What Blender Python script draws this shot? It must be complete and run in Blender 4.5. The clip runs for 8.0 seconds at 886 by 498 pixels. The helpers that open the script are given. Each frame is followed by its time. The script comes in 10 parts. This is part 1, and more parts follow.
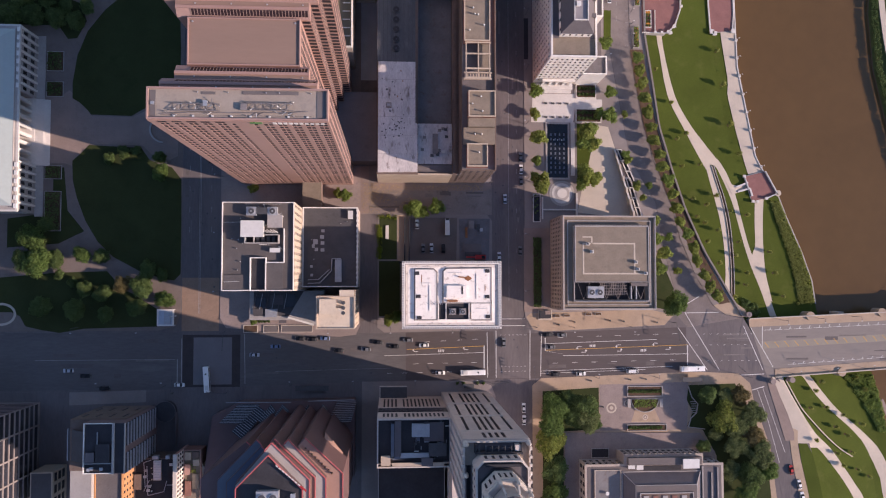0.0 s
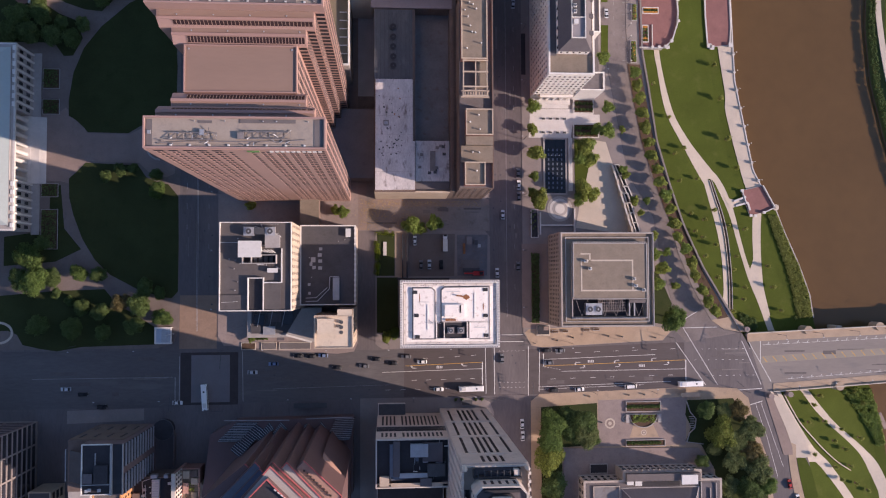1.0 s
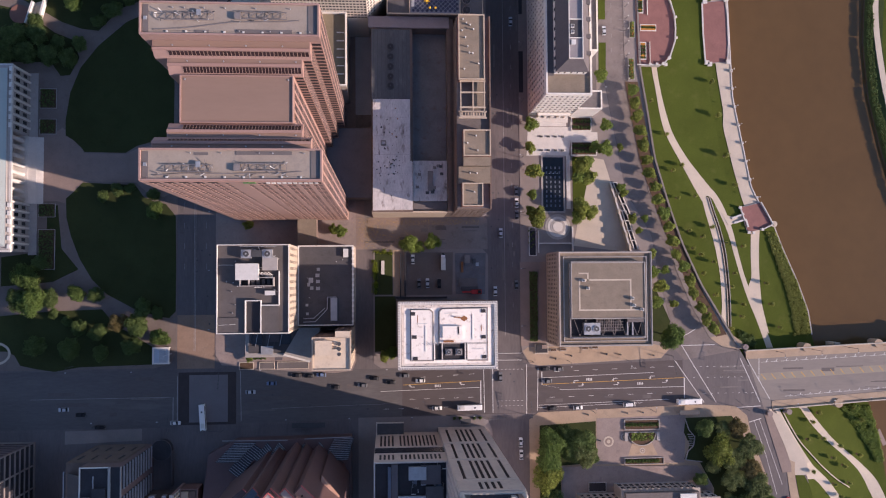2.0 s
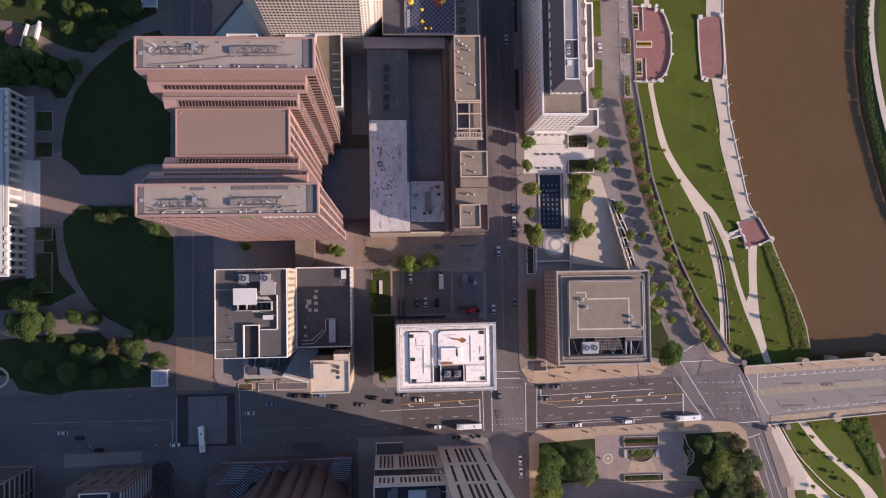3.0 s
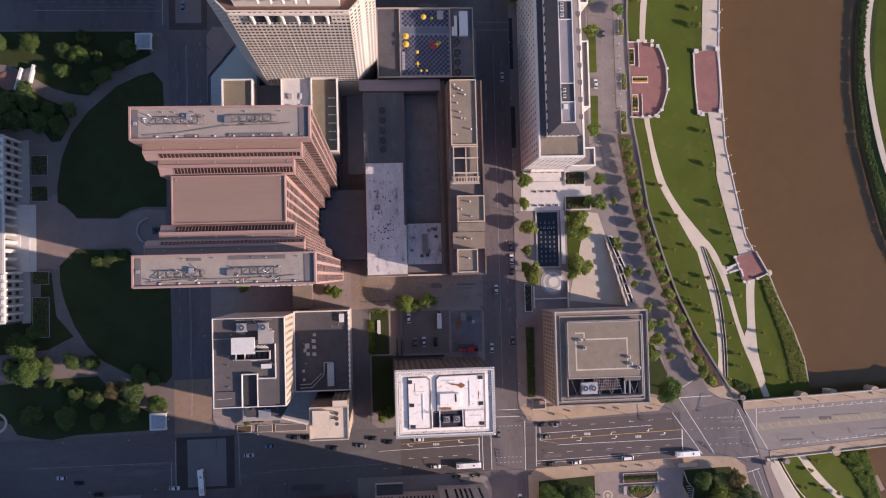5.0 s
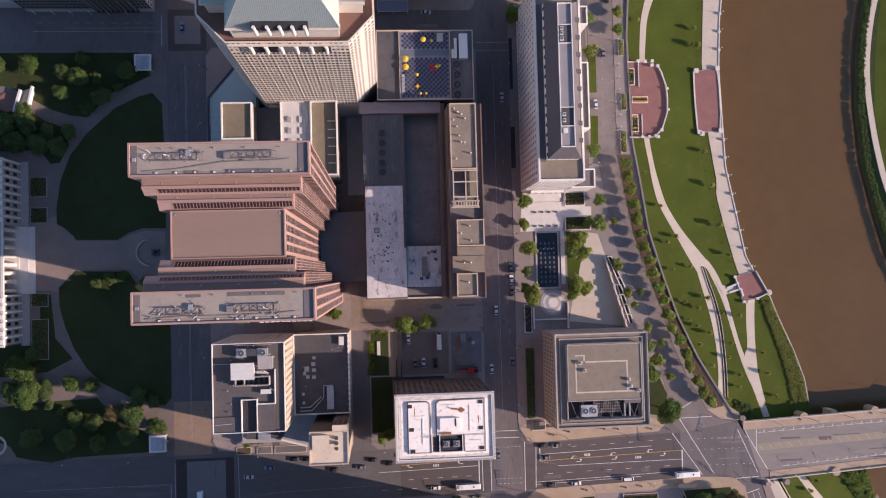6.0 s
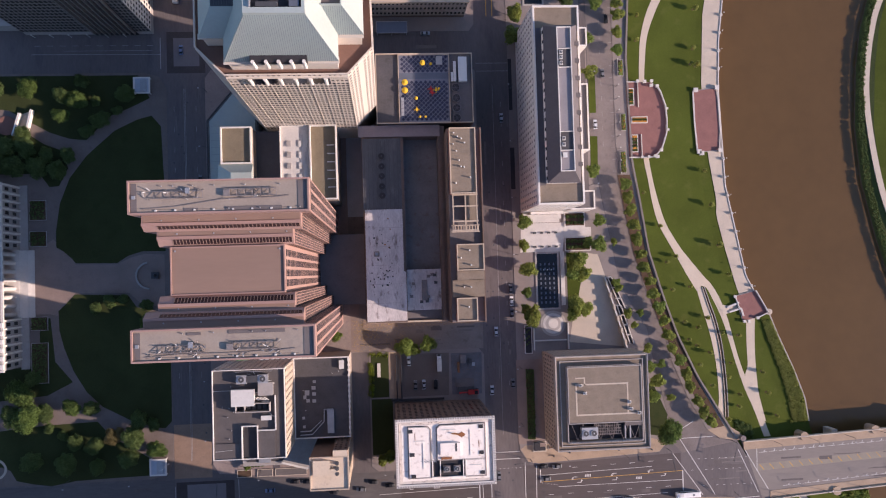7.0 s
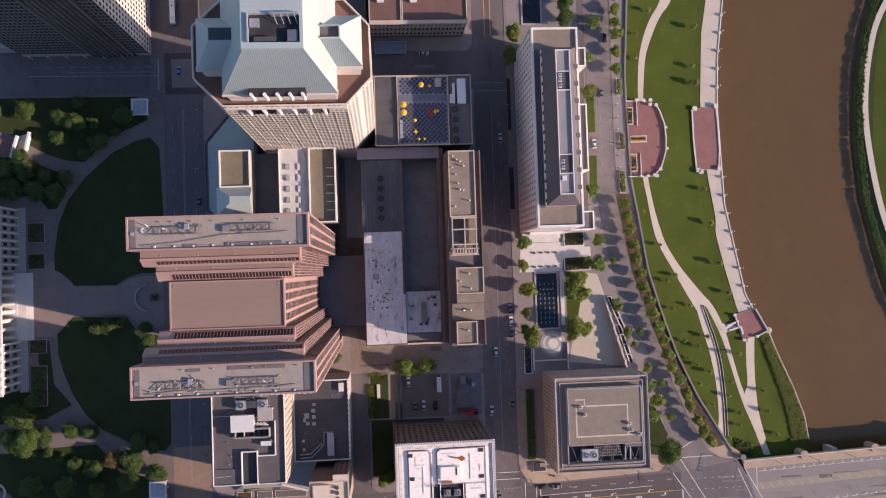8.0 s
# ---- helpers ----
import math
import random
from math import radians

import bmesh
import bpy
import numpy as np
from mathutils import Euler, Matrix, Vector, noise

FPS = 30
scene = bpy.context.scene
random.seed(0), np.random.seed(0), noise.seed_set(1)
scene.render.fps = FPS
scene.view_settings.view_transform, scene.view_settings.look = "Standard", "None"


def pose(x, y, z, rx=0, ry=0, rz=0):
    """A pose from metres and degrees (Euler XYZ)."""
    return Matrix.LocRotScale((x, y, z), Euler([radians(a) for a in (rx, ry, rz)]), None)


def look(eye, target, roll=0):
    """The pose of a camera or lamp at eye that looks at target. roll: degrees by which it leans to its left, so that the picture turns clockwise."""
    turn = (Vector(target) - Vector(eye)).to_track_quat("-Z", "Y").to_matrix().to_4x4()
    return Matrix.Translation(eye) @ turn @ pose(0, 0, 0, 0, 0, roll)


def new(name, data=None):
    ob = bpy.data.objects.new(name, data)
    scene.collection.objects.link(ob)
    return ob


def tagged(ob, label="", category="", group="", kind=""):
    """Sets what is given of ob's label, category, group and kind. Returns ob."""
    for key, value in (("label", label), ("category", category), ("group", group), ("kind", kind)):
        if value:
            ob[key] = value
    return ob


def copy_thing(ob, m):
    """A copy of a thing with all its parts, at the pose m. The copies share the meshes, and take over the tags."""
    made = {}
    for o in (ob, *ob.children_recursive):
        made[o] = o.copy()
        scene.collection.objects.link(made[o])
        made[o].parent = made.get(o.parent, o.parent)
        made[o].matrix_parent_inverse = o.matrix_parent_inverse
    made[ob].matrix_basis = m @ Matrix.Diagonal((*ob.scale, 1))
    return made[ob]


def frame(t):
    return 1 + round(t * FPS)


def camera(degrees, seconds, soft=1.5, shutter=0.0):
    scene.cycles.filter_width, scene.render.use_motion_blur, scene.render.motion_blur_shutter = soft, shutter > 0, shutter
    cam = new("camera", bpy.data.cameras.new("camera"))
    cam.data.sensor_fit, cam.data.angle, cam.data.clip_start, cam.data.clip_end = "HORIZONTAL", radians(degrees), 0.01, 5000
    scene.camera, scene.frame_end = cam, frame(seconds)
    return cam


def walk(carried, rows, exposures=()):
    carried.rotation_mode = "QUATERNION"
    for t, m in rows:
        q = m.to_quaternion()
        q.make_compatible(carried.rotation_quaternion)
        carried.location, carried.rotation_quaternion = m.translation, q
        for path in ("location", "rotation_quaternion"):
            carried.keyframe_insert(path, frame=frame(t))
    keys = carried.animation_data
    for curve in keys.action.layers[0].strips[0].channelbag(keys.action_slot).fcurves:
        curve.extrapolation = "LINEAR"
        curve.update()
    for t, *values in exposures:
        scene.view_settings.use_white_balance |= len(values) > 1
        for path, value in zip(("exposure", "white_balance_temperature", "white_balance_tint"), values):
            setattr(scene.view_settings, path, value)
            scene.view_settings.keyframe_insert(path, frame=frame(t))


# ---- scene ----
cam = camera(58.5, 8.0, soft=1.1)
PATH = [
    (0, (0.362, -0.541, 392.516), (0.492, -0.458, 390.522), 57.5),
    (0.5, (0.256, 3.649, 392.463), (0.39, 3.731, 390.469), 58.3),
    (1, (0.261, 8.497, 392.378), (0.397, 8.575, 390.384), 60.0),
    (1.5, (0.689, 13.182, 392.244), (0.825, 13.259, 390.25), 60.3),
    (3, (1.543, 28.303, 392.735), (1.684, 28.375, 390.741), 62.1),
    (3.5, (1.87, 33.492, 392.938), (2.011, 33.561, 390.944), 62.9),
    (4, (1.962, 38.617, 393.011), (2.105, 38.686, 391.018), 63.4),
    (4.5, (1.903, 43.971, 393.074), (2.049, 44.037, 391.08), 64.3),
    (6, (2.17, 60.621, 392.908), (2.318, 60.68, 390.914), 66.8),
    (6.5, (2.266, 66.174, 393.128), (2.415, 66.233, 391.135), 67.1),
    (7, (2.315, 71.655, 392.991), (2.464, 71.712, 390.998), 67.4),
    (7.5, (2.222, 77.212, 392.935), (2.372, 77.268, 390.942), 68.0),
    (8, (2.224, 82.385, 392.753), (2.377, 82.439, 390.759), 68.7),
]
walk(cam, [(t, look(eye, target, roll)) for t, eye, target, roll in PATH], exposures=[(0.0, 0.49, 6290, 20), (8.0, 0.49, 6290, 20)])

# ---- light ----
SUN_TURN, SUN_HEIGHT = -14.5, 21.0      # degrees from +x, degrees above the horizon
sky_world = bpy.data.worlds.new("sky")
scene.world = sky_world
sky_world.use_nodes = True
wn = sky_world.node_tree
sky_tex = wn.nodes.new("ShaderNodeTexSky")
sky_tex.sky_type, sky_tex.sun_disc = "NISHITA", False
sky_tex.ozone_density, sky_tex.dust_density = 3.0, 0.7
sky_tex.sun_elevation, sky_tex.sun_rotation = radians(SUN_HEIGHT), radians(90 - SUN_TURN)
wn.links.new(sky_tex.outputs[0], wn.nodes["Background"].inputs[0])
wn.nodes["Background"].inputs[1].default_value = 0.14
sun_data = bpy.data.lights.new("sun", "SUN")
sun_data.energy, sun_data.angle, sun_data.color = 5.2, radians(0.53), (1.0, 0.80, 0.645)
sun_lamp = new("sun", sun_data)
sx = math.cos(radians(SUN_HEIGHT)) * math.cos(radians(SUN_TURN))
sy = math.cos(radians(SUN_HEIGHT)) * math.sin(radians(SUN_TURN))
sz = math.sin(radians(SUN_HEIGHT))
sun_lamp.matrix_world = look((600 * sx, 600 * sy, 600 * sz), (0, 0, 0))


# ---- materials ----
def mat(name, col, rough=0.85, var=0.18, big=9.0, small=0.8, metal=0.0, bump=0.0, rand=0.0, isle=0.0, stain=None, stain_amount=0.0, stretch=None, spec=0.35):
    """A surface whose colour wanders at a large and a small scale (metres), with stains, relief and variation from piece to piece."""
    m = bpy.data.materials.new(name)
    m.use_nodes = True
    t = m.node_tree
    N, L = t.nodes, t.links
    p = N["Principled BSDF"]
    geo = N.new("ShaderNodeNewGeometry")
    place = geo.outputs["Position"]
    if stretch:
        mp = N.new("ShaderNodeMapping")
        mp.inputs["Scale"].default_value = stretch
        L.new(place, mp.inputs["Vector"])
        place = mp.outputs[0]

    def wander(size, detail):
        n = N.new("ShaderNodeTexNoise")
        n.inputs["Scale"].default_value, n.inputs["Detail"].default_value = 1.0 / size, detail
        n.inputs["Roughness"].default_value = 0.6
        L.new(place, n.inputs["Vector"])
        return n.outputs["Fac"]

    def calc(op, a, b):
        c = N.new("ShaderNodeMath")
        c.operation = op
        for i, v in enumerate((a, b)):
            if isinstance(v, (int, float)):
                c.inputs[i].default_value = v
            else:
                L.new(v, c.inputs[i])
        return c.outputs[0]

    wide, fine = wander(big, 4), wander(small, 5)
    total = calc("ADD", calc("MULTIPLY", calc("SUBTRACT", wide, 0.5), 3.0 * var), calc("MULTIPLY", calc("SUBTRACT", fine, 0.5), 2.2 * var))
    total = calc("ADD", total, 1.0)
    if rand:
        oi = N.new("ShaderNodeObjectInfo")
        total = calc("ADD", total, calc("MULTIPLY", calc("SUBTRACT", oi.outputs["Random"], 0.5), 2 * rand))
    if isle:
        total = calc("ADD", total, calc("MULTIPLY", calc("SUBTRACT", geo.outputs["Random Per Island"], 0.5), 2 * isle))
    total = calc("MAXIMUM", total, 0.15)
    sc = N.new("ShaderNodeVectorMath")
    sc.operation = "SCALE"
    sc.inputs[0].default_value = col
    L.new(total, sc.inputs["Scale"])
    out = sc.outputs[0]
    if stain:
        ramp = N.new("ShaderNodeMapRange")
        ramp.inputs["From Min"].default_value, ramp.inputs["From Max"].default_value = 0.56, 0.70
        ramp.inputs["To Max"].default_value = stain_amount
        L.new(wander(big * 0.45, 6), ramp.inputs["Value"])
        mx = N.new("ShaderNodeMix")
        mx.data_type = "RGBA"
        L.new(ramp.outputs[0], mx.inputs[0])
        L.new(out, mx.inputs[6])
        mx.inputs[7].default_value = (*stain, 1)
        out = mx.outputs[2]
    L.new(out, p.inputs["Base Color"])
    p.inputs["Roughness"].default_value, p.inputs["Metallic"].default_value = rough, metal
    p.inputs["Specular IOR Level"].default_value = spec
    if bump:
        b = N.new("ShaderNodeBump")
        b.inputs["Strength"].default_value, b.inputs["Distance"].default_value = 0.6, bump
        L.new(fine, b.inputs["Height"])
        L.new(b.outputs[0], p.inputs["Normal"])
    return m


ASPHALT = mat("asphalt", (0.120, 0.109, 0.109), 0.9, 0.20, 14, 0.9, stretch=(0.25, 1, 1), stain=(0.17, 0.155, 0.15), stain_amount=0.6)
ASPHALT_NEW = mat("new_asphalt", (0.093, 0.077, 0.076), 0.9, 0.14, 10, 0.7, stretch=(0.2, 1, 1), stain=(0.115, 0.10, 0.10), stain_amount=0.5)
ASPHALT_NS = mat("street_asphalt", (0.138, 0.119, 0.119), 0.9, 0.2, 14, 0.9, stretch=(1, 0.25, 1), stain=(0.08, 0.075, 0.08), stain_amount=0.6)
BRIDGE_ROAD = mat("bridge_concrete_road", (0.225, 0.195, 0.175), 0.9, 0.12, 12, 0.8, stretch=(0.2, 1, 1), stain=(0.16, 0.145, 0.14), stain_amount=0.5)
PAVING = mat("tan_paving", (0.375, 0.28, 0.20), 0.9, 0.16, 8, 0.7, stain=(0.24, 0.19, 0.15), stain_amount=0.6)
PAVING_PINK = mat("rose_brick_paving", (0.25, 0.19, 0.165), 0.9, 0.16, 8, 0.6, stain=(0.2, 0.15, 0.13), stain_amount=0.5)
PAVING_GREY = mat("grey_paving", (0.235, 0.20, 0.187), 0.9, 0.15, 8, 0.7, stain=(0.2, 0.19, 0.19), stain_amount=0.6)
CONCRETE = mat("light_concrete", (0.50, 0.425, 0.345), 0.85, 0.10, 6, 0.6, stain=(0.40, 0.36, 0.31), stain_amount=0.5)
WHITE_STONE = mat("white_stone", (0.58, 0.545, 0.51), 0.8, 0.10, 4, 0.5, stain=(0.45, 0.42, 0.4), stain_amount=0.45)
BRICK_RED = mat("red_brick_paving", (0.235, 0.112, 0.10), 0.9, 0.14, 4, 0.5, stain=(0.19, 0.085, 0.08), stain_amount=0.5)
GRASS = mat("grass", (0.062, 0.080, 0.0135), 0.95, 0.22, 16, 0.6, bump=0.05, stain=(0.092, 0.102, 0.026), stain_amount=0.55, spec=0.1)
# second lawn green, darkened so that the tower shade is in the colour
GRASS_SHADED = mat("shade_darkened_grass", (0.040, 0.050, 0.019), 0.95, 0.25, 14, 0.6, bump=0.05, stain=(0.028, 0.042, 0.014), stain_amount=0.6, spec=0.1)
SOIL = mat("mulch", (0.10, 0.065, 0.045), 0.95, 0.3, 2, 0.3, spec=0.1)
WATER = mat("muddy_water", (0.108, 0.0625, 0.024), 0.22, 0.10, 60, 8, spec=0.35, stain=(0.118, 0.069, 0.027), stain_amount=0.5)
POOL = mat("dark_pool_water", (0.012, 0.014, 0.018), 0.06, 0.2, 5, 0.5, spec=0.5)
PINK = mat("pink_granite", (0.365, 0.232, 0.196), 0.6, 0.08, 20, 1.2, stain=(0.40, 0.24, 0.21), stain_amount=0.4)
PINK_ROOF = mat("pink_roof_membrane", (0.27, 0.182, 0.142), 0.9, 0.08, 14, 1.2, stretch=(0.25, 1, 1), stain=(0.29, 0.185, 0.15), stain_amount=0.5)
GREY_ROOF = mat("grey_roof_gravel", (0.325, 0.270, 0.222), 0.95, 0.14, 7, 0.6, stain=(0.24, 0.2, 0.185), stain_amount=0.55)
TAN_ROOF = mat("tan_roof_gravel", (0.228, 0.185, 0.143), 0.95, 0.17, 6, 0.6, stain=(0.165, 0.132, 0.105), stain_amount=0.6)
DARK_ROOF = mat("dark_roof_membrane", (0.080, 0.076, 0.081), 0.85, 0.22, 7, 0.7, stain=(0.055, 0.05, 0.052), stain_amount=0.6)
MID_ROOF = mat("brown_grey_roof", (0.148, 0.130, 0.128), 0.9, 0.18, 7, 0.7, stain=(0.115, 0.095, 0.09), stain_amount=0.6)
BLACK_ROOF = mat("black_roof", (0.038, 0.036, 0.041), 0.85, 0.3, 6, 0.7)
WHITE_ROOF = mat("white_roof_membrane", (0.86, 0.785, 0.715), 0.8, 0.09, 4, 0.5, stain=(0.42, 0.32, 0.26), stain_amount=0.6)
WHITE = mat("white_wall", (0.70, 0.66, 0.61), 0.8, 0.08, 6, 0.8, stain=(0.52, 0.48, 0.44), stain_amount=0.35)
CREAM = mat("cream_precast", (0.60, 0.53, 0.46), 0.8, 0.08, 9, 0.9, stain=(0.50, 0.44, 0.38), stain_amount=0.4)
BEIGE = mat("beige_stone", (0.46, 0.37, 0.285), 0.85, 0.12, 6, 0.8, stain=(0.36, 0.28, 0.21), stain_amount=0.45)
TAN_WALL = mat("tan_stone_wall", (0.40, 0.335, 0.285), 0.85, 0.14, 6, 0.8, stain=(0.30, 0.25, 0.21), stain_amount=0.45)
BROWN_WALL = mat("brown_brick_wall", (0.155, 0.112, 0.094), 0.9, 0.2, 5, 0.5, stain=(0.10, 0.07, 0.055), stain_amount=0.5)
RED_WALL = mat("red_brick_wall", (0.235, 0.115, 0.09), 0.9, 0.16, 5, 0.5, stain=(0.20, 0.085, 0.07), stain_amount=0.45)
ORANGE_WALL = mat("orange_brick_wall", (0.44, 0.225, 0.10), 0.9, 0.14, 5, 0.5)
GREY_STONE = mat("grey_limestone", (0.36, 0.33, 0.31), 0.85, 0.14, 6, 0.7, stain=(0.28, 0.255, 0.24), stain_amount=0.5)
SLATE = mat("grey_slate", (0.115, 0.10, 0.105), 0.7, 0.16, 6, 0.6, stain=(0.11, 0.10, 0.11), stain_amount=0.5)
COPPER = mat("pale_green_metal", (0.39, 0.435, 0.41), 0.55, 0.07, 12, 1.2, metal=0.1, stain=(0.38, 0.46, 0.44), stain_amount=0.4)
COPPER_SEAM = mat("green_metal_seam", (0.24, 0.28, 0.275), 0.55, 0.08, 6, 0.8)
BLUE_GLASS = mat("blue_sloped_glass", (0.13, 0.15, 0.18), 0.4, 0.14, 5, 0.8, spec=0.6)
GLASS = mat("dark_window_glass", (0.025, 0.026, 0.034), 0.12, 0.3, 10, 1.5, rand=0.45, isle=0.4, spec=0.6)
RECESS = mat("recessed_dark_window", (0.022, 0.02, 0.026), 0.6, 0.3, 8, 1.2, rand=0.4, isle=0.4, spec=0.12)
GLASS_WARM = mat("tinted_window_glass", (0.085, 0.062, 0.06), 0.15, 0.25, 10, 1.5, rand=0.4, isle=0.4, spec=0.6)
METAL = mat("galvanised_metal", (0.42, 0.42, 0.43), 0.5, 0.15, 2, 0.4, metal=0.5)
METAL_DARK = mat("dark_painted_metal", (0.07, 0.07, 0.075), 0.6, 0.2, 2, 0.4)
STEEL = mat("weathered_steel", (0.23, 0.20, 0.19), 0.7, 0.2, 2, 0.4, metal=0.2)
UNIT_WHITE = mat("white_plant_housing", (0.62, 0.60, 0.57), 0.6, 0.08, 2, 0.4, stain=(0.5, 0.47, 0.43), stain_amount=0.4)
RUST = mat("rusty_metal", (0.27, 0.115, 0.05), 0.85, 0.25, 1.5, 0.3)
LINE_WHITE = mat("white_road_paint", (0.62, 0.60, 0.58), 0.8, 0.18, 3, 0.3, stain=(0.3, 0.28, 0.27), stain_amount=0.5)
LINE_WORN = mat("worn_road_paint", (0.34, 0.32, 0.315), 0.85, 0.3, 3, 0.3, stain=(0.12, 0.11, 0.11), stain_amount=0.8)
LINE_YELLOW = mat("yellow_road_paint", (0.55, 0.32, 0.07), 0.8, 0.18, 3, 0.3, stain=(0.3, 0.2, 0.09), stain_amount=0.5)
YELLOW = mat("yellow_fabric", (0.75, 0.45, 0.03), 0.7, 0.1, 2, 0.3)
RED_PAINT = mat("red_paint", (0.45, 0.03, 0.03), 0.5, 0.12, 2, 0.3)
RED_TRIM = mat("red_granite_trim", (0.50, 0.13, 0.125), 0.6, 0.1, 5, 0.5)
BLUE_TILE = mat("blue_grey_tile", (0.035, 0.04, 0.075), 0.8, 0.16, 4, 0.4, rand=0.15)
BLUE_ROOF = mat("blue_grey_roof", (0.11, 0.125, 0.16), 0.7, 0.15, 4, 0.6)
SKYLIGHT_RED = mat("dark_red_skylight_glass", (0.035, 0.02, 0.022), 0.25, 0.3, 8, 1.0, isle=0.3, spec=0.6)
NEUTRAL_ROOF = mat("grey_asphalt_roof", (0.185, 0.175, 0.175), 0.9, 0.22, 8, 0.7, stain=(0.15, 0.105, 0.09), stain_amount=0.7)
COOL_DARK = mat("cool_dark_roof", (0.10, 0.10, 0.106), 0.9, 0.25, 6, 0.6, stretch=(1, 0.3, 1), stain=(0.16, 0.155, 0.16), stain_amount=0.6)
CORNER_ROOF = mat("dark_grey_brown_membrane", (0.108, 0.095, 0.092), 0.9, 0.16, 6, 0.6, stain=(0.085, 0.075, 0.073), stain_amount=0.6)
GRATING = mat("grey_grating", (0.15, 0.13, 0.125), 0.8, 0.12, 4, 0.3)
STREAKED = mat("streaked_white_roof", (0.52, 0.48, 0.47), 0.85, 0.30, 5, 0.5, stretch=(1, 0.35, 1), stain=(0.15, 0.11, 0.10), stain_amount=0.9)
MAUVE_PAVING = mat("mauve_paving", (0.27, 0.215, 0.195), 0.9, 0.18, 7, 0.7, stain=(0.19, 0.15, 0.145), stain_amount=0.6)
FLOWERS = mat("red_and_yellow_flowers", (0.42, 0.19, 0.03), 0.8, 0.4, 1.2, 0.3, stain=(0.38, 0.03, 0.05), stain_amount=0.9)
GRIME = mat("grimy_roof_edge", (0.66, 0.585, 0.52), 0.9, 0.2, 3, 0.5, stain=(0.2, 0.13, 0.09), stain_amount=0.9)
CREAM_ROOF = mat("cream_roof_coating", (0.62, 0.51, 0.39), 0.85, 0.10, 5, 0.6, stain=(0.45, 0.35, 0.26), stain_amount=0.5)
BARK = mat("bark", (0.10, 0.075, 0.055), 0.95, 0.25, 1, 0.2)
RUBBER = mat("tyre_rubber", (0.02, 0.02, 0.02), 0.9, 0.2, 1, 0.2)
CAR_GLASS = mat("car_glass", (0.02, 0.022, 0.027), 0.6, 0.1, 2, 0.5, spec=0.12)
LAMP_GLASS = mat("lamp_lens", (0.55, 0.53, 0.49), 0.3, 0.05, 1, 0.2)


def leaf_mat(name, col, glow=0.42):
    m = mat(name, col, 0.75, 0.22, 3.0, 0.5, isle=0.38, rand=0.12, spec=0.2)
    t = m.node_tree
    p = t.nodes["Principled BSDF"]
    tr = t.nodes.new("ShaderNodeBsdfTranslucent")
    mx = t.nodes.new("ShaderNodeMixShader")
    mx.inputs[0].default_value = glow
    src = p.inputs["Base Color"].links[0].from_socket
    t.links.new(src, tr.inputs["Color"])
    t.links.new(p.outputs[0], mx.inputs[1])
    t.links.new(tr.outputs[0], mx.inputs[2])
    t.links.new(mx.outputs[0], t.nodes["Material Output"].inputs["Surface"])
    return m


LEAF = leaf_mat("green_leaves", (0.108, 0.165, 0.045))
LEAF_DEEP = leaf_mat("deep_green_leaves", (0.108, 0.158, 0.052))
LEAF_DULL = leaf_mat("dull_brown_green_leaves", (0.145, 0.178, 0.070))
LEAF_OLIVE = leaf_mat("olive_leaves", (0.225, 0.262, 0.062))
LEAF_STREET = leaf_mat("street_tree_leaves", (0.180, 0.240, 0.058))
LEAF_YOUNG = leaf_mat("young_tree_leaves", (0.25, 0.27, 0.075))
LEAF_RUST = leaf_mat("rusty_leaves", (0.17, 0.14, 0.06))
LEAF_LIME = leaf_mat("bright_hedge_leaves", (0.17, 0.22, 0.02))

# ---- building tools ----
SPOT = {}


def thing(name, label, category, at, group="", kind=""):
    e = new(name)
    e.location = at
    e.empty_display_size = 1.0
    SPOT[e] = Vector(at)
    return tagged(e, label, category, group, kind)


def part(name, src, material, parent=None, label="", kind=""):
    """Links a bmesh or a Mass, made in world places, as one mesh under a thing or a part."""
    me = bpy.data.meshes.new(name)
    if isinstance(src, Mass):
        me.from_pydata(src.v, [], src.f)
    else:
        bmesh.ops.recalc_face_normals(src, faces=src.faces)
        src.to_mesh(me)
        src.free()
    me.materials.append(material)
    ob = new(name, me)
    if parent is not None:
        me.transform(Matrix.Translation(-SPOT[parent]))
        ob.parent = parent
        SPOT[ob] = SPOT[parent]
    else:
        SPOT[ob] = Vector((0, 0, 0))
    return tagged(ob, label, kind=kind)


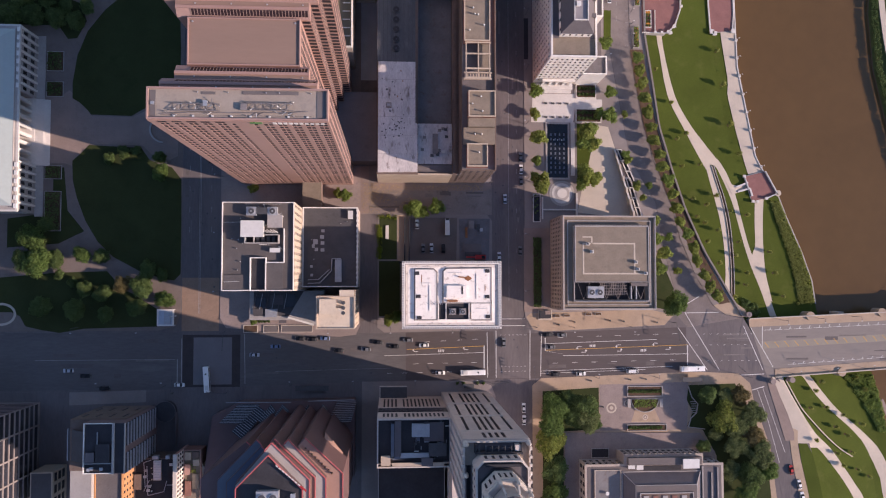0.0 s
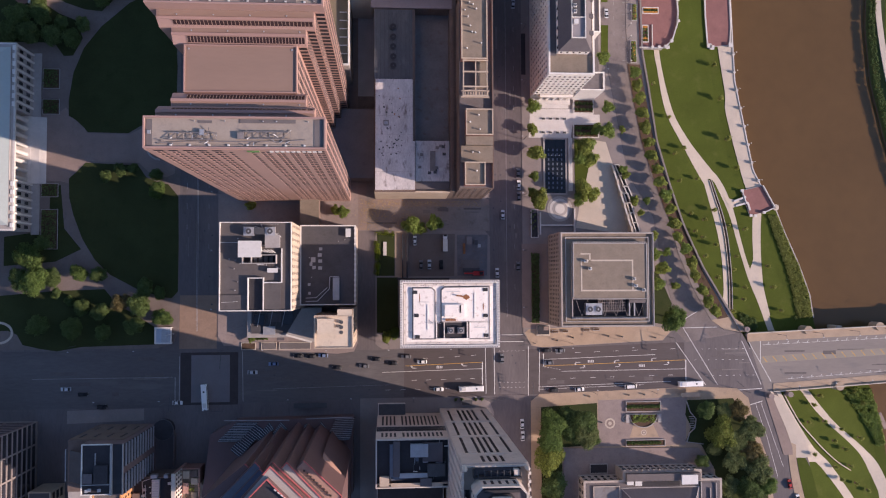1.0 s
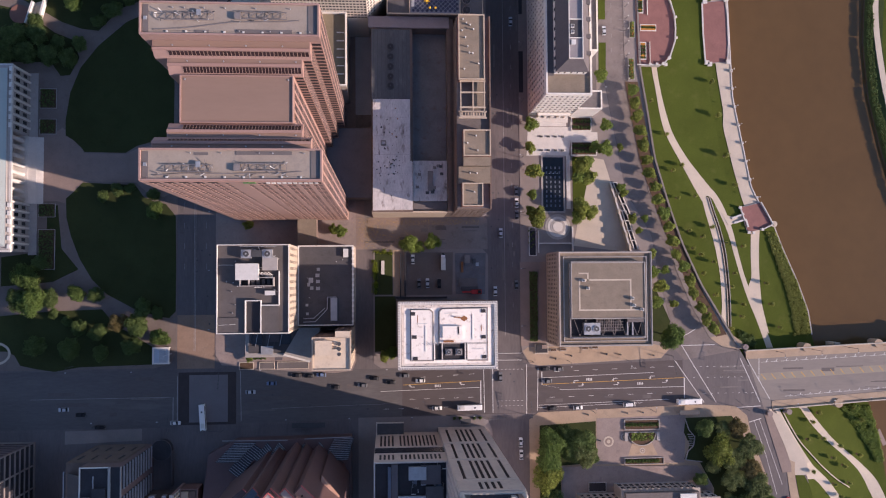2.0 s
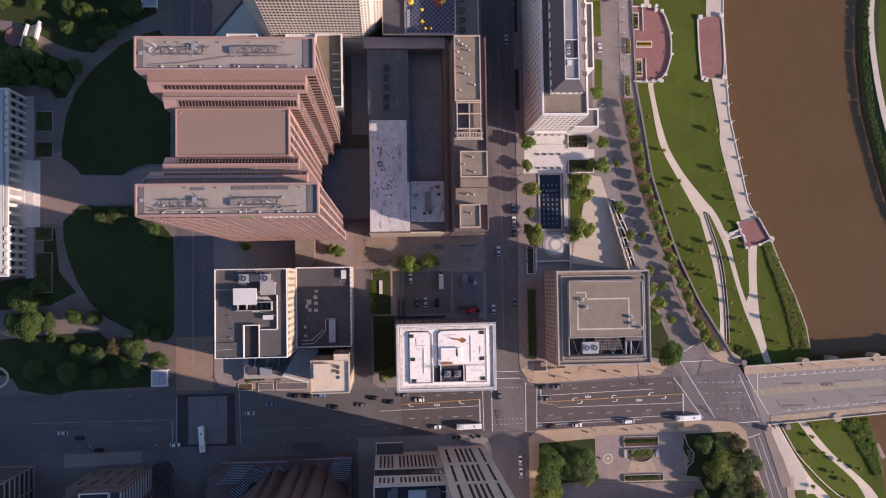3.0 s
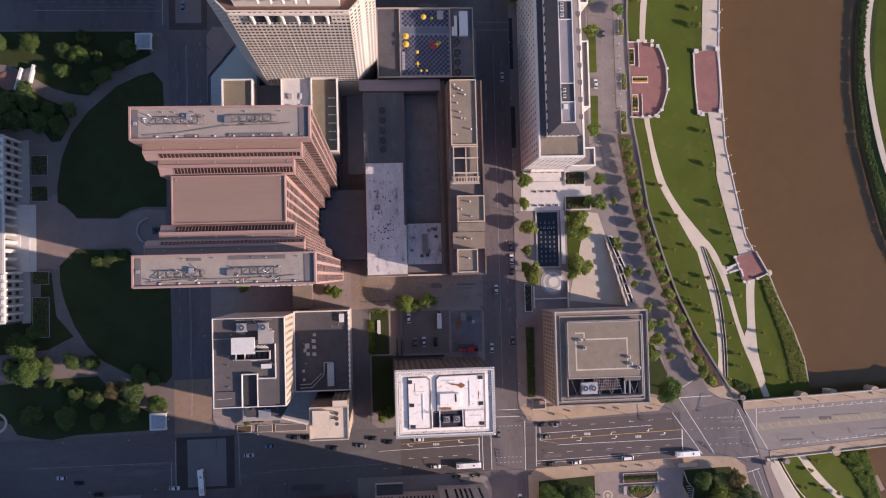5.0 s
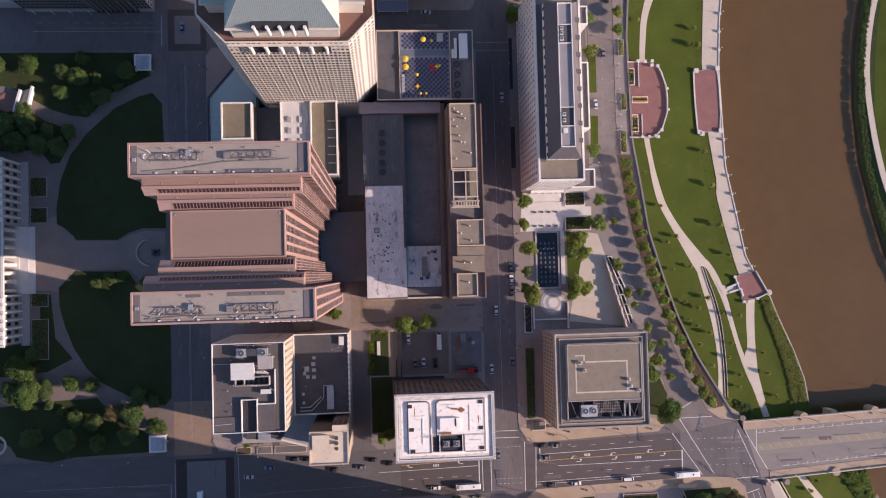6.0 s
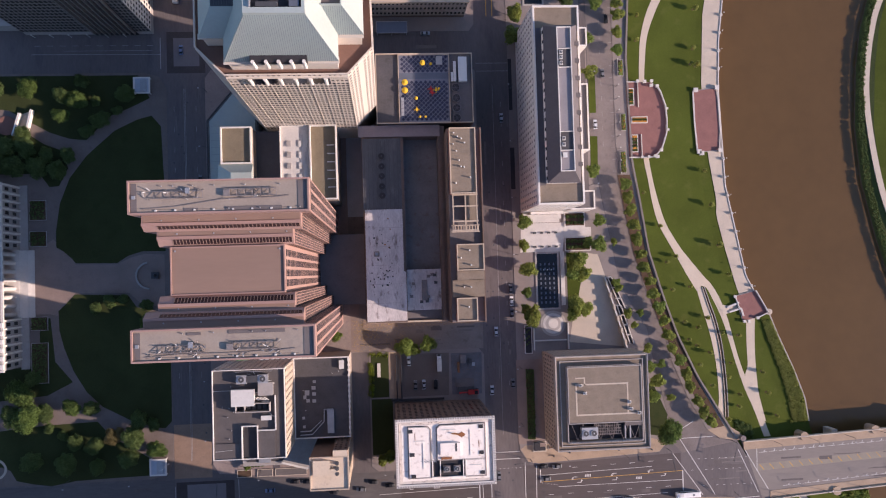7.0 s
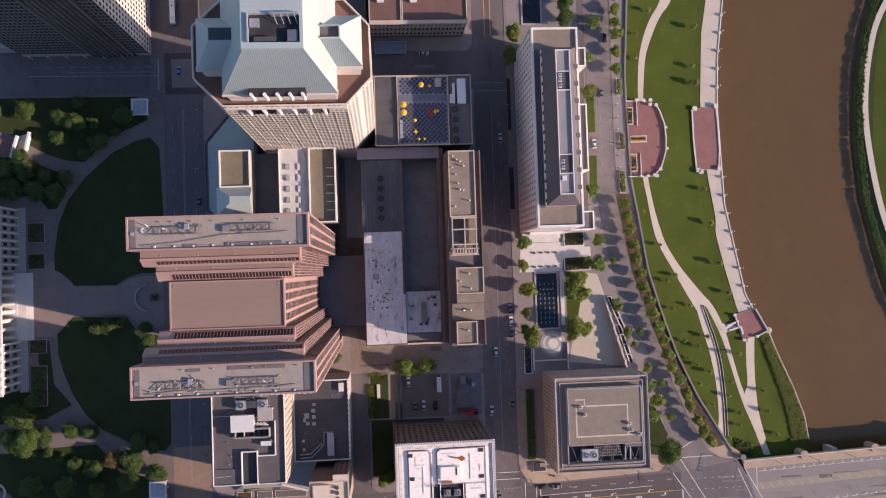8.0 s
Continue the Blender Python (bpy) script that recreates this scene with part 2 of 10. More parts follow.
class Mass:
    """Plain lists of corners and faces, for many small solids in one mesh."""

    def __init__(self):
        self.v, self.f = [], []

    def hexa(self, c):
        n = len(self.v)
        self.v += [tuple(p) for p in c]
        self.f += [tuple(n + i for i in q) for q in ((0, 3, 2, 1), (4, 5, 6, 7), (0, 1, 5, 4), (1, 2, 6, 5), (2, 3, 7, 6), (3, 0, 4, 7))]
        return self

    def box(self, x0, x1, y0, y1, z0, z1):
        return self.hexa([(x0, y0, z0), (x1, y0, z0), (x1, y1, z0), (x0, y1, z0), (x0, y0, z1), (x1, y0, z1), (x1, y1, z1), (x0, y1, z1)])

    def beam(self, a, b, w, h):
        """A bar from a to b, w wide and h high."""
        a, b = Vector(a), Vector(b)
        d = (b - a).normalized()
        s = d.cross(Vector((0, 0, 1)))
        s = Vector((1, 0, 0)) if s.length < 0.01 else s.normalized()
        u = s.cross(d).normalized()
        c = [p + s * i * w / 2 + u * j * h / 2 for p in (a, b) for i, j in ((-1, -1), (1, -1), (1, 1), (-1, 1))]
        return self.hexa(c)

    def prism(self, pts, z0, z1):
        n, k = len(self.v), len(pts)
        if sum(pts[i][0] * pts[(i + 1) % k][1] - pts[(i + 1) % k][0] * pts[i][1] for i in range(k)) < 0:
            pts = pts[::-1]
        self.v += [(p[0], p[1], z0) for p in pts] + [(p[0], p[1], z1) for p in pts]
        self.f += [tuple(range(n + k - 1, n - 1, -1)), tuple(range(n + k, n + 2 * k))]
        self.f += [(n + i, n + (i + 1) % k, n + k + (i + 1) % k, n + k + i) for i in range(k)]
        return self

    def tube(self, x, y, z0, z1, r0, r1=None, sides=12):
        r1 = r0 if r1 is None else r1
        n = len(self.v)
        for z, r in ((z0, r0), (z1, r1)):
            self.v += [(x + r * math.cos(2 * math.pi * i / sides), y + r * math.sin(2 * math.pi * i / sides), z) for i in range(sides)]
        self.f += [tuple(range(n + sides - 1, n - 1, -1)), tuple(range(n + sides, n + 2 * sides))]
        self.f += [(n + i, n + (i + 1) % sides, n + sides + (i + 1) % sides, n + sides + i) for i in range(sides)]
        return self

    def ring(self, pts, inset, z0, z1):
        """A parapet of that thickness round a convex outline."""
        k = len(pts)
        inner = shrink(pts, inset)
        n = len(self.v)
        for z in (z0, z1):
            self.v += [(*p, z) for p in pts] + [(*p, z) for p in inner]
        for i in range(k):
            j = (i + 1) % k
            a, b, c, d = n + i, n + j, n + k + j, n + k + i
            A, B, C, D = (q + 2 * k for q in (a, b, c, d))
            self.f += [(a, b, B, A), (c, d, D, C), (A, B, C, D), (d, c, b, a)]
        return self


def shrink(pts, d):
    """The outline (counter-clockwise) moved inwards by d."""
    k, out = len(pts), []
    for i in range(k):
        p, q, r = Vector(pts[i - 1]), Vector(pts[i]), Vector(pts[(i + 1) % k])
        a, b = (q - p).normalized(), (r - q).normalized()
        na, nb = Vector((-a.y, a.x)), Vector((-b.y, b.x))
        m = (na + nb)
        m = m / max(0.2, m.dot(na))
        out.append(tuple(q + m * d))
    return out


def rect(x0, x1, y0, y1):
    return [(x0, y0), (x1, y0), (x1, y1), (x0, y1)]


def facade(parent, p0, p1, z0, z1, cols, rows, fw, fh, wall, glass=GLASS, depth=0.16, blank=(), cap=90, centres=None):
    """A wall sheet with a real opening and a pane for every window. Walking from p0 to p1 the outside is on the right."""
    p0, p1 = Vector((*p0, 0)), Vector((*p1, 0))
    length = (p1 - p0).length
    u = (p1 - p0) / length
    n = Vector((u.y, -u.x, 0))
    cp, rp = length / cols, (z1 - z0) / rows
    w, h = cp * fw, rp * fh
    centres = centres or [(k + 0.5) * cp for k in range(cols) if k not in blank]
    us = [0.0] + [v for c in centres for v in (c - w / 2, c + w / 2)] + [length]
    zs = [z0] + [v for r in range(rows) for v in (z0 + r * rp + (rp - h) / 2, z0 + r * rp + (rp + h) / 2)] + [z1]
    g = Mass()
    C, R = len(us), len(zs)
    for z in zs:
        for a in us:
            g.v.append(tuple(p0 + u * a + n * depth + Vector((0, 0, z))))
    back = {}

    def deep(i, j):
        if (i, j) not in back:
            back[i, j] = len(g.v)
            g.v.append(tuple(p0 + u * us[i] + Vector((0, 0, zs[j]))))
        return back[i, j]

    for j in range(R - 1):
        for i in range(C - 1):
            q = [(i, j), (i + 1, j), (i + 1, j + 1), (i, j + 1)]
            if i % 2 and j % 2:
                for s, t in zip(q, q[1:] + q[:1]):
                    g.f.append((t[1] * C + t[0], s[1] * C + s[0], deep(*s), deep(*t)))
            else:
                g.f.append(tuple(b * C + a for a, b in q))
    rim = [(i, 0) for i in range(C)] + [(C - 1, j) for j in range(1, R)] + [(i, R - 1) for i in range(C - 2, -1, -1)] + [(0, j) for j in range(R - 2, 0, -1)]
    for s, t in zip(rim, rim[1:] + rim[:1]):
        g.f.append((s[1] * C + s[0], deep(*s), deep(*t), t[1] * C + t[0]))
    part("window_wall", g, wall, parent)
    corners = ((-w / 2, 0, -h / 2), (-w / 2, 0.07, -h / 2), (w / 2, 0.07, -h / 2), (w / 2, 0, -h / 2), (-w / 2, 0, h / 2), (-w / 2, 0.07, h / 2), (w / 2, 0.07, h / 2), (w / 2, 0, h / 2))
    pane = Mass().hexa(corners)
    me = bpy.data.meshes.new("window")
    me.from_pydata(pane.v, [], pane.f)
    me.materials.append(glass)
    rot = Matrix((u, n, Vector((0, 0, 1)))).transposed().to_4x4()
    rest = Mass()
    spots = [(c, r) for r in range(rows - 1, -1, -1) for c in centres]
    for i, (c, r) in enumerate(spots):
        c = p0 + u * c + Vector((0, 0, z0 + (r + 0.5) * rp)) + n * 0.012
        if i < cap:
            ob = new("window", me)
            ob.parent = parent
            ob.matrix_local = Matrix.Translation(c - SPOT[parent]) @ rot
        else:
            rest.hexa([c + u * a + n * d + Vector((0, 0, b)) for a, d, b in corners])
    if rest.v:
        part("window_panes", rest, glass, parent, kind="stuff")


def body(parent, pts, z0, z1, wall, roof, rim=0.8, thick=0.5, name="body", rim_mat=None):
    """A solid storey block with a parapet and a roof sheet inside it."""
    part(name, Mass().prism(pts, z0, z1 - rim), wall, parent)
    part("parapet", Mass().ring(pts, thick, z1 - rim, z1), rim_mat or wall, parent)
    part("roof", Mass().prism(shrink(pts, thick + 0.01), z1 - rim, z1 - rim + 0.06), roof, parent)


def curve_at(table, y):
    """x at y on a polyline given from high y to low y."""
    if y >= table[0][0]:
        return table[0][1] + (table[1][1] - table[0][1]) / (table[1][0] - table[0][0]) * (y - table[0][0]) * 0.3
    for (ya, xa), (yb, xb) in zip(table, table[1:]):
        if y >= yb:
            f = (y - ya) / (yb - ya)
            return xa + (xb - xa) * f
    return table[-1][1]


def smooth(pts, step=2.0):
    """A Catmull-Rom line through points."""
    P = [Vector(p) for p in pts]
    P = [2 * P[0] - P[1]] + P + [2 * P[-1] - P[-2]]
    out = []
    for a, b, c, d in zip(P, P[1:], P[2:], P[3:]):
        k = max(1, int((c - b).length / step))
        for i in range(k):
            t = i / k
            out.append(0.5 * (2 * b + (c - a) * t + (2 * a - 5 * b + 4 * c - d) * t * t + (3 * b - a - 3 * c + d) * t ** 3))
    out.append(P[-2])
    return out

# ---- ground, river and banks ----
WALL_X = [(260, 134), (217, 130.5), (178, 128), (125, 129.3), (105, 132.5), (79, 136.2), (56, 142.8), (36, 149.5), (15, 159), (-2, 169), (-18, 178.5),
          (-48, 196), (-65, 205), (-84, 213), (-110, 218), (-200, 232)]
RIVER_X = [(260, 189), (219, 184.5), (189, 180.5), (163, 179.2), (130, 180.3), (112, 181), (88, 185.6), (65, 190), (55, 195), (45, 201.5), (33, 206), (15, 213.8), (0, 219), (-14, 221),
           (-30, 226), (-48, 251), (-66, 256), (-110, 262), (-200, 280)]
FAR_X = [(260, 278.5), (219, 268), (195, 260.8), (174, 257.5), (143, 255.5), (113, 257.7), (84, 264.2), (63, 270), (20, 288.5), (-20, 308.5), (-60, 328.5), (-200, 393.5)]
RIVER_Z = -11.2


def height(x, y):
    """The ground's height: the city terrace, the park below its wall, the river bed and the far bank."""
    w, r, f = curve_at(WALL_X, y), curve_at(RIVER_X, y), curve_at(FAR_X, y)
    drop = -4.0 if y > -18 else (-1.0 if y < -48 else -4.0 + 3.0 * (-18 - y) / 30)
    if x <= w:
        return -0.15
    if x <= w + 0.4:
        return -0.15 + (drop + 0.15) * (x - w) / 0.4
    if x <= r:
        g = (x - w - 0.4) / max(0.1, r - w - 0.4)
        return drop + (-7.2 - drop) * min(1.0, g * 1.25)
    if x <= r + 0.6:
        return -7.2 - 7.0 * (x - r) / 0.6
    if x <= f - 4:
        return -14.2
    if x <= f:
        return -14.2 + 3.4 * (x - f + 4) / 4
    return min(-5.5, -10.8 + min(x - f, 1.3) * 0.8 + max(0.0, x - f - 1.3) * 0.2)


ys = [2500, 900, 450, 300] + [250 - 2.5 * i for i in range(181)] + [-260, -450, -900, -2500]
bm = bmesh.new()
rows_v = []
for y in ys:
    yy = max(-200, min(260, y))
    w, r, f = curve_at(WALL_X, yy), curve_at(RIVER_X, yy), curve_at(FAR_X, yy)
    xs = [-2600, -600, -200, 0, w - 8, w, w + 0.4] + [w + 0.4 + (r - w - 0.4) * k / 8 for k in range(1, 8)] + [r, r + 0.6, (r + f) / 2, f - 4, f, f + 1.3, f + 9.0, f + 60, f + 300, 2600]
    rows_v.append([bm.verts.new((x, y, height(x, yy))) for x in xs])
for ra, rb in zip(rows_v, rows_v[1:]):
    for k in range(len(ra) - 1):
        face = bm.faces.new((ra[k], rb[k], rb[k + 1], ra[k + 1]))
        face.material_index = 0 if k < 5 else 1 if k == 5 else 2 if k < 14 else 1 if k == 14 else 3 if k < 18 else 4 if k < 20 else 2
me = bpy.data.meshes.new("ground")
bm.to_mesh(me)
bm.free()
BANK = mat("bank_scrub", (0.06, 0.075, 0.02), 0.95, 0.3, 5, 0.8, bump=0.2)
for m in (ASPHALT_NS, GREY_STONE, GRASS, SOIL, BANK):
    me.materials.append(m)
ground = tagged(new("ground", me), "asphalt city ground with green park lawns falling to the river", "ground", kind="structure")
SPOT[ground] = Vector((0, 0, 0))

bm = bmesh.new()
ring_a, ring_b = [], []
for y in ys:
    yy = max(-200, min(260, y))
    ring_a.append(bm.verts.new((curve_at(RIVER_X, yy) + 0.05, y, RIVER_Z)))
    ring_b.append(bm.verts.new((curve_at(FAR_X, yy) - 0.1, y, RIVER_Z)))
for i in range(len(ys) - 1):
    bm.faces.new((ring_a[i], ring_a[i + 1], ring_b[i + 1], ring_b[i]))
water = part("water", bm, WATER)
tagged(water, "opaque brown muddy river water, nearly still", "river", kind="structure")


def structure(name, src, material, label, category):
    ob = part(name, src, material)
    return tagged(ob, label, category, kind="structure")


def slab(name, pts, z1, material, label, category, z0=-0.4):
    return structure(name, Mass().prism(pts, z0, z1), material, label, category)


def ribbon_mass(pts, width, lift=0.06, thick=0.5, step=2.0, z=None):
    """A strip of that width (or of a width at each point) along a smooth line, laid on the ground."""
    widths = width if isinstance(width, (list, tuple)) else [width] * len(pts)
    line = smooth([(x, y, wd) for (x, y), wd in zip(pts, widths)], step)
    g = Mass()
    for i, p in enumerate(line):
        d = (line[min(i + 1, len(line) - 1)] - line[max(i - 1, 0)])
        s = Vector((d.y, -d.x, 0)).normalized() * p.z / 2
        top = []
        for sg in (-1, 1):
            q = Vector((p.x, p.y, 0)) + s * sg
            zz = height(p.x, p.y) if z is None else z
            top.append((q.x, q.y, zz + lift))
        g.v += [top[0], top[1], (top[1][0], top[1][1], top[1][2] - thick), (top[0][0], top[0][1], top[0][2] - thick)]
    for i in range(len(line) - 1):
        a, b = 4 * i, 4 * i + 4
        g.f += [(a, a + 1, b + 1, b), (a + 1, a + 2, b + 2, b + 1), (a + 3, a, b, b + 3), (a + 2, a + 3, b + 3, b + 2)]
    n = len(g.v)
    g.f += [(0, 3, 2, 1), (n - 4, n - 3, n - 2, n - 1)]
    return g


# pavements of the city blocks, one kerb's height above the streets
# the square's brown is set darker to carry the shade lying on it
slab("pavement_statehouse", [(-260, -24.5), (-112, -24), (-104, -22), (-101.5, -15), (-101.5, 165), (-105, 171), (-112, 173), (-260, 173)], 0, mat("shade_darkened_walk", (0.175, 0.142, 0.128), 0.9, 0.18, 7, 0.7, stain=(0.13, 0.105, 0.10), stain_amount=0.6),
     "brown brick paving of the statehouse square, darkened for shade", "pavement")
slab("pavement_high_street", [(-83, -18), (-80, -23), (-72, -23.5), (-55, -25.5), (-25, -27.5), (-17, -26.5), (-15, -22), (-15, 174), (-80, 174), (-83, 170)], 0, MAUVE_PAVING,
     "tan concrete pavement round the tower block", "pavement")
slab("pavement_broad", [(-6.5, -23), (-3, -25.5), (44, -24.5), (48.5, -22), (50.5, -17), (50.5, 30), (48, 33), (-5, 33), (-6.5, 31)], 0, PAVING_GREY,
     "grey pavement round the white-roofed block", "pavement")
slab("pavement_front_block", [(-6.5, 48), (48, 48), (50.5, 51), (50.5, 172), (48, 174.5), (-6.5, 174.5)], 0, PAVING_GREY, "grey pavement along the theatre block", "pavement")
slab("pavement_riverside", [(67, -18), (71, -24.5), (76, -25.5), (138, -22.5), (143.5, -17), (143, -4), (138, 16), (134, 40), (121, 62), (113, 106), (108, 135), (107.5, 180), (105, 250), (67, 250)], 0, PAVING_GREY,
     "grey pavement of the courthouse and office block", "pavement")
slab("pavement_avenue", [(67.6, -18), (71.2, -24.3), (76, -25.3), (138, -22.3), (142.6, -17.4), (131, -14.6), (70, -16.2)], 0.012, PAVING, "tan pavement along the sunlit side of the avenue", "pavement")
slab("pavement_bridge_corner", [(163.5, -12.6), (170.2, -17.4), (181, -18.6), (180, -14.6), (172.5, -9.5)], 0.015, PAVING, "tan paving at the corner of the bridge", "pavement")
slab("pavement_city_hall", [(70.5, -52), (75, -48.5), (156, -46), (176, -47), (182, -52), (184, -62), (192, -84), (196, -120), (200, -220), (70.5, -220)], 0, PAVING,
     "tan pavement of the city hall plaza", "pavement")
slab("pavement_north", [(-14, -49.5), (44, -49.5), (50, -52), (52, -57), (52, -220), (-14, -220)], 0, PAVING_GREY, "grey pavement under the tall stone tower", "pavement")
# the next two pavements borrow dark asphalt to deepen the shade on them
slab("pavement_north_high", [(-83, -55), (-79, -53), (-24, -50.5), (-21, -54), (-21, -220), (-83, -220)], 0, ASPHALT_NS, "pavement before the chevron tower, darkened to asphalt grey for shade", "pavement")
slab("pavement_north_left", [(-260, -53), (-107, -53.5), (-101.5, -57), (-101.5, -220), (-260, -220)], 0, ASPHALT_NS, "pavement on the shaded side of the avenue, darkened to asphalt grey", "pavement")
slab("pavement_far_high", [(-83, 196), (-80, 192.5), (48, 192.5), (50.5, 196), (50.5, 420), (-83, 420)], 0, PAVING_GREY, "grey pavement beyond the cross street", "pavement")
slab("pavement_far_left", [(-260, 191), (-107, 191), (-101.5, 196), (-101.5, 420), (-260, 420)], 0, ASPHALT_NS, "grey pavement beyond the square", "pavement")
# strip with planting between the riverside drive and the park wall
g = Mass()
line = [curve_at(WALL_X, y) for y in range(250, -17, -4)]
left_edge = [(121.5, 250), (121.3, 135), (124.7, 106), (128, 86), (133, 62), (141.2, 44), (146.6, 22), (154, 4), (163, -12), (170, -17)]
out_edge = [(curve_at(WALL_X, y) - 0.05, y) for y in range(-16, 251, 6)]
g.prism(left_edge + out_edge, -0.4, 0.0)
structure("pavement_promenade", g, PAVING_GREY, "grey paved walk along the park wall", "pavement")
g = Mass().prism([(x - 3.3, y) for x, y in [(125, 118), (128, 100), (132, 78), (137, 62), (143.5, 44), (150, 28), (156, 14), (165, -4), (170, -12)]] +
                 [(x + 1.2, y) for x, y in [(171, -11), (166, -2), (158, 13), (152, 27), (146, 43), (139, 62), (134, 78), (130, 100), (127, 118)]], 0, 0.08)
structure("planting_strip", g, SOIL, "brown mulch planting strip with street trees", "planting bed")
# low stone coping on the park wall
g = Mass()
for a, b in zip(range(-18, 250, 4), range(-14, 254, 4)):
    g.beam((curve_at(WALL_X, a) + 0.1, a, 0.35), (curve_at(WALL_X, b) + 0.1, b, 0.35), 0.9, 0.75)
structure("wall_park", g, mat("brown_grey_coping", (0.21, 0.18, 0.165), 0.85, 0.16, 5, 0.5), "grey stone parapet wall above the park", "wall")

# ---- roads and their paint ----
road = slab("road", [(7.5, -25.6), (47, -25), (72, -26.2), (143, -23.6), (149, -23.6), (149.5, -46), (76, -48.6), (47, -49), (7.5, -49)], -0.13, ASPHALT_NEW,
            "dark newly laid asphalt of the wide avenue", "road")
slab("road_crossing", [(51, -24), (68, -24), (69.5, -48.5), (52.5, -48.5)], -0.125, ASPHALT_NS, "grey worn asphalt of the crossing", "road")
slab("road_left", [(-300, -25), (-101, -25), (-101, -52.5), (-300, -52.5)], -0.135, ASPHALT, "grey shaded asphalt of the avenue", "road")
slab("road_middle", [(-83.4, -25), (7.4, -26), (7.4, -49), (-83.4, -51.5)], -0.135, ASPHALT, "grey asphalt of the avenue", "road")
slab("road_brick_band", [(-100.5, -26.2), (-73, -26.2), (-73, -51.5), (-100.5, -51.5)], -0.131, mat("dark_brick_band", (0.055, 0.045, 0.045), 0.9, 0.2, 4, 0.5), "dark brick crosswalk band of the crossing", "road")
# brick laid only round the sun patch, whose warmth is in the tan
slab("road_brick_street", [(-101.2, -24.4), (-83.4, -24.4), (-83.4, 1.5), (-101.2, 1.5)], -0.128, mat("sunlit_tan_brick", (0.27, 0.185, 0.135), 0.9, 0.18, 6, 0.5, stain=(0.19, 0.14, 0.11), stain_amount=0.5), "worn brick street beside the square, tanned where the sun patch falls", "road")
slab("road_square", [(-95.4, -27.5), (-77, -27.5), (-77, -50.3), (-95.4, -50.3)], -0.126, mat("smooth_concrete_road", (0.17, 0.155, 0.16), 0.9, 0.1, 6, 0.6), "smooth pale concrete field of the crossing", "road")
slab("road_brick_band_far", [(-101, 172.6), (-82.6, 172.6), (-82.6, 193), (-101, 193)], -0.131, mat("dark_brick_crossing", (0.07, 0.058, 0.057), 0.9, 0.2, 4, 0.5), "dark brick crosswalk band of the far crossing", "road")
slab("road_square_far", [(-97.8, 176), (-85.4, 176), (-85.4, 190), (-97.8, 190)], -0.126, mat("smooth_concrete_crossing", (0.17, 0.155, 0.16), 0.9, 0.1, 6, 0.6), "smooth concrete field of the far crossing", "road")
slab("road_riverside", [(108, 250), (108.3, 135), (113.4, 106), (121.2, 62), (134.2, 40), (138.3, 16), (143.3, -4), (144, -17), (150, -23.5), (178, -19), (169.5, -17.2), (163, -12.2), (153.8, 4), (146.4, 22), (141, 44), (132.8, 62), (124.5, 106), (121.1, 135), (121.3, 250)],
     -0.125, mat("mauve_asphalt", (0.185, 0.155, 0.145), 0.9, 0.2, 8, 0.7, stain=(0.13, 0.11, 0.11), stain_amount=0.6), "brownish grey asphalt riverside drive", "road")

ALLEY = mat("worn_brown_asphalt", (0.215, 0.18, 0.165), 0.9, 0.22, 8, 0.6, stain=(0.14, 0.115, 0.105), stain_amount=0.7)
slab("road_alley", [(-15, 33), (50.4, 33), (50.4, 48), (-6.5, 48), (-6.5, 100), (-15, 100)], -0.128, ALLEY, "worn brown asphalt alley strewn with dry leaves", "road")
slab("pavement_theatre_front", [(-9, 45), (47.5, 45), (50, 46.4), (50, 48.8), (-9, 48.8)], 0.02, PAVING_PINK, "tan pavement strewn with dry leaves before the theatre", "pavement")
# floor made pale and bluish to lift the darkness of the alley
slab("road_alley_back", [(-15, 100), (-6.5, 100), (-6.5, 174), (-15, 174)], -0.12, mat("brightened_alley_concrete", (0.42, 0.43, 0.47), 0.9, 0.14, 7, 0.6), "grey concrete of a narrow back alley, paled to brighten its shade", "road")
slab("pavement_alley", [(-15, 33.4), (-10.8, 33.4), (-10.8, 57), (-15, 57)], 0.02, PAVING_PINK, "tan strip of pavement along the alley", "pavement")
slab("road_alley_side", [(-15, -23), (-6.5, -23), (-6.5, 33), (-15, 33)], -0.127, ASPHALT_NS, "grey asphalt alley beside the low wing", "road")


def line(name, pts, width, material=LINE_WHITE, z=-0.12, parent=None):
    g = Mass()
    for (xa, ya), (xb, yb) in zip(pts, pts[1:]):
        d = Vector((xb - xa, yb - ya)).normalized()
        s = Vector((d.y, -d.x)) * width / 2
        g.prism([(xa - s.x, ya - s.y), (xa + s.x, ya + s.y), (xb + s.x, yb + s.y), (xb - s.x, yb - s.y)], z - 0.01, z + 0.012)
    return part(name, g, material, parent or road)


def dashes(a, b, count, length, width=0.15, z=-0.12, material=LINE_WHITE, parent=None):
    a, b = Vector(a), Vector(b)
    d = (b - a).normalized()
    for i in range(count):
        c = a + (b - a) * (i + 0.5) / count
        line("lane_dash", [tuple(c - d * length / 2), tuple(c + d * length / 2)], width, material, z, parent)


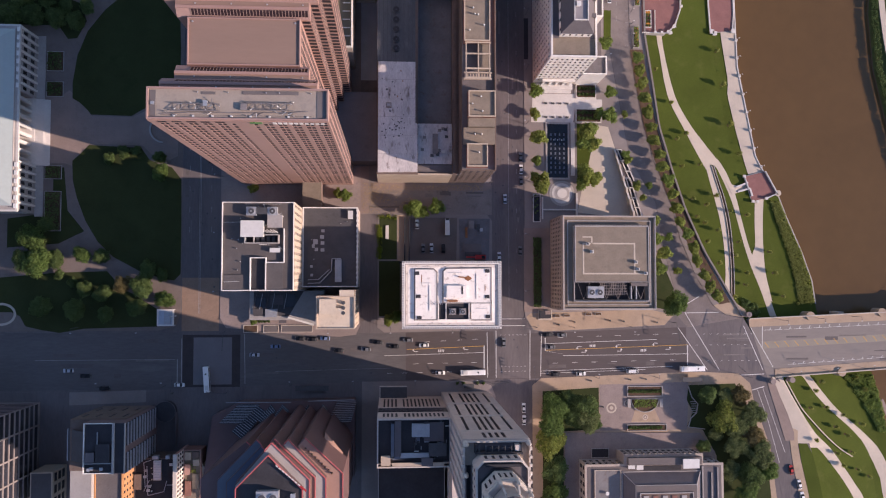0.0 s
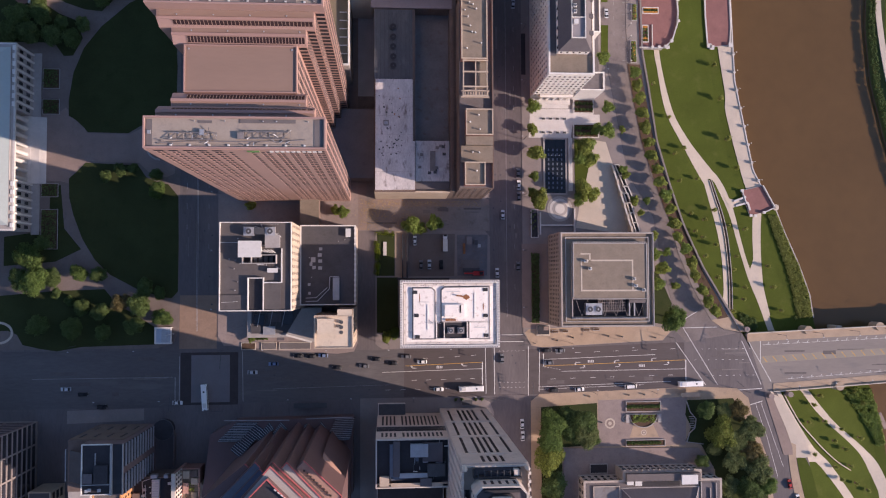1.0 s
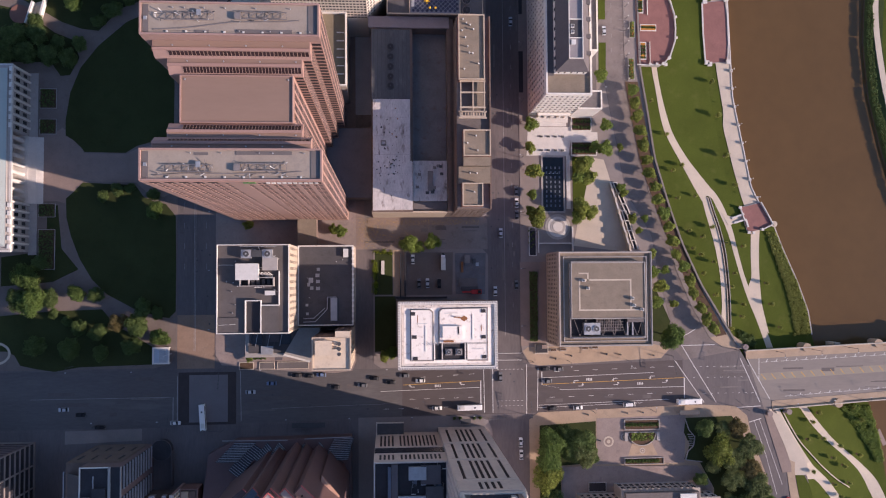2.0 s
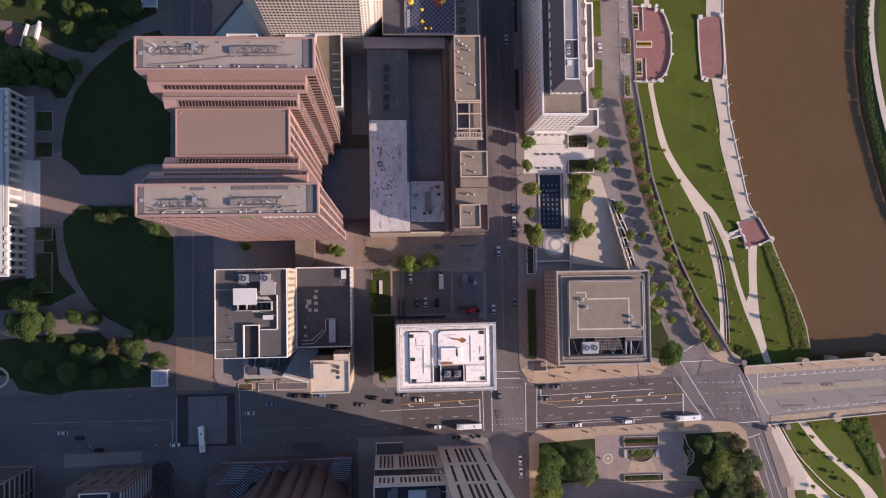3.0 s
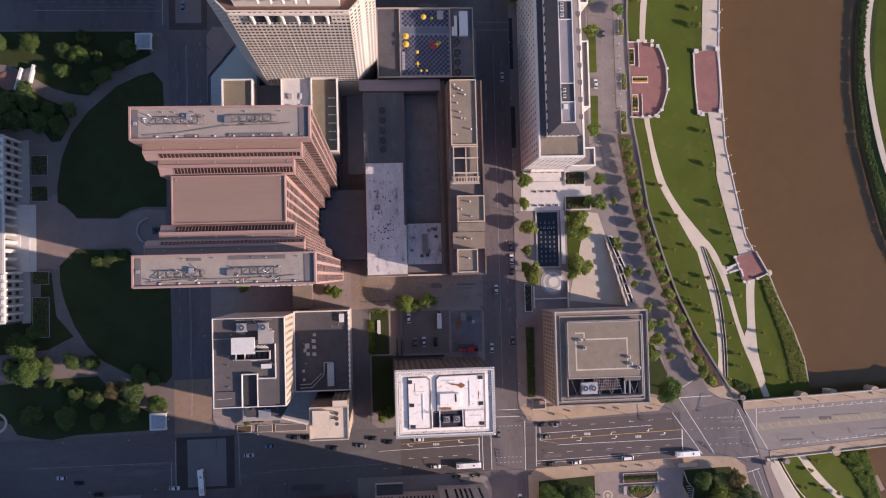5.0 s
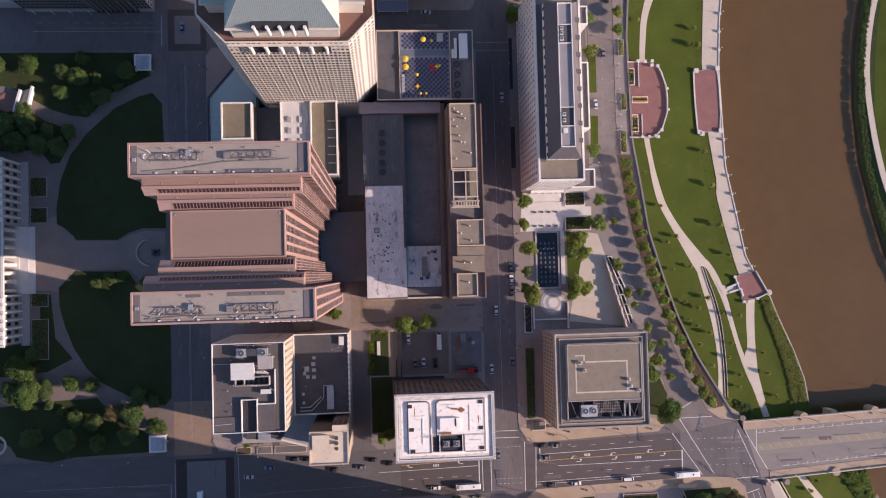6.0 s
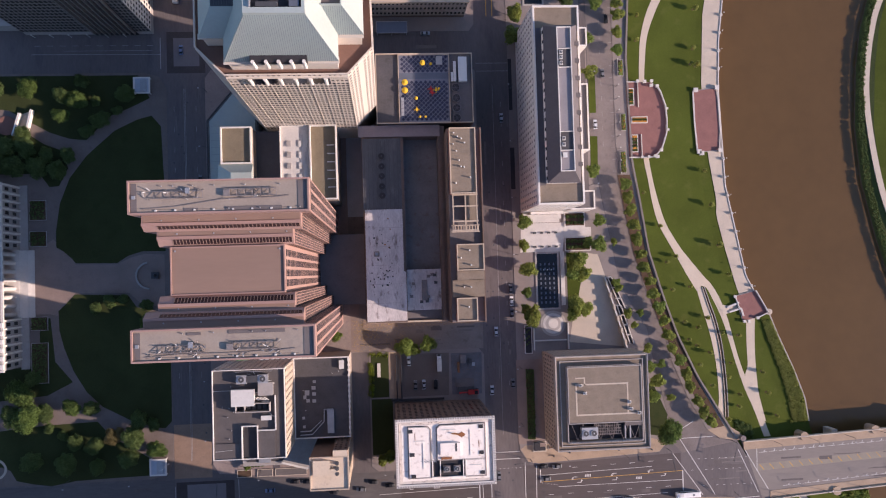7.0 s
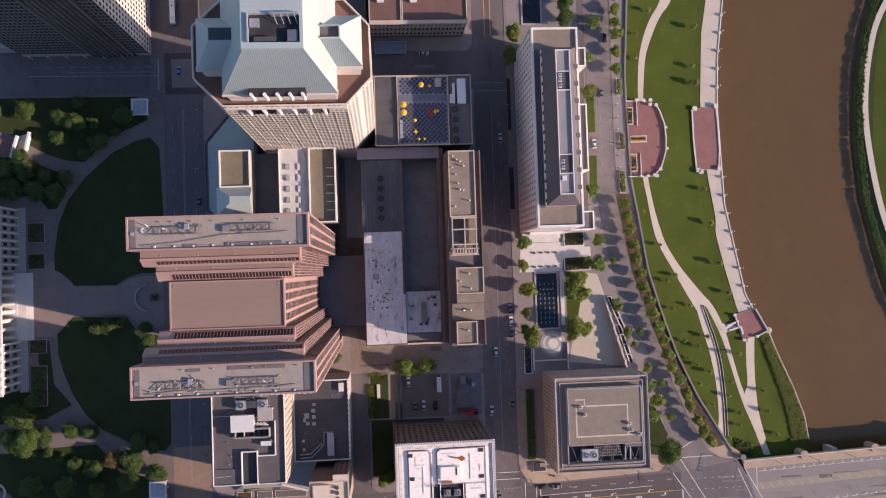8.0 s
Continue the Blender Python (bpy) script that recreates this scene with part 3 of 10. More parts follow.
def arrow(x, y, turn, left=True):
    """A turn arrow on the road."""
    k = 1 if left else -1
    outline = [(-1.6, -0.12), (0.5, -0.12), (0.9, 0.35 * k), (0.9, 0.7 * k), (1.4, 0.7 * k), (0.75, 1.5 * k), (0.1, 0.7 * k), (0.6, 0.7 * k), (0.55, 0.45 * k), (0.35, 0.14), (-1.6, 0.14)]
    c, s = math.cos(radians(turn)), math.sin(radians(turn))
    part("turn_arrow", Mass().prism([(x + px * c - py * s, y + px * s + py * c) for px, py in outline], -0.13, -0.108), LINE_WHITE, road)


slab("road_bus_pad", [(-153.5, -59.6), (-117.5, -58.4), (-117.5, -52.8), (-153.5, -53.4)], 0.02, PAVING_GREY, "pale concrete bus pad in the shaded avenue", "road")
line("stop_line", [(46.4, -32.2), (46.4, -43.6)], 0.5)
line("crosswalk_line", [(47.9, -25.6), (48.2, -48)], 0.28)
line("crosswalk_line", [(52.4, -24.9), (52.4, -48.4)], 0.3)
line("crosswalk_line", [(69.5, -24.6), (69.3, -49.2)], 0.3)
line("crosswalk_line", [(75.2, -26.6), (74.7, -47.6)], 0.3)
line("stop_line", [(77.1, -28.5), (77.1, -34.9)], 0.4)
line("stop_line", [(149.8, -32.4), (149.7, -42.4)], 0.5)
line("centre_line", [(8, -33.9), (46.4, -32.4)], 0.22, LINE_YELLOW)
line("centre_line", [(77.1, -34.7), (149.8, -32.4)], 0.22, LINE_YELLOW)
line("lane_line", [(-3.1, -36.9), (46.4, -35.6)], 0.2)
line("lane_line", [(77.1, -31.4), (134, -29.6)], 0.2)
line("lane_line", [(86, -37.4), (149.7, -36.9)], 0.2)
line("edge_line", [(74.7, -45.0), (141.8, -43.1)], 0.18)
line("edge_line", [(74.7, -46.2), (128, -44.6)], 0.15)
dashes((86, -36.6), (77.2, -35), 6, 0.7)
dashes((9, -41), (45, -40.4), 5, 2.6)
dashes((-4, -45.6), (40, -44.9), 6, 2.6)
dashes((14, -30.4), (46, -28.8), 4, 2.6)
dashes((77, -41.2), (147, -39.8), 7, 2.8)
dashes((80, -28.5), (148, -26.6), 7, 2.8)
dashes((153, -27), (185, -27), 9, 1.0)
dashes((153, -32.5), (185, -32.5), 9, 1.0)
dashes((155, -40.5), (187, -40.5), 9, 1.0)
dashes((54, -27), (68, -27), 7, 0.8)
dashes((54, -42.5), (68, -42.5), 7, 0.8)
dashes((54, -45), (68, -45), 7, 0.8)
for x, y, turn, lf in ((12, -35, 180, False), (37, -34.2, 180, False), (94, -33, 180, True), (114, -32.2, 180, True), (133, -31.4, 180, True), (97, -35.8, 0, True), (115, -35.4, 0, True), (140, -34.6, 0, True)):
    arrow(x, y, turn, lf)
for x, y in ((25, -34.6), (101, -32.6), (127, -35)):
    for k in range(4):
        part("lane_word_bar", Mass().box(x - 1.4 + k * 0.8, x - 0.9 + k * 0.8, y - 0.6, y + 0.6, -0.13, -0.108), LINE_WHITE, road)
for a, b in (((145, -23.7), (159.9, -45.1)), ((148.6, -16), (166.1, -45.1)), ((179.1, -23.2), (188.8, -45.3)), ((182.3, -23), (194.1, -43.9)), ((188.9, -23), (188.6, -34.7))):
    line("crosswalk_line", [a, b], 0.3)
line("crosswalk_line", [(146.3, -13.7), (156.1, -8)], 0.3)
line("crosswalk_line", [(149.2, -16.3), (166.2, -16)], 0.3)
line("crosswalk_line", [(174, -48), (189.3, -47.3)], 0.3)
line("stop_line", [(183, -55.4), (189.4, -53.6)], 0.35)
line("lane_line", [(185.6, -54.6), (191.4, -72), (196.6, -92)], 0.18)
line("lane_line", [(188.4, -54), (194.0, -70.5), (199.6, -87)], 0.18)
line("crosswalk_line", [(-101, -28), (-101, -51)], 0.3, LINE_WORN)
line("stop_line", [(-103, -38), (-103, -50)], 0.35, LINE_WORN)
line("crosswalk_line", [(-71, -26), (-70.6, -50)], 0.3, LINE_WORN)
line("lane_line", [(-170, -38.2), (-104, -38)], 0.15, LINE_WORN)
line("lane_line", [(-56, -44.2), (0, -43)], 0.12, LINE_WORN)
dashes((-98, 160), (-98, 20), 14, 2.6, 0.15, -0.12, LINE_WORN)
dashes((-87.5, 160), (-87.5, 20), 14, 2.6, 0.15, -0.12, LINE_WORN)
line("lane_line", [(-93.2, 165), (-93.2, -16)], 0.15, LINE_WORN)
line("lane_line", [(-92.6, 165), (-92.6, -16)], 0.15, LINE_WORN)
line("lane_line", [(59, 165), (59, -10)], 0.15, LINE_WORN)
dashes((63, 160), (63, 0), 16, 2.4, 0.15, -0.12, LINE_WORN)
line("crosswalk_line", [(51, -19), (67, -19)], 0.25)
line("crosswalk_line", [(51, -22.4), (67, -22.4)], 0.25)
line("crosswalk_line", [(51, 172), (67, 172)], 0.25, LINE_WORN)
line("crosswalk_line", [(51, 176), (67, 176)], 0.25, LINE_WORN)
line("lane_line", [(-165, 182.4), (-104, 182)], 0.2, LINE_WORN)
line("stop_line", [(-104, 175), (-104, 190)], 0.4, LINE_WORN)
dashes((-165, 186.6), (-106, 186.4), 10, 2.8, 0.18, -0.12, LINE_WORN)
line("lane_line", [(-150, 184), (-108, 184)], 0.15, LINE_WORN)
line("lane_line", [(57, 200), (57, 260)], 0.4, LINE_YELLOW)
line("lane_line", [(60, 200), (60, 260)], 0.4, LINE_YELLOW)
for k in range(22):
    line("parking_bay_line", [(122.3 - 1.2, 240 - k * 6), (122.3 - 3.0, 240 - k * 6)], 0.1, LINE_WORN)
dashes((114.5, 240), (115, 130), 14, 2.4, 0.12, -0.115, LINE_WORN)

# asphalt repairs: long trench strips and square patches, darker or paler than the road
PATCH_DARK = mat("dark_asphalt_patch", (0.125, 0.108, 0.104), 0.92, 0.2, 4, 0.5)
PATCH_PALE = mat("pale_asphalt_patch", (0.18, 0.158, 0.15), 0.92, 0.2, 4, 0.5)
rngr = random.Random(41)
for x0, x1, y0, y1, z, count, along_x in ((51.5, 66.5, -8, 168, -0.149, 26, False), (-100.5, -84, -10, 168, -0.149, 20, False), (-78, 48, 175.5, 190.5, -0.149, 16, True), (-170, -104, -51, -27, -0.134, 7, True), (-70, 5, -48, -28, -0.134, 7, True),
                                        (78, 148, -45, -27, -0.1295, 4, True), (-14, 50, 34, 47, -0.127, 12, True), (151, 186, -44, -25, -0.149, 8, True), (195, 300, -42, -27, -0.109, 14, True)):
    for k in range(count):
        ln, wd = rngr.uniform(3, 16), rngr.choice((0.4, 0.6, 0.9, 1.8))
        if not along_x:
            ln, wd = wd, ln
        x, y = rngr.uniform(x0, x1 - min(ln, x1 - x0 - 0.5)), rngr.uniform(y0, y1 - min(wd, y1 - y0 - 0.5))
        top = z + 0.004 + 0.0002 * k
        part("asphalt_patch", Mass().prism([(x, y), (x + ln, y + rngr.uniform(-0.15, 0.15)), (x + ln, y + wd), (x, y + wd)], z - 0.02, top), rngr.choice((PATCH_DARK, PATCH_DARK, PATCH_PALE)), road)
for k in range(46):
    x, y = rngr.choice(((rngr.uniform(52, 66), rngr.uniform(-5, 165)), (rngr.uniform(-100, -85), rngr.uniform(-5, 165)), (rngr.uniform(-60, 145), rngr.uniform(-46, -28))))
    part("manhole_cover", Mass().tube(x, y, -0.15, -0.118, 0.42, sides=14), METAL_DARK, road)

# ---- the bridge ----
bridge = thing("bridge", "pale concrete road bridge with tan walks and stone parapets", "bridge", (215, -33, -9), kind="structure")
def bridge_y(x, top):
    return (-19.6 + (x - 182) * 0.044) if top else (-48.7 + (x - 194) * 0.064)
g = Mass()
g.prism([(181.5, bridge_y(181.5, 1)), (191, bridge_y(191, 0)), (420, bridge_y(420, 0)), (420, bridge_y(420, 1))], -2.6, -0.11)
part("deck", g, BRIDGE_ROAD, bridge)
for nm, a, b in (("walk", 0.0, 4.0), ("walk", 1.0, -3.8)):
    top = a == 0.0
    x0 = 182 if top else 195
    ya, yb = bridge_y(x0, top), bridge_y(420, top)
    part(nm, Mass().prism([(x0, ya), (x0, ya - b), (420, yb - b), (420, yb)], -0.11, 0.06), PAVING, bridge)
    part("balustrade", Mass().prism([(x0, ya), (x0, ya + (0.5 if top else -0.5)), (420, yb + (0.5 if top else -0.5)), (420, yb)], -1.4, 1.1), CONCRETE, bridge)
for x in (214, 252, 290):
    part("refuge", Mass().tube(x, bridge_y(x, 1) + 0.2, -6, 0.9, 2.2, sides=20), PAVING, bridge)
for x in (230, 268, 306):
    part("refuge", Mass().tube(x, bridge_y(x, 0) - 0.2, -6, 0.9, 2.2, sides=20), PAVING, bridge)
for x in (232, 270, 308):
    part("pier", Mass().prism([(x - 1.5, -16), (x + 1.5, -16), (x + 1.5, -46), (x - 1.5, -46)], -14, -2.6), CONCRETE, bridge)
for k in range(24):
    x = 190 + k * 5.2
    for top in (1, 0):
        y = bridge_y(x + (0 if top else 12), top) + (-6.0 if top else 5.6)
        xx = x + (0 if top else 12)
        line("edge_line", [(xx, y), (xx + 4.2, y + 0.2)], 0.16, LINE_WHITE, -0.1, bridge)
        line("edge_line", [(xx + 2.6, y), (xx + 3.3, y + (1.4 if top else 1.2))], 0.25, LINE_WHITE, -0.1, bridge)
    y = (bridge_y(x, 1) + bridge_y(x, 0)) / 2 + 1.4
    line("hatch_line", [(x, y + 1.3), (x + 2.2, y - 1.3)], 0.3, LINE_YELLOW, -0.1, bridge)
ya, yb = [(bridge_y(x, 1) + bridge_y(x, 0)) / 2 + 1.4 for x in (189, 300)]
g = Mass().prism([(189, ya - 1.8), (300, yb - 1.8), (300, yb + 1.8), (189, ya + 1.8)], -0.12, -0.104)
part("median", g, mat("tan_median", (0.27, 0.235, 0.19), 0.9, 0.1, 6, 0.5), bridge)
for x, y in ((181, -17.2), (203, -50.2), (193, -51)):
    part("pylon", Mass().tube(x, y, -4, 2.2, 1.3, 1.2, 20).tube(x, y, 2.2, 2.5, 1.45, 1.4, 20), MAUVE_PAVING, bridge, "round grey stone end pylon")

# ---- small roof things used on many buildings ----
def cooling_unit(x, y, z, w=5.0, d=4.0, h=2.6, fans=2, material=UNIT_WHITE, label="white rooftop cooling unit with round fans on a roof"):
    e = thing("cooling_unit", label, "cooling unit", (x, y, z))
    part("housing", Mass().box(x - w / 2, x + w / 2, y - d / 2, y + d / 2, z + 0.3, z + h), material, e)
    part("base_frame", Mass().box(x - w / 2 + 0.1, x + w / 2 - 0.1, y - d / 2 + 0.1, y + d / 2 - 0.1, z, z + 0.3), STEEL, e)
    r = min(w / fans, d) * 0.4
    for k in range(fans):
        fx = x - w / 2 + (k + 0.5) * w / fans
        ring = part("fan_ring", Mass().tube(fx, y, z + h, z + h + 0.35, r, sides=16), METAL, e)
        part("fan_guard", Mass().tube(fx, y, z + h + 0.35, z + h + 0.4, r * 0.85, sides=16), METAL_DARK, ring)
        part("fan_hub", Mass().tube(fx, y, z + h + 0.4, z + h + 0.5, r * 0.25, sides=10), METAL, ring)
    return e


def roof_vent(x, y, z, r=0.4, h=1.0, material=UNIT_WHITE):
    e = thing("roof_vent", "small pale metal roof vent with a cap", "roof vent", (x, y, z), "roof vents")
    part("pipe", Mass().tube(x, y, z, z + h, r * 0.7, sides=8), METAL, e)
    part("cap", Mass().tube(x, y, z + h, z + h + 0.25, r, r * 0.6, sides=8), material, e)


def plant_box(x0, x1, y0, y1, z, h, material=MID_ROOF, label="rooftop plant housing with a flat lid", lid=None):
    e = thing("plant_housing", label, "plant housing", ((x0 + x1) / 2, (y0 + y1) / 2, z))
    part("casing", Mass().box(x0, x1, y0, y1, z, z + h), material, e)
    part("lid", Mass().box(x0 - 0.15, x1 + 0.15, y0 - 0.15, y1 + 0.15, z + h, z + h + 0.18), lid or material, e)
    return e


def truss(parent, x0, x1, y, z, name="truss", w=2.1, h=0.8):
    """A lattice girder lying along x."""
    g = Mass()
    for yy in (y - w / 2, y + w / 2):
        for zz in (z + 0.4, z + h):
            g.beam((x0, yy, zz), (x1, yy, zz), 0.14, 0.14)
    n = max(2, int((x1 - x0) / 2.2))
    for i in range(n):
        a, b = x0 + (x1 - x0) * i / n, x0 + (x1 - x0) * (i + 1) / n
        g.beam((a, y - w / 2, z + h), (b, y + w / 2, z + h), 0.12, 0.12)
        g.beam((b, y - w / 2, z + h), (b, y + w / 2, z + h), 0.12, 0.12)
        for yy in (y - w / 2, y + w / 2):
            g.beam((a, yy, z), (b, yy, z + h), 0.1, 0.1)
    part(name, g, STEEL, parent)


# ---- the pink granite tower ----
tower = thing("office_tower", "pink granite office tower with stepped sides and grey roofs", "tower", (-45, 74, 0))
for x0, x1, y0, y1, top, roof in ((-72.2, -19.4, 91.0, 101.0, 156, GREY_ROOF), (-72.0, -18.6, 47.6, 57.2, 156, GREY_ROOF)):
    body(tower, rect(x0, x1, y0, y1), 0, top, PINK, roof, 0.7, 0.5)
    z = top - 0.64
    for xa, xb, ya, yb in ((x0 + 0.9, x0 + 2.6, y0 + 0.9, y1 - 0.9), (x1 - 3.4, x1 - 0.9, y0 + 0.7, y1 - 0.7)):
        part("vent_grating", Mass().box(xa, xb, ya, yb, z, z + 0.12), GRATING, tower)
    part("vent_hatch", Mass().box(x0 + 1.2, x0 + 2.2, (y0 + y1) / 2 - 0.5, (y0 + y1) / 2 + 0.5, z + 0.12, z + 0.5), METAL, tower)
    lowb = y0 < 60
    part("vent_strip", Mass().box(-44, -27.5, (y1 - 1.9 if lowb else y0 + 0.8), (y1 - 0.8 if lowb else y0 + 1.9), z, z + 0.15), GRATING, tower)
    part("vent_strip", Mass().box(-56, -52, (y1 - 2.0 if lowb else y0 + 0.8), (y1 - 1.2 if lowb else y0 + 1.6), z, z + 0.15), GRATING, tower)
    ym = 51.2 if lowb else 96.6
    part("roof_seam", Mass().box(x0 + 4, x1 - 5, y0 + 1.3, y0 + 1.4, z, z + 0.04), MID_ROOF, tower)
    rig = thing("window_cleaning_rig", "grey lattice window-cleaning rig lying on a tower roof", "roof rig", (-50, ym, z), "roof rigs")
    truss(rig, -65, -50.5, ym, z, "lattice_boom")
    part("rig_cab", Mass().box(-55.5, -54.2, ym + 0.3, ym + 2.0, z, z + 0.9), METAL, rig)
    rig = thing("window_cleaning_rig", "grey lattice window-cleaning rig lying on a tower roof", "roof rig", (-36, ym, z), "roof rigs")
    truss(rig, -43, -29, ym + 0.4, z, "lattice_boom")
    part("rig_cab", Mass().box(-44.5, -42.6, ym - 0.7, ym + 1.2, z, z + 0.9), STEEL, rig)
    for i in range(9):
        roof_vent(x0 + 9 + i * 5 + random.uniform(-1, 1), y0 + 1.0 + random.choice((0.3, 7.2)), z, 0.2, 0.35, METAL)
    rngc = random.Random(int(y0))
    cable = Mass()
    pts = [(x0 + 4, y0 + 1.6), (x0 + 14, y0 + 2.2), (-45, ym - 1.5), (-30, ym - 1.2), (x1 - 6, ym - 0.8)]
    for a, b in zip(pts, pts[1:]):
        cable.beam((*a, z + 0.15), (*b, z + 0.15), 0.22, 0.22)
    part("safety_rail", cable, STEEL, tower)
    for k in range(26):
        x, y = rngc.choice((rngc.uniform(x0 + 4, x0 + 12), rngc.uniform(-58, -50), rngc.uniform(-45, -29))), ym + rngc.uniform(-1.8, 1.8)
        dx, dy = rngc.uniform(-1.4, 1.4), rngc.uniform(-1.2, 1.2)
        part("rig_strut", Mass().beam((x, y, z + 0.3), (x + dx, y + dy, z + rngc.uniform(0.3, 1.3)), 0.16, 0.16), rngc.choice((METAL, STEEL, METAL_DARK, UNIT_WHITE)), tower)
    for k in range(8):
        x = x0 + 8 + k * 5.6
        part("anchor_block", Mass().box(x - 0.3, x + 0.3, y0 + 0.8, y0 + 1.3, z, z + 0.35), UNIT_WHITE, tower)
for k in range(10):                        # a sign's letters as plain bars, and its mark
    x = -35.4 + k * 1.6
    part("sign_bar", Mass().box(x, x + 1.0, 47.1, 47.38, 151.9, 153.6), LINE_WHITE, tower)
part("sign_mark", Mass().tube(-40.6, 47.3, 151.6, 153.8, 0.16, sides=6).box(-42.2, -38.6, 47.1, 47.38, 151.9, 153.5), mat("green_sign_panel", (0.10, 0.22, 0.07), 0.5, 0.1, 2, 0.4), tower)
# the stepped middle, lower towards the centre
for x0, x1, y0, y1, edge, top, foot, drop in ((-70.0, -22.4, 57.2, 60.3, 61.9, 150.2, 61.9, 147.3), (-66.3, -25.3, 57.2, 64.3, 66.6, 147.2, 66.6, 145.0), (-70.0, -22.6, 91.0, 87.9, 86.3, 150.2, 86.3, 147.3), (-66.3, -25.3, 91.0, 83.9, 81.7, 147.2, 81.7, 145.0)):
    sg = 1 if edge > y1 else -1
    a, b = sorted((y0, y1))
    part("step_block", Mass().box(x0, x1, a, b, 0, top), PINK, tower)
    part("step_roof", Mass().box(x0 + 0.3, x1 - 0.3, a + 0.02, b - 0.02, top, top + 0.05), PINK_ROOF, tower)
    # sloping glazing from the step's edge down to the next one
    z1 = top - 0.1
    sheet = Mass()
    ya, yb = sorted((y1, edge))
    za, zb = (z1, drop) if y1 < edge else (drop, z1)
    sheet.hexa([(x0, ya, 0), (x1, ya, 0), (x1, yb, 0), (x0, yb, 0), (x0, ya, za), (x1, ya, za), (x1, yb, zb), (x0, yb, zb)])
    part("step_slope", sheet, PINK, tower)
    n = 36
    u0, u1 = x0 + 4.6, x1 - 0.5
    for name, m, lift, cells in (("skylight", SKYLIGHT_RED, 0.06, [(u0, u1)]), ("skylight_ribs", PINK_ROOF, 0.16, [(u0 + (u1 - u0) * i / n - 0.09, u0 + (u1 - u0) * i / n + 0.09) for i in range(n + 1)])):
        g = Mass()
        for xa, xb in cells:
            p = [(xa, ya + 0.12, za), (xb, ya + 0.12, za), (xb, yb - 0.12, zb), (xa, yb - 0.12, zb)]
            g.hexa([(x, y, z - 0.02) for x, y, z in p] + [(x, y, z + lift) for x, y, z in p])
        part(name, g, m, tower, "dark strip skylight with pink ribs" if name == "skylight" else "", kind="" if name == "skylight" else "stuff")
    part("step_lip", Mass().box(x0, x1, min(y1, y1 - sg * 0.9), max(y1, y1 - sg * 0.9), top + 0.05, top + 0.4), PINK, tower)
    for k in range(4):
        part("roof_drain", Mass().tube(x0 + 6 + k * 11, y1 - sg * 1.6, top + 0.05, top + 0.2, 0.25, sides=8), METAL, tower)
body(tower, rect(-62.9, -28.2, 66.7, 81.6), 0, 146.0, PINK, PINK_ROOF, 0.45, 0.4)
for x, y in ((-61.4, 80.3), (-29.8, 80.3)):
    part("roof_drain", Mass().tube(x, y, 145.6, 145.8, 0.3, sides=8), METAL, tower)
# windows: broad faces of the two slabs, then the stepped flanks
PAIRS_A = (2.4, 6.7, 11.0, 15.2, 19.5)
PAIRS_B = (33.4, 37.6, 41.8, 46.0, 50.0)
WINDOW_ROW = [a + d for a in PAIRS_A for d in (0.65, 2.1)] + [24.4, 31.0] + [a + d for a in PAIRS_B for d in (0.65, 2.1)]
facade(tower, (-72.0, 47.6), (-18.6, 47.6), 6, 151.4, 40, 36, 0.93, 0.72, PINK, RECESS, 0.2, (), 180, WINDOW_ROW)
facade(tower, (-19.4, 101.0), (-72.2, 101.0), 6, 154.6, 40, 36, 0.82, 0.52, PINK, GLASS, 0.16, (), 0, [52.8 - a for a in reversed(WINDOW_ROW)])
part("louvre_band", Mass().box(-72.0, -18.6, 47.4, 47.59, 151.42, 154.6), PINK, tower)
for a in PAIRS_A + PAIRS_B[3:]:
    part("louvre", Mass().box(-72 + a, -69.2 + a, 47.34, 47.395, 152.2, 153.7), RECESS, tower)
for x, y0, y1, cols in ((-18.6, 47.6, 57.2, 3), (-19.4, 91, 101, 3), (-28.2, 68.0, 80.6, 4)):
    facade(tower, (x, y0), (x, y1), 10, 152 if y1 < 60 or y0 > 85 else 144, cols, 36, 0.70, 0.80, PINK, RECESS, 0.1, (), 40)
for x, y0, y1, top in ((-22.4, 57.2, 61.9, 146), (-25.3, 61.9, 66.6, 143.6), (-22.6, 86.3, 91, 146), (-25.3, 81.7, 86.3, 143.6)):
    facade(tower, (x, y0), (x, y1), 10, top, 5, 36, 0.76, 0.82, PINK, RECESS, 0.1, (), 20)
for x, y0, y1, top in ((-72.0, 57.2, 47.6, 154), (-72.2, 101, 91, 154)):
    facade(tower, (x, y0), (x, y1), 10, top, 4, 36, 0.45, 0.7, PINK, GLASS, 0.16, (), 0)
# the narrow faces between the steps
for xa, xb, y, top in ((-22.6, -19.4, 91.0, 149.6), (-25.3, -22.6, 86.3, 146.6), (-28.2, -25.3, 81.7, 144.4)):
    facade(tower, (xa, y), (xb, y), 10, top, 1, 36, 0.86, 0.62, PINK, RECESS, 0.1, (), 36)
for xa, xb, y, top in ((-18.6, -22.4, 57.2, 149.6), (-22.4, -25.3, 61.9, 146.6), (-25.3, -28.2, 66.6, 144.4)):
    facade(tower, (xa, y), (xb, y), 10, top, 1, 36, 0.86, 0.62, PINK, RECESS, 0.1, (), 36)
part("entrance_block", Mass().box(-42.5, -33.5, 34.6, 47.6, 0, 9), BROWN_WALL, tower)
part("entrance_roof", Mass().box(-42.5, -33.5, 34.6, 47.4, 9, 9.12), TAN_ROOF, tower)
part("base_roof", Mass().box(-28.1, -6.8, 57.3, 90.9, 0, 13), SLATE, tower, "dark low rear wing")
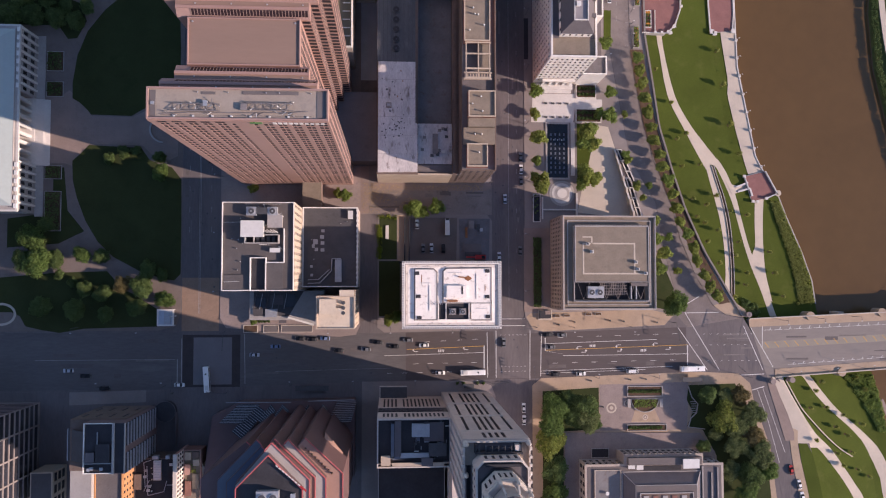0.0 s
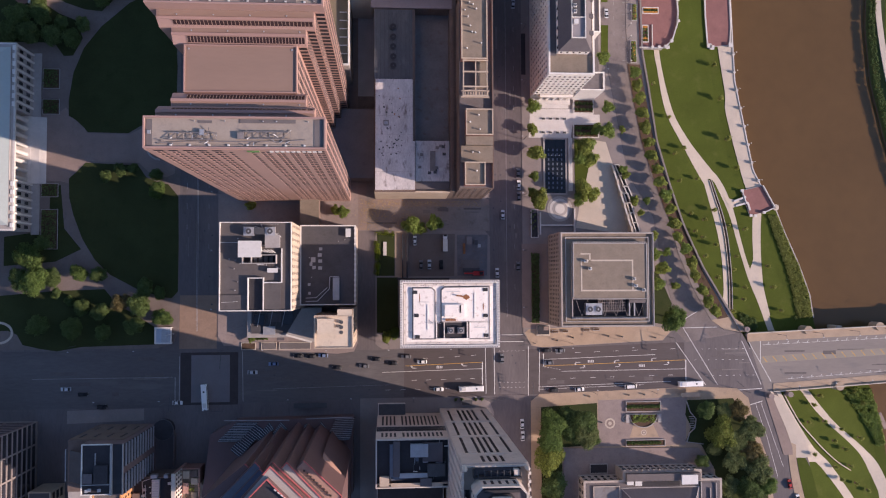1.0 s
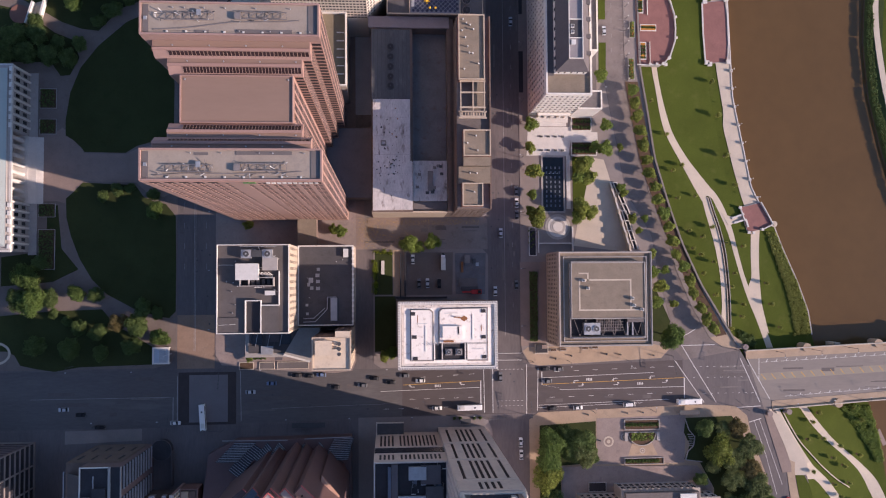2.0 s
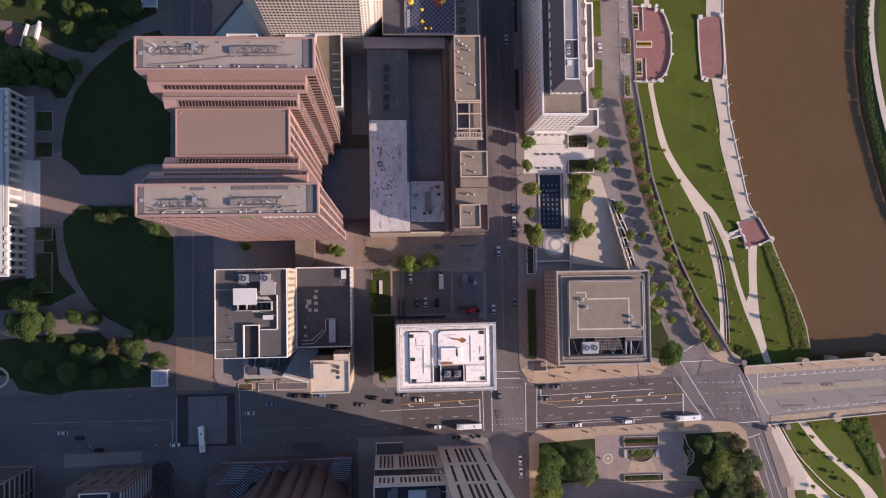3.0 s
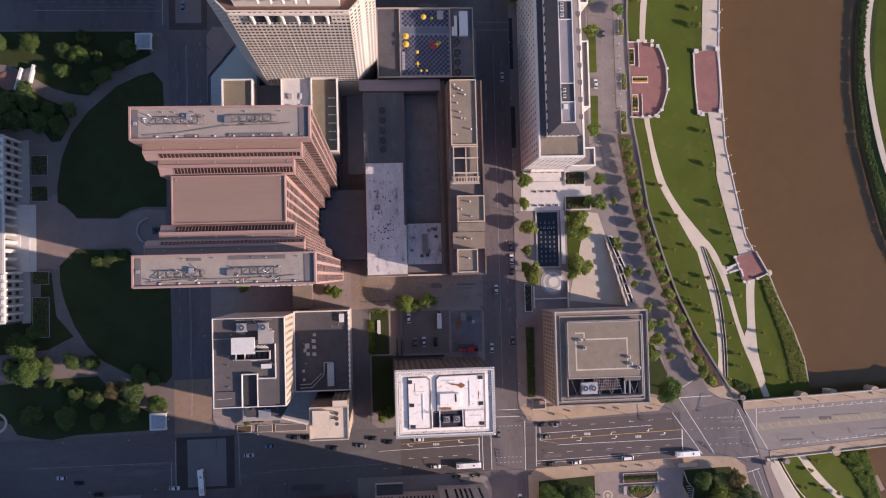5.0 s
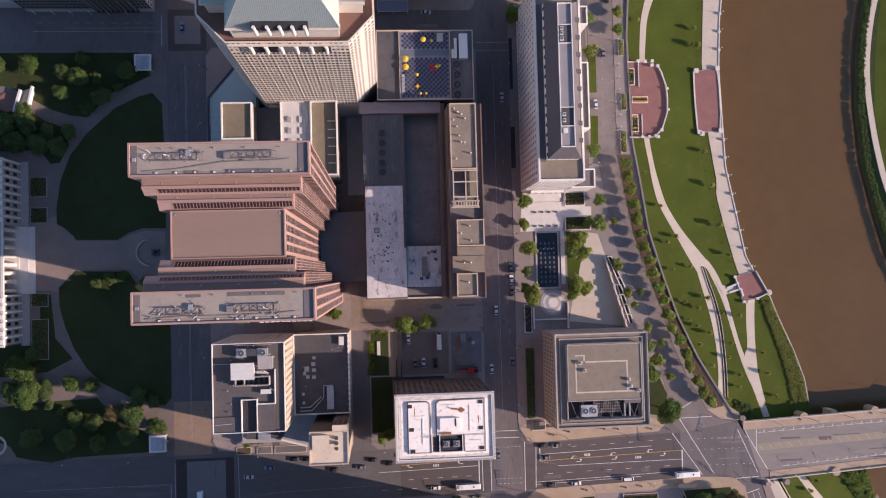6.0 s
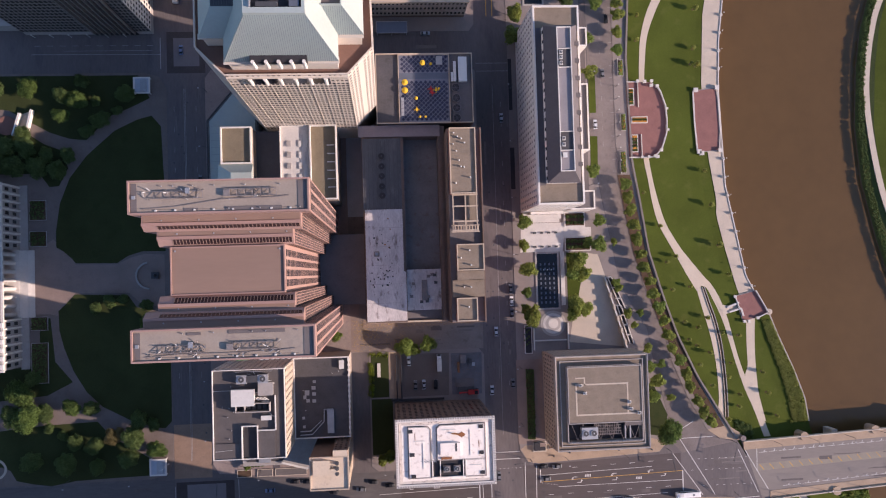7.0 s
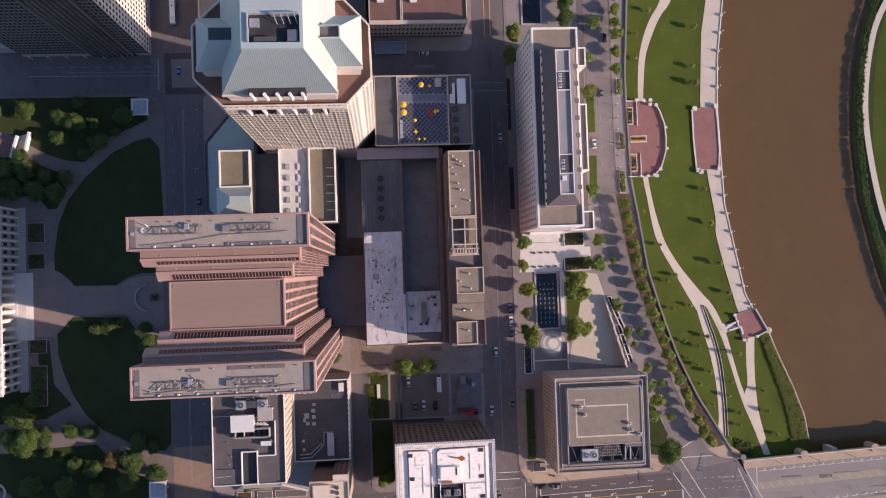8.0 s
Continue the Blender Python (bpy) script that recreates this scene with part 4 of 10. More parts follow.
part("base_roof_sheet", Mass().box(-28.0, -6.9, 57.4, 90.8, 13, 13.1), mat("dark_grey_low_roof", (0.175, 0.172, 0.185), 0.9, 0.14, 7, 0.7, stain=(0.13, 0.125, 0.135), stain_amount=0.5), tower)

# ---- the pale tower with the green metal roof ----
riffe = thing("government_tower", "cream precast tower with a hipped pale green metal roof", "tower", (-29, 157, 0))
OCT = [(-49.3, 139.2), (-8.2, 139.2), (0.6, 148.4), (0.2, 166.5), (-8.2, 175.5), (-49.3, 175.5), (-59.0, 166.5), (-59.0, 149.0)]
part("shaft", Mass().prism(OCT, 0, 124.6), CREAM, riffe)
part("terrace", Mass().prism(shrink(OCT, 0.52), 124.6, 124.8), mat("brown_terrace", (0.17, 0.10, 0.078), 0.9, 0.12, 5, 0.6), riffe)
part("terrace_parapet", Mass().ring(OCT, 0.5, 124.6, 126.2), CREAM, riffe)
for (xa, ya), (xb, yb), n in (((-49.3, 139.2), (-8.2, 139.2), 24), ((-8.2, 139.2), (0.6, 148.4), 7)):
    u = (Vector((xb, yb)) - Vector((xa, ya))) / n
    d = u.normalized()
    for i in range(n):
        if i % 4 == 3:
            continue
        p = Vector((xa, ya)) + u * (i + 0.25)
        q = p + u * 0.5
        part("fascia_slot", Mass().beam((p.x + d.y * 0.02, p.y - d.x * 0.02, 125.3), (q.x + d.y * 0.02, q.y - d.x * 0.02, 125.3), 0.1, 0.7), GLASS, riffe)
# drum under the roof
part("drum", Mass().box(-46.6, -11.2, 141.4, 174.5, 124.6, 137), CREAM, riffe)
part("drum_wing", Mass().box(-54.6, -3.1, 149.7, 165.6, 124.6, 136.9), CREAM, riffe)
for x0, x1, y0, y1 in ((-47.4, -10.4, 140.6, 142.2), (-55.4, -47.4, 148.9, 150.2), (-10.4, -2.3, 148.9, 150.2)):
    part("eave_ledge", Mass().box(x0, x1, y0 - 0.3, y1, 135.6, 136.4), CREAM, riffe)


def hip(name, lo, hi, z0, z1, material, parent, over=0.0):
    (a0, a1, b0, b1), (c0, c1, d0, d1) = lo, hi
    g = Mass()
    g.hexa([(a0, b0, z0), (a1, b0, z0), (a1, b1, z0), (a0, b1, z0), (c0, d0, z1), (c1, d0, z1), (c1, d1, z1), (c0, d1, z1)])
    return part(name, g, material, parent)


EAVE, FLAT = (-47.2, -10.6, 140.8, 175.0), (-37.1, -19.0, 149.0, 166.5)
hip("roof", EAVE, FLAT, 137, 158.2, COPPER, riffe)
# flat top with a sunken plant well
RW = (-35.3, -20.0, 150.8, 159.4)
g = Mass()
g.box(FLAT[0], RW[0], FLAT[2], FLAT[3], 158.2, 160).box(RW[1], FLAT[1], FLAT[2], FLAT[3], 158.2, 160)
g.box(RW[0], RW[1], FLAT[2], RW[2], 158.2, 160).box(RW[0], RW[1], RW[3], FLAT[3], 158.2, 160)
part("roof_crown", g, COPPER, riffe)
part("plant_well_floor", Mass().box(RW[0], RW[1], RW[2], RW[3], 158.2, 158.3), BLACK_ROOF, riffe)
part("well_screen", Mass().box(-35.3, -34.9, 150.8, 159.4, 158.3, 160.6), METAL, riffe)
part("well_screen", Mass().box(-28.4, -20, 158.9, 159.4, 158.3, 161.2), METAL, riffe)
for x in (-27.5, -25.5, -23.5, -21.5):
    part("well_rib", Mass().beam((x, 159.2, 160.8), (x + 0.9, 156.6, 158.4), 0.2, 0.2), METAL, riffe)
seams = Mass()                            # standing seams down the slopes
x = -46.8
while x < -10.8:
    f = min(1.0, (x + 47.2) / 10.1, (-10.6 - x) / 8.4)
    seams.beam((x, 140.8, 137.08), (x, 140.8 + 8.2 * f, 137.08 + 21.2 * f), 0.11, 0.16)
    x += 0.68
part("standing_seams", seams, COPPER_SEAM, riffe, kind="stuff")
hip("wing_roof", (-25, -2.3, 149.4, 166.0), (-25, -8.7, 155.1, 159.2), 137, 148, COPPER, riffe)
hip("wing_roof", (-55.0, -33, 148.7, 165.4), (-49.0, -33, 155.0, 159.2), 137, 148, COPPER, riffe)
seams = Mass()
x = -14.2
while x < -2.6:
    top = min(1.0, (-2.3 - x) / 6.4)
    low = 0.0 if x > -10.2 else (-10.2 - x) / 5.0
    if top > low:
        seams.beam((x, 149.4 + 5.7 * low, 137.08 + 11 * low), (x, 149.4 + 5.7 * top, 137.08 + 11 * top), 0.11, 0.16)
    x += 0.68
part("standing_seams", seams, COPPER_SEAM, riffe, kind="stuff")
part("dormer_rim", Mass().ring(rect(-15.9, -8.8, 155.1, 159.2), 0.3, 148, 149.4), COPPER, riffe)
part("dormer_well", Mass().box(-15.5, -9.1, 155.5, 158.9, 148.0, 148.05), MID_ROOF, riffe)
part("louvre", Mass().box(-48.7, -41.5, 155.2, 158.8, 148.0, 148.3), METAL_DARK, riffe)
for k in range(9):
    part("louvre_blade", Mass().box(-48.5 + k * 0.78, -48.35 + k * 0.78, 155.3, 158.7, 148.3, 148.42), SLATE, riffe)
g = Mass()
for p, q in (((-47.2, 140.8, 137), (-37.1, 149, 158.2)), ((-10.6, 140.8, 137), (-19, 149, 158.2)), ((-2.3, 149.4, 137), (-8.7, 155.1, 148))):
    g.beam(p, q, 0.25, 0.3)
part("hip_cap", g, COPPER_SEAM, riffe)
part("loggia_recess", Mass().box(-38.5, -20.5, 139.9, 143.6, 137.0, 140.2), BLACK_ROOF, riffe)
part("loggia_lintel", Mass().box(-38.9, -20.1, 143.2, 144.0, 140.2, 141.2), COPPER, riffe)
for x in (-37.6, -33.4, -29.4, -25.4, -21.4):
    part("column", Mass().tube(x, 139.9, 133, 140.6, 0.6, sides=14), WHITE, riffe)
facade(riffe, (-49.3, 139.2), (-8.2, 139.2), 28, 115.4, 27, 25, 0.70, 0.52, CREAM, RECESS, 0.12, (), 108)
for k in range(10):
    x = -49.3 + k * 41.1 / 9
    part("pilaster", Mass().box(max(-49.2, x - 0.22), min(-8.3, x + 0.22), 138.96, 139.06, 6, 116), CREAM, riffe)
facade(riffe, (-8.2, 139.2), (0.6, 148.4), 28, 123, 7, 27, 0.62, 0.52, CREAM, RECESS, 0.1, (3,), 78)
facade(riffe, (-59.0, 149.0), (-49.3, 139.2), 28, 124, 8, 25, 0.45, 0.5, CREAM, GLASS, 0.16, (), 0)
facade(riffe, (0.6, 148.4), (0.2, 166.5), 28, 124, 12, 25, 0.45, 0.5, CREAM, GLASS, 0.16, (), 0)
part("sky_gallery", Mass().box(-43, -14.5, 138.7, 139.2, 116.2, 123.4), GLASS, riffe)
part("gallery_beam", Mass().box(-48.9, -8.4, 138.6, 139.2, 123.4, 124.6), CREAM, riffe)
for k in range(6):
    x = -41.4 + k * 5.1
    part("column", Mass().tube(x, 138.5, 116, 123.6, 0.6, sides=14), WHITE, riffe)
facade(riffe, (-49.3, 139.2), (-43, 139.2), 116, 124, 4, 2, 0.6, 0.5, CREAM, GLASS_WARM, 0.16, (), 10)
facade(riffe, (-14.5, 139.2), (-8.2, 139.2), 116, 124, 4, 2, 0.6, 0.5, CREAM, GLASS_WARM, 0.16, (), 10)
for x0, x1, y0, y1, m in ((-34.5, -31.8, 155.5, 158, METAL), (-33.4, -27, 151.2, 152.6, METAL_DARK), (-23.6, -20.6, 151.2, 154.6, BLUE_ROOF)):
    part("well_plant", Mass().box(x0, x1, y0, y1, 158.3, 159.6), m, riffe)

# ---- low wings beside the pale tower ----
annex = thing("tower_annex", "low annex with a pale green metal roof and flat roofs", "annex", (-48, 124, 0))
AN = [(-80.4, 114.6), (-75.0, 108.5), (-56, 108.5), (-56, 160), (-66, 164), (-80.4, 147)]
part("hall", Mass().prism(AN, 0, 10), GREY_STONE, annex)
part("metal_roof", Mass().prism(shrink(AN, 1.3), 10, 10.5), COPPER, annex, "pale green metal hall roof")
part("roof_gutter", Mass().ring(AN, 0.5, 10, 10.7), METAL_DARK, annex)
part("roof_gutter", Mass().ring(shrink(AN, 1.0), 0.35, 10.01, 10.6), METAL_DARK, annex)
for k in range(9):
    part("roof_seam", Mass().box(-78.6, -69.2, 117 + k * 3.4, 117.1 + k * 3.4, 10.5, 10.6), COPPER_SEAM, annex)
part("block", Mass().box(-69, -55.4, 108.5, 139, 0, 35.2), TAN_WALL, annex)
OLIVE_ROOF = mat("olive_brown_roof", (0.20, 0.165, 0.115), 0.95, 0.16, 6, 0.6, stain=(0.15, 0.12, 0.085), stain_amount=0.6)
part("flat_roof", Mass().box(-68.4, -56, 123, 138.4, 35.2, 35.3), OLIVE_ROOF, annex)
part("parapet", Mass().ring(rect(-69, -55.4, 122.4, 139), 0.6, 35.2, 36.4), WHITE, annex)
hip("gable_roof", (-70.5, -55, 110, 122.4), (-64, -55, 115, 118), 35.2, 40, COPPER, annex)
part("link", Mass().box(-55.4, -42.9, 104, 139.2, 0, 22), BLUE_ROOF, annex)
part("terrace_block", Mass().box(-42.9, -29.6, 101.2, 139.2, 0, 35.2), WHITE, annex)
part("terrace_deck", Mass().box(-42.5, -30, 104, 138.6, 35.2, 35.3), WHITE_STONE, annex, "white paved roof terrace")
part("terrace_kerb", Mass().ring(rect(-42.9, -29.6, 101.4, 139.1), 0.4, 35.2, 36.2), WHITE, annex)
for k in range(5):
    y = 131 - k * 5.0
    part("planter", Mass().box(-39.8, -38.0, y - 1.2, y + 1.2, 35.3, 36.0), GREY_STONE, annex)
    part("bench", Mass().box(-34.6, -33.4, y - 1.4, y + 1.4, 35.3, 35.8), WHITE_STONE, annex)
g = Mass()
for k in range(14):
    y = 136 - k * 1.9
    x = -32.2 + 0.7 * math.sin(k * 0.8)
    g.box(x - 1.0, x + 0.9, y - 1.0, y + 1.0, 35.3, 35.55)
part("wavy_bed", g, WHITE, annex)
part("rear_block", Mass().box(-29.6, -17.6, 105.6, 139.2, 0, 35.0), TAN_WALL, annex)
part("flat_roof", Mass().box(-29, -18, 106.2, 138.6, 35.0, 35.1), OLIVE_ROOF, annex)
part("parapet", Mass().ring(rect(-29.6, -17.6, 105.6, 139.2), 0.55, 35.0, 37.2), WHITE, annex)
for k in range(6):
    part("vent_slot", Mass().box(-22.0, -18.6, 111 + k * 3.8, 111.4 + k * 3.8, 35.1, 35.5), WHITE, annex)

# ---- the white-roofed block ----
wb = thing("office_block", "brown stone office block with a bright white roof", "building", (26.5, -6, 0))
W = rect(5.6, 47.6, -20.3, 7.8)
part("body", Mass().prism(W, 0, 49.2), BROWN_WALL, wb)
part("roof", Mass().prism(shrink(W, 0.9), 49.2, 49.35), WHITE_ROOF, wb)
part("cornice", Mass().ring([(5.0, -20.9), (48.2, -20.9), (48.2, 8.4), (5.0, 8.4)], 1.3, 49.2, 49.95), WHITE, wb)
for k in range(40):
    x = 5.8 + k * 1.06
    for y in (-20.6, 8.1):
        part("dentil", Mass().box(x - 0.3, x + 0.3, y - 0.45, y + 0.45, 49.95, 50.08), GREY_STONE, wb)
for k in range(26):
    y = -19.8 + k * 1.1
    for x in (5.3, 47.9):
        part("dentil", Mass().box(x - 0.45, x + 0.45, y - 0.3, y + 0.3, 49.95, 50.08), GREY_STONE, wb)
facade(wb, (47.6, 7.8), (5.6, 7.8), 6, 48.4, 16, 11, 0.5, 0.55, BROWN_WALL, GLASS, 0.16, (), 96)
facade(wb, (5.6, -20.3), (47.6, -20.3), 6, 48.4, 16, 11, 0.5, 0.55, TAN_WALL, GLASS, 0.16, (), 0)
facade(wb, (47.6, -20.3), (47.6, 7.8), 6, 48.4, 11, 11, 0.5, 0.55, TAN_WALL, GLASS, 0.16, (), 0)
facade(wb, (5.6, 7.8), (5.6, -20.3), 6, 48.4, 11, 11, 0.5, 0.55, BROWN_WALL, GLASS, 0.16, (), 0)
part("raised_roof", Mass().prism([(10.6, -16.8), (19.9, -16.8), (19.9, 3.6), (18.6, 4.9), (10.6, 4.9)], 49.3, 50.1), WHITE_ROOF, wb)
part("raised_roof", Mass().prism([(22.9, -9.6), (43.6, -9.6), (43.6, 5.4), (24.2, 5.2), (22.9, 4.0)], 49.3, 50.1), WHITE_ROOF, wb)
part("raised_roof", Mass().prism([(34.8, -16.9), (43.6, -16.9), (43.6, -9.6), (34.8, -9.6)], 49.3, 50.1), WHITE_ROOF, wb)
for pts in ([(10.6, -16.8), (19.9, -16.8), (19.9, 3.6), (18.6, 4.9), (10.6, 4.9)], [(22.9, -9.6), (43.6, -9.6), (43.6, 5.4), (24.2, 5.2), (22.9, 4.0)], [(34.8, -16.9), (43.6, -16.9), (43.6, -9.8), (34.8, -9.8)]):
    part("roof_gutter", Mass().ring(shrink(pts, -0.45), 0.42, 49.36, 49.45), STEEL, wb)
    part("roof_edge", Mass().ring(pts, 0.18, 50.1, 50.2), GREY_STONE, wb)
for x0, x1, y0, y1 in ((13, 17.6, -1.2, -0.9), (16.6, 16.9, -13, -2), (37, 37.3, -8, 3), (37, 42, -12.3, -12.0), (25, 31, 3.2, 3.5)):
    part("pipe_run", Mass().box(x0, x1, y0, y1, 50.1, 50.3), UNIT_WHITE, wb)
part("grimy_edge", Mass().ring(shrink(W, 1.0), 1.1, 49.35, 49.37), GRIME, wb)
part("roof_curb", Mass().box(20.4, 35, -17.2, -16.8, 49.35, 50.2), WHITE_ROOF, wb)
part("plant_well", Mass().box(21, 34.6, -16.7, -9.8, 49.35, 49.42), BLACK_ROOF, wb)
for x in (20.6, 24.0, 34.0):
    part("well_wall", Mass().box(x - 0.18, x + 0.18, -16.7, -9.7, 49.35, 50.3), WHITE_ROOF, wb)
for x, y in ((11.4, 3.2), (12.0, -6.8), (12.4, -16.0), (42.0, 4.2), (42.0, -7.0), (42.2, -15.6)):
    part("roof_hatch", Mass().box(x - 1.0, x + 1.0, y - 0.75, y + 0.75, 50.1, 50.3), BLACK_ROOF, wb)
part("rust_stain_pad", Mass().prism([(33.6 + 1.5 * math.cos(a * 0.5236) * (0.8 + 0.3 * (a % 3 == 0)), 1.0 + 1.2 * math.sin(a * 0.5236) * (0.75 + 0.35 * (a % 2))) for a in range(12)], 50.1, 50.2), RUST, wb)
part("mast", Mass().beam((33.4, 1.0, 50.4), (29.6, 1.7, 50.7), 0.5, 0.6), RUST, wb)
part("penthouse", Mass().box(24.2, 32.8, -7.4, -2.2, 50.1, 51.3), WHITE_ROOF, wb)
part("penthouse_slot", Mass().box(30.6, 31.3, -5.8, -2.4, 51.3, 51.35), BLACK_ROOF, wb)
part("duct", Mass().box(24.5, 29, -9.2, -8.4, 50.1, 50.7), RUST, wb)
cooling_unit(26.8, -13.4, 49.42, 3.0, 2.8, 1.3, 1, STEEL, "grey cooling unit in a white roof's plant well")
cooling_unit(31.2, -13.4, 49.42, 3.0, 2.8, 1.3, 1, STEEL, "grey cooling unit in a white roof's plant well")
for k in range(7):
    part("pipe_run", Mass().beam((15.5 + k * 0.9, -9.5 + 0.4 * (k % 3), 50.2), (17.2 + k * 0.9, -10.4, 50.2), 0.18, 0.18), METAL, wb)

for x, y, w, d in ((30.2, 1.6, 3.6, 0.5), (26.4, -4.8, 3.0, 2.0), (13.4, 0.6, 0.4, 5.0), (41.0, -3.2, 0.5, 4.0)):
    part("rust_patch", Mass().prism([(x + w * random.uniform(0.35, 0.55) * math.cos(a), y + d * random.uniform(0.35, 0.55) * math.sin(a)) for a in [k * 0.524 for k in range(12)]], 50.1, 50.13), RUST, wb)
for k in range(16):
    x, y = random.uniform(12, 42), random.choice((-18.6, 6.4)) + random.uniform(-0.6, 0.6)
    part("roof_drain", Mass().tube(x, y, 49.35, 49.45, 0.22, sides=8), STEEL, wb)

# ---- the dark-roofed corner block with its lower wing ----
cb = thing("corner_block", "tall corner office block with a dark roof and beige flank", "building", (-56, 14, 0))
A = [(-70.8, -4.2), (-40.8, -4.2), (-40.8, 33.2), (-70.8, 33.2)]
body(cb, A, 0, 55.6, BEIGE, CORNER_ROOF, 1.0, 0.32, rim_mat=WHITE)
facade(cb, (-40.8, -4.2), (-40.8, 33.2), 26, 54, 13, 7, 0.42, 0.55, BEIGE, GLASS, 0.16, (), 91)
facade(cb, (-70.8, -4.2), (-40.8, -4.2), 5, 54, 12, 12, 0.5, 0.55, WHITE, GLASS, 0.16, (), 60)
facade(cb, (-40.8, 33.2), (-70.8, 33.2), 5, 54, 12, 12, 0.5, 0.55, WHITE, GLASS, 0.16, (), 0)
part("light_court", Mass().box(-58.6, -52.6, -4.0, 9.4, 54.66, 54.72), BLACK_ROOF, cb)
part("court_kerb", Mass().box(-59, -58.6, -4, 9.8, 54.6, 56.2).box(-52.6, -52.2, -4, 9.8, 54.6, 56.2).box(-58.6, -52.6, 9.4, 9.8, 54.6, 56.2), WHITE, cb)
part("inner_kerb", Mass().box(-45.1, -44.7, 7.6, 22, 54.6, 55.9).box(-52.2, -45.1, 7.4, 7.9, 54.6, 55.9), UNIT_WHITE, cb)
plant_box(-62.4, -53.2, 18.4, 25.0, 54.66, 3.4, UNIT_WHITE, "bright white boxed plant housing on a dark roof")
pl = thing("plant_enclosure", "open-topped grey plant enclosure on a dark roof", "plant enclosure", (-52, 17.5, 54.66))
part("screen", Mass().ring(rect(-61, -46.8, 15.6, 19.4), 0.35, 54.66, 58), GREY_STONE, pl)
part("floor_grille", Mass().box(-60.6, -47.2, 16, 19, 54.66, 54.9), BLACK_ROOF, pl)
part("divider", Mass().box(-57.4, -57.1, 15.9, 19.1, 54.7, 57.8), GREY_STONE, pl)
for k in range(4):
    part("grille_bar", Mass().box(-56.5 + k * 2.2, -55.2 + k * 2.2, 16.3, 18.7, 54.9, 55.6), METAL_DARK, pl)
cooling_unit(-58.4, 29.2, 54.66, 4.2, 3.6, 2.4, 1, METAL, "grey rooftop cooling unit with a round fan")
cooling_unit(-49.6, 29.2, 54.66, 4.2, 3.6, 2.4, 1, METAL, "grey rooftop cooling unit with a round fan")
plant_box(-56, -52, 28.0, 30.6, 54.66, 2.2, METAL_DARK, "dark plant housing between cooling units")
plant_box(-51.5, -45.6, 22.4, 27.6, 54.66, 2.2, GREY_STONE, "grey plant housing on a dark roof")
plant_box(-50.6, -46.6, 12.0, 13.6, 54.66, 1.4, UNIT_WHITE, "low white plant housing on a dark roof")
plant_box(-52.0, -45.4, -3.4, 7.0, 54.66, 0.8, CORNER_ROOF, "raised grey roof section")
plant_box(-70.2, -59.4, -3.6, 2.4, 54.66, 0.25, CORNER_ROOF, "shallow raised grey roof section")
for k in range(5):
    part("pipe_run", Mass().beam((-55 + k * 1.4, 21.5, 55.2 + 0.2 * k), (-51.5 + k * 1.0, 20.2, 55.4), 0.3, 0.3), UNIT_WHITE, cb)
rngp = random.Random(77)
part("pipe_frame", Mass().beam((-61, 32.3, 56), (-46, 32.3, 56), 0.15, 0.15).beam((-61, 28.4, 56), (-46, 28.4, 56), 0.15, 0.15), METAL, cb)
part("service_rail", Mass().beam((-70.4, 24.6, 55.4), (-62, 24.6, 55.4), 0.12, 0.12), UNIT_WHITE, cb)
part("service_rail", Mass().beam((-70, -0.6, 55.2), (-63, -0.2, 55.2), 0.12, 0.12), UNIT_WHITE, cb)
for k in range(16):
    x, y = rngp.uniform(-54, -46), rngp.uniform(14, 31)
    if k % 2:
        part("pipe_run", Mass().beam((x, y, 55.6), (x + rngp.uniform(-2.5, 2.5), y + rngp.uniform(-2.5, 2.5), 55.6 + rngp.uniform(0, 0.5)), 0.22, 0.22), METAL, cb)
    else:
        part("pipe_run", Mass().beam((x, y, 54.9), (x + rngp.choice((-3, 3)), y, 54.9), 0.3, 0.3), UNIT_WHITE, cb)
for k in range(7):
    roof_vent(rngp.uniform(-69, -60), rngp.uniform(4, 31), 54.66, 0.25, 0.6, METAL)
wing = thing("lower_wing", "low office wing with a dark roof and white parapet", "building", (-28, 15, 0))
body(wing, rect(-40.6, -15.2, -2.9, 34.0), 0, 25.2, TAN_WALL, DARK_ROOF, 0.8, 0.5, rim_mat=WHITE)
for k in range(15):
    part("parapet_block", Mass().box(-15.9, -14.9, -1.5 + k * 2.4, -0.5 + k * 2.4, 25.2, 25.5), WHITE, wing)
for x, y, w, d in ((-34.6, 18, 1.8, 2.0), (-31.6, 20.2, 1.5, 1.3), (-31.4, 17.4, 1.4, 1.2), (-31.4, 14.2, 1.4, 1.2), (-34.2, 14.4, 1.2, 1.2), (-35.6, 16.0, 1.0, 1.4), (-31.2, 23, 1.2, 1.0), (-36.2, 2.6, 0.9, 0.9), (-36.4, 6.6, 0.9, 0.9)):
    plant_box(x - w / 2, x + w / 2, y - d / 2, y + d / 2, 24.26, 0.9, METAL, "small pale grey condenser on a dark roof")
plant_box(-19.6, -17.6, 28.6, 32.2, 24.26, 1.4, UNIT_WHITE, "white skylight box on a dark roof")
st = thing("roof_stair", "pale cranked steel roof walkway with side rails", "walkway", (-28, 5, 24.26))
for pts in ([(-38, -1.2), (-32.6, -1.0), (-27.2, 4.6), (-27.0, 10.2), (-22.9, 10.2)], [(-38, 0.4), (-33.2, 0.6), (-28.2, 5.2)]):
    g = Mass()
    for a, b in zip(pts, pts[1:]):
        g.beam((*a, 25.2), (*b, 25.2), 0.35, 0.9)
    part("side_rail", g, METAL, st)
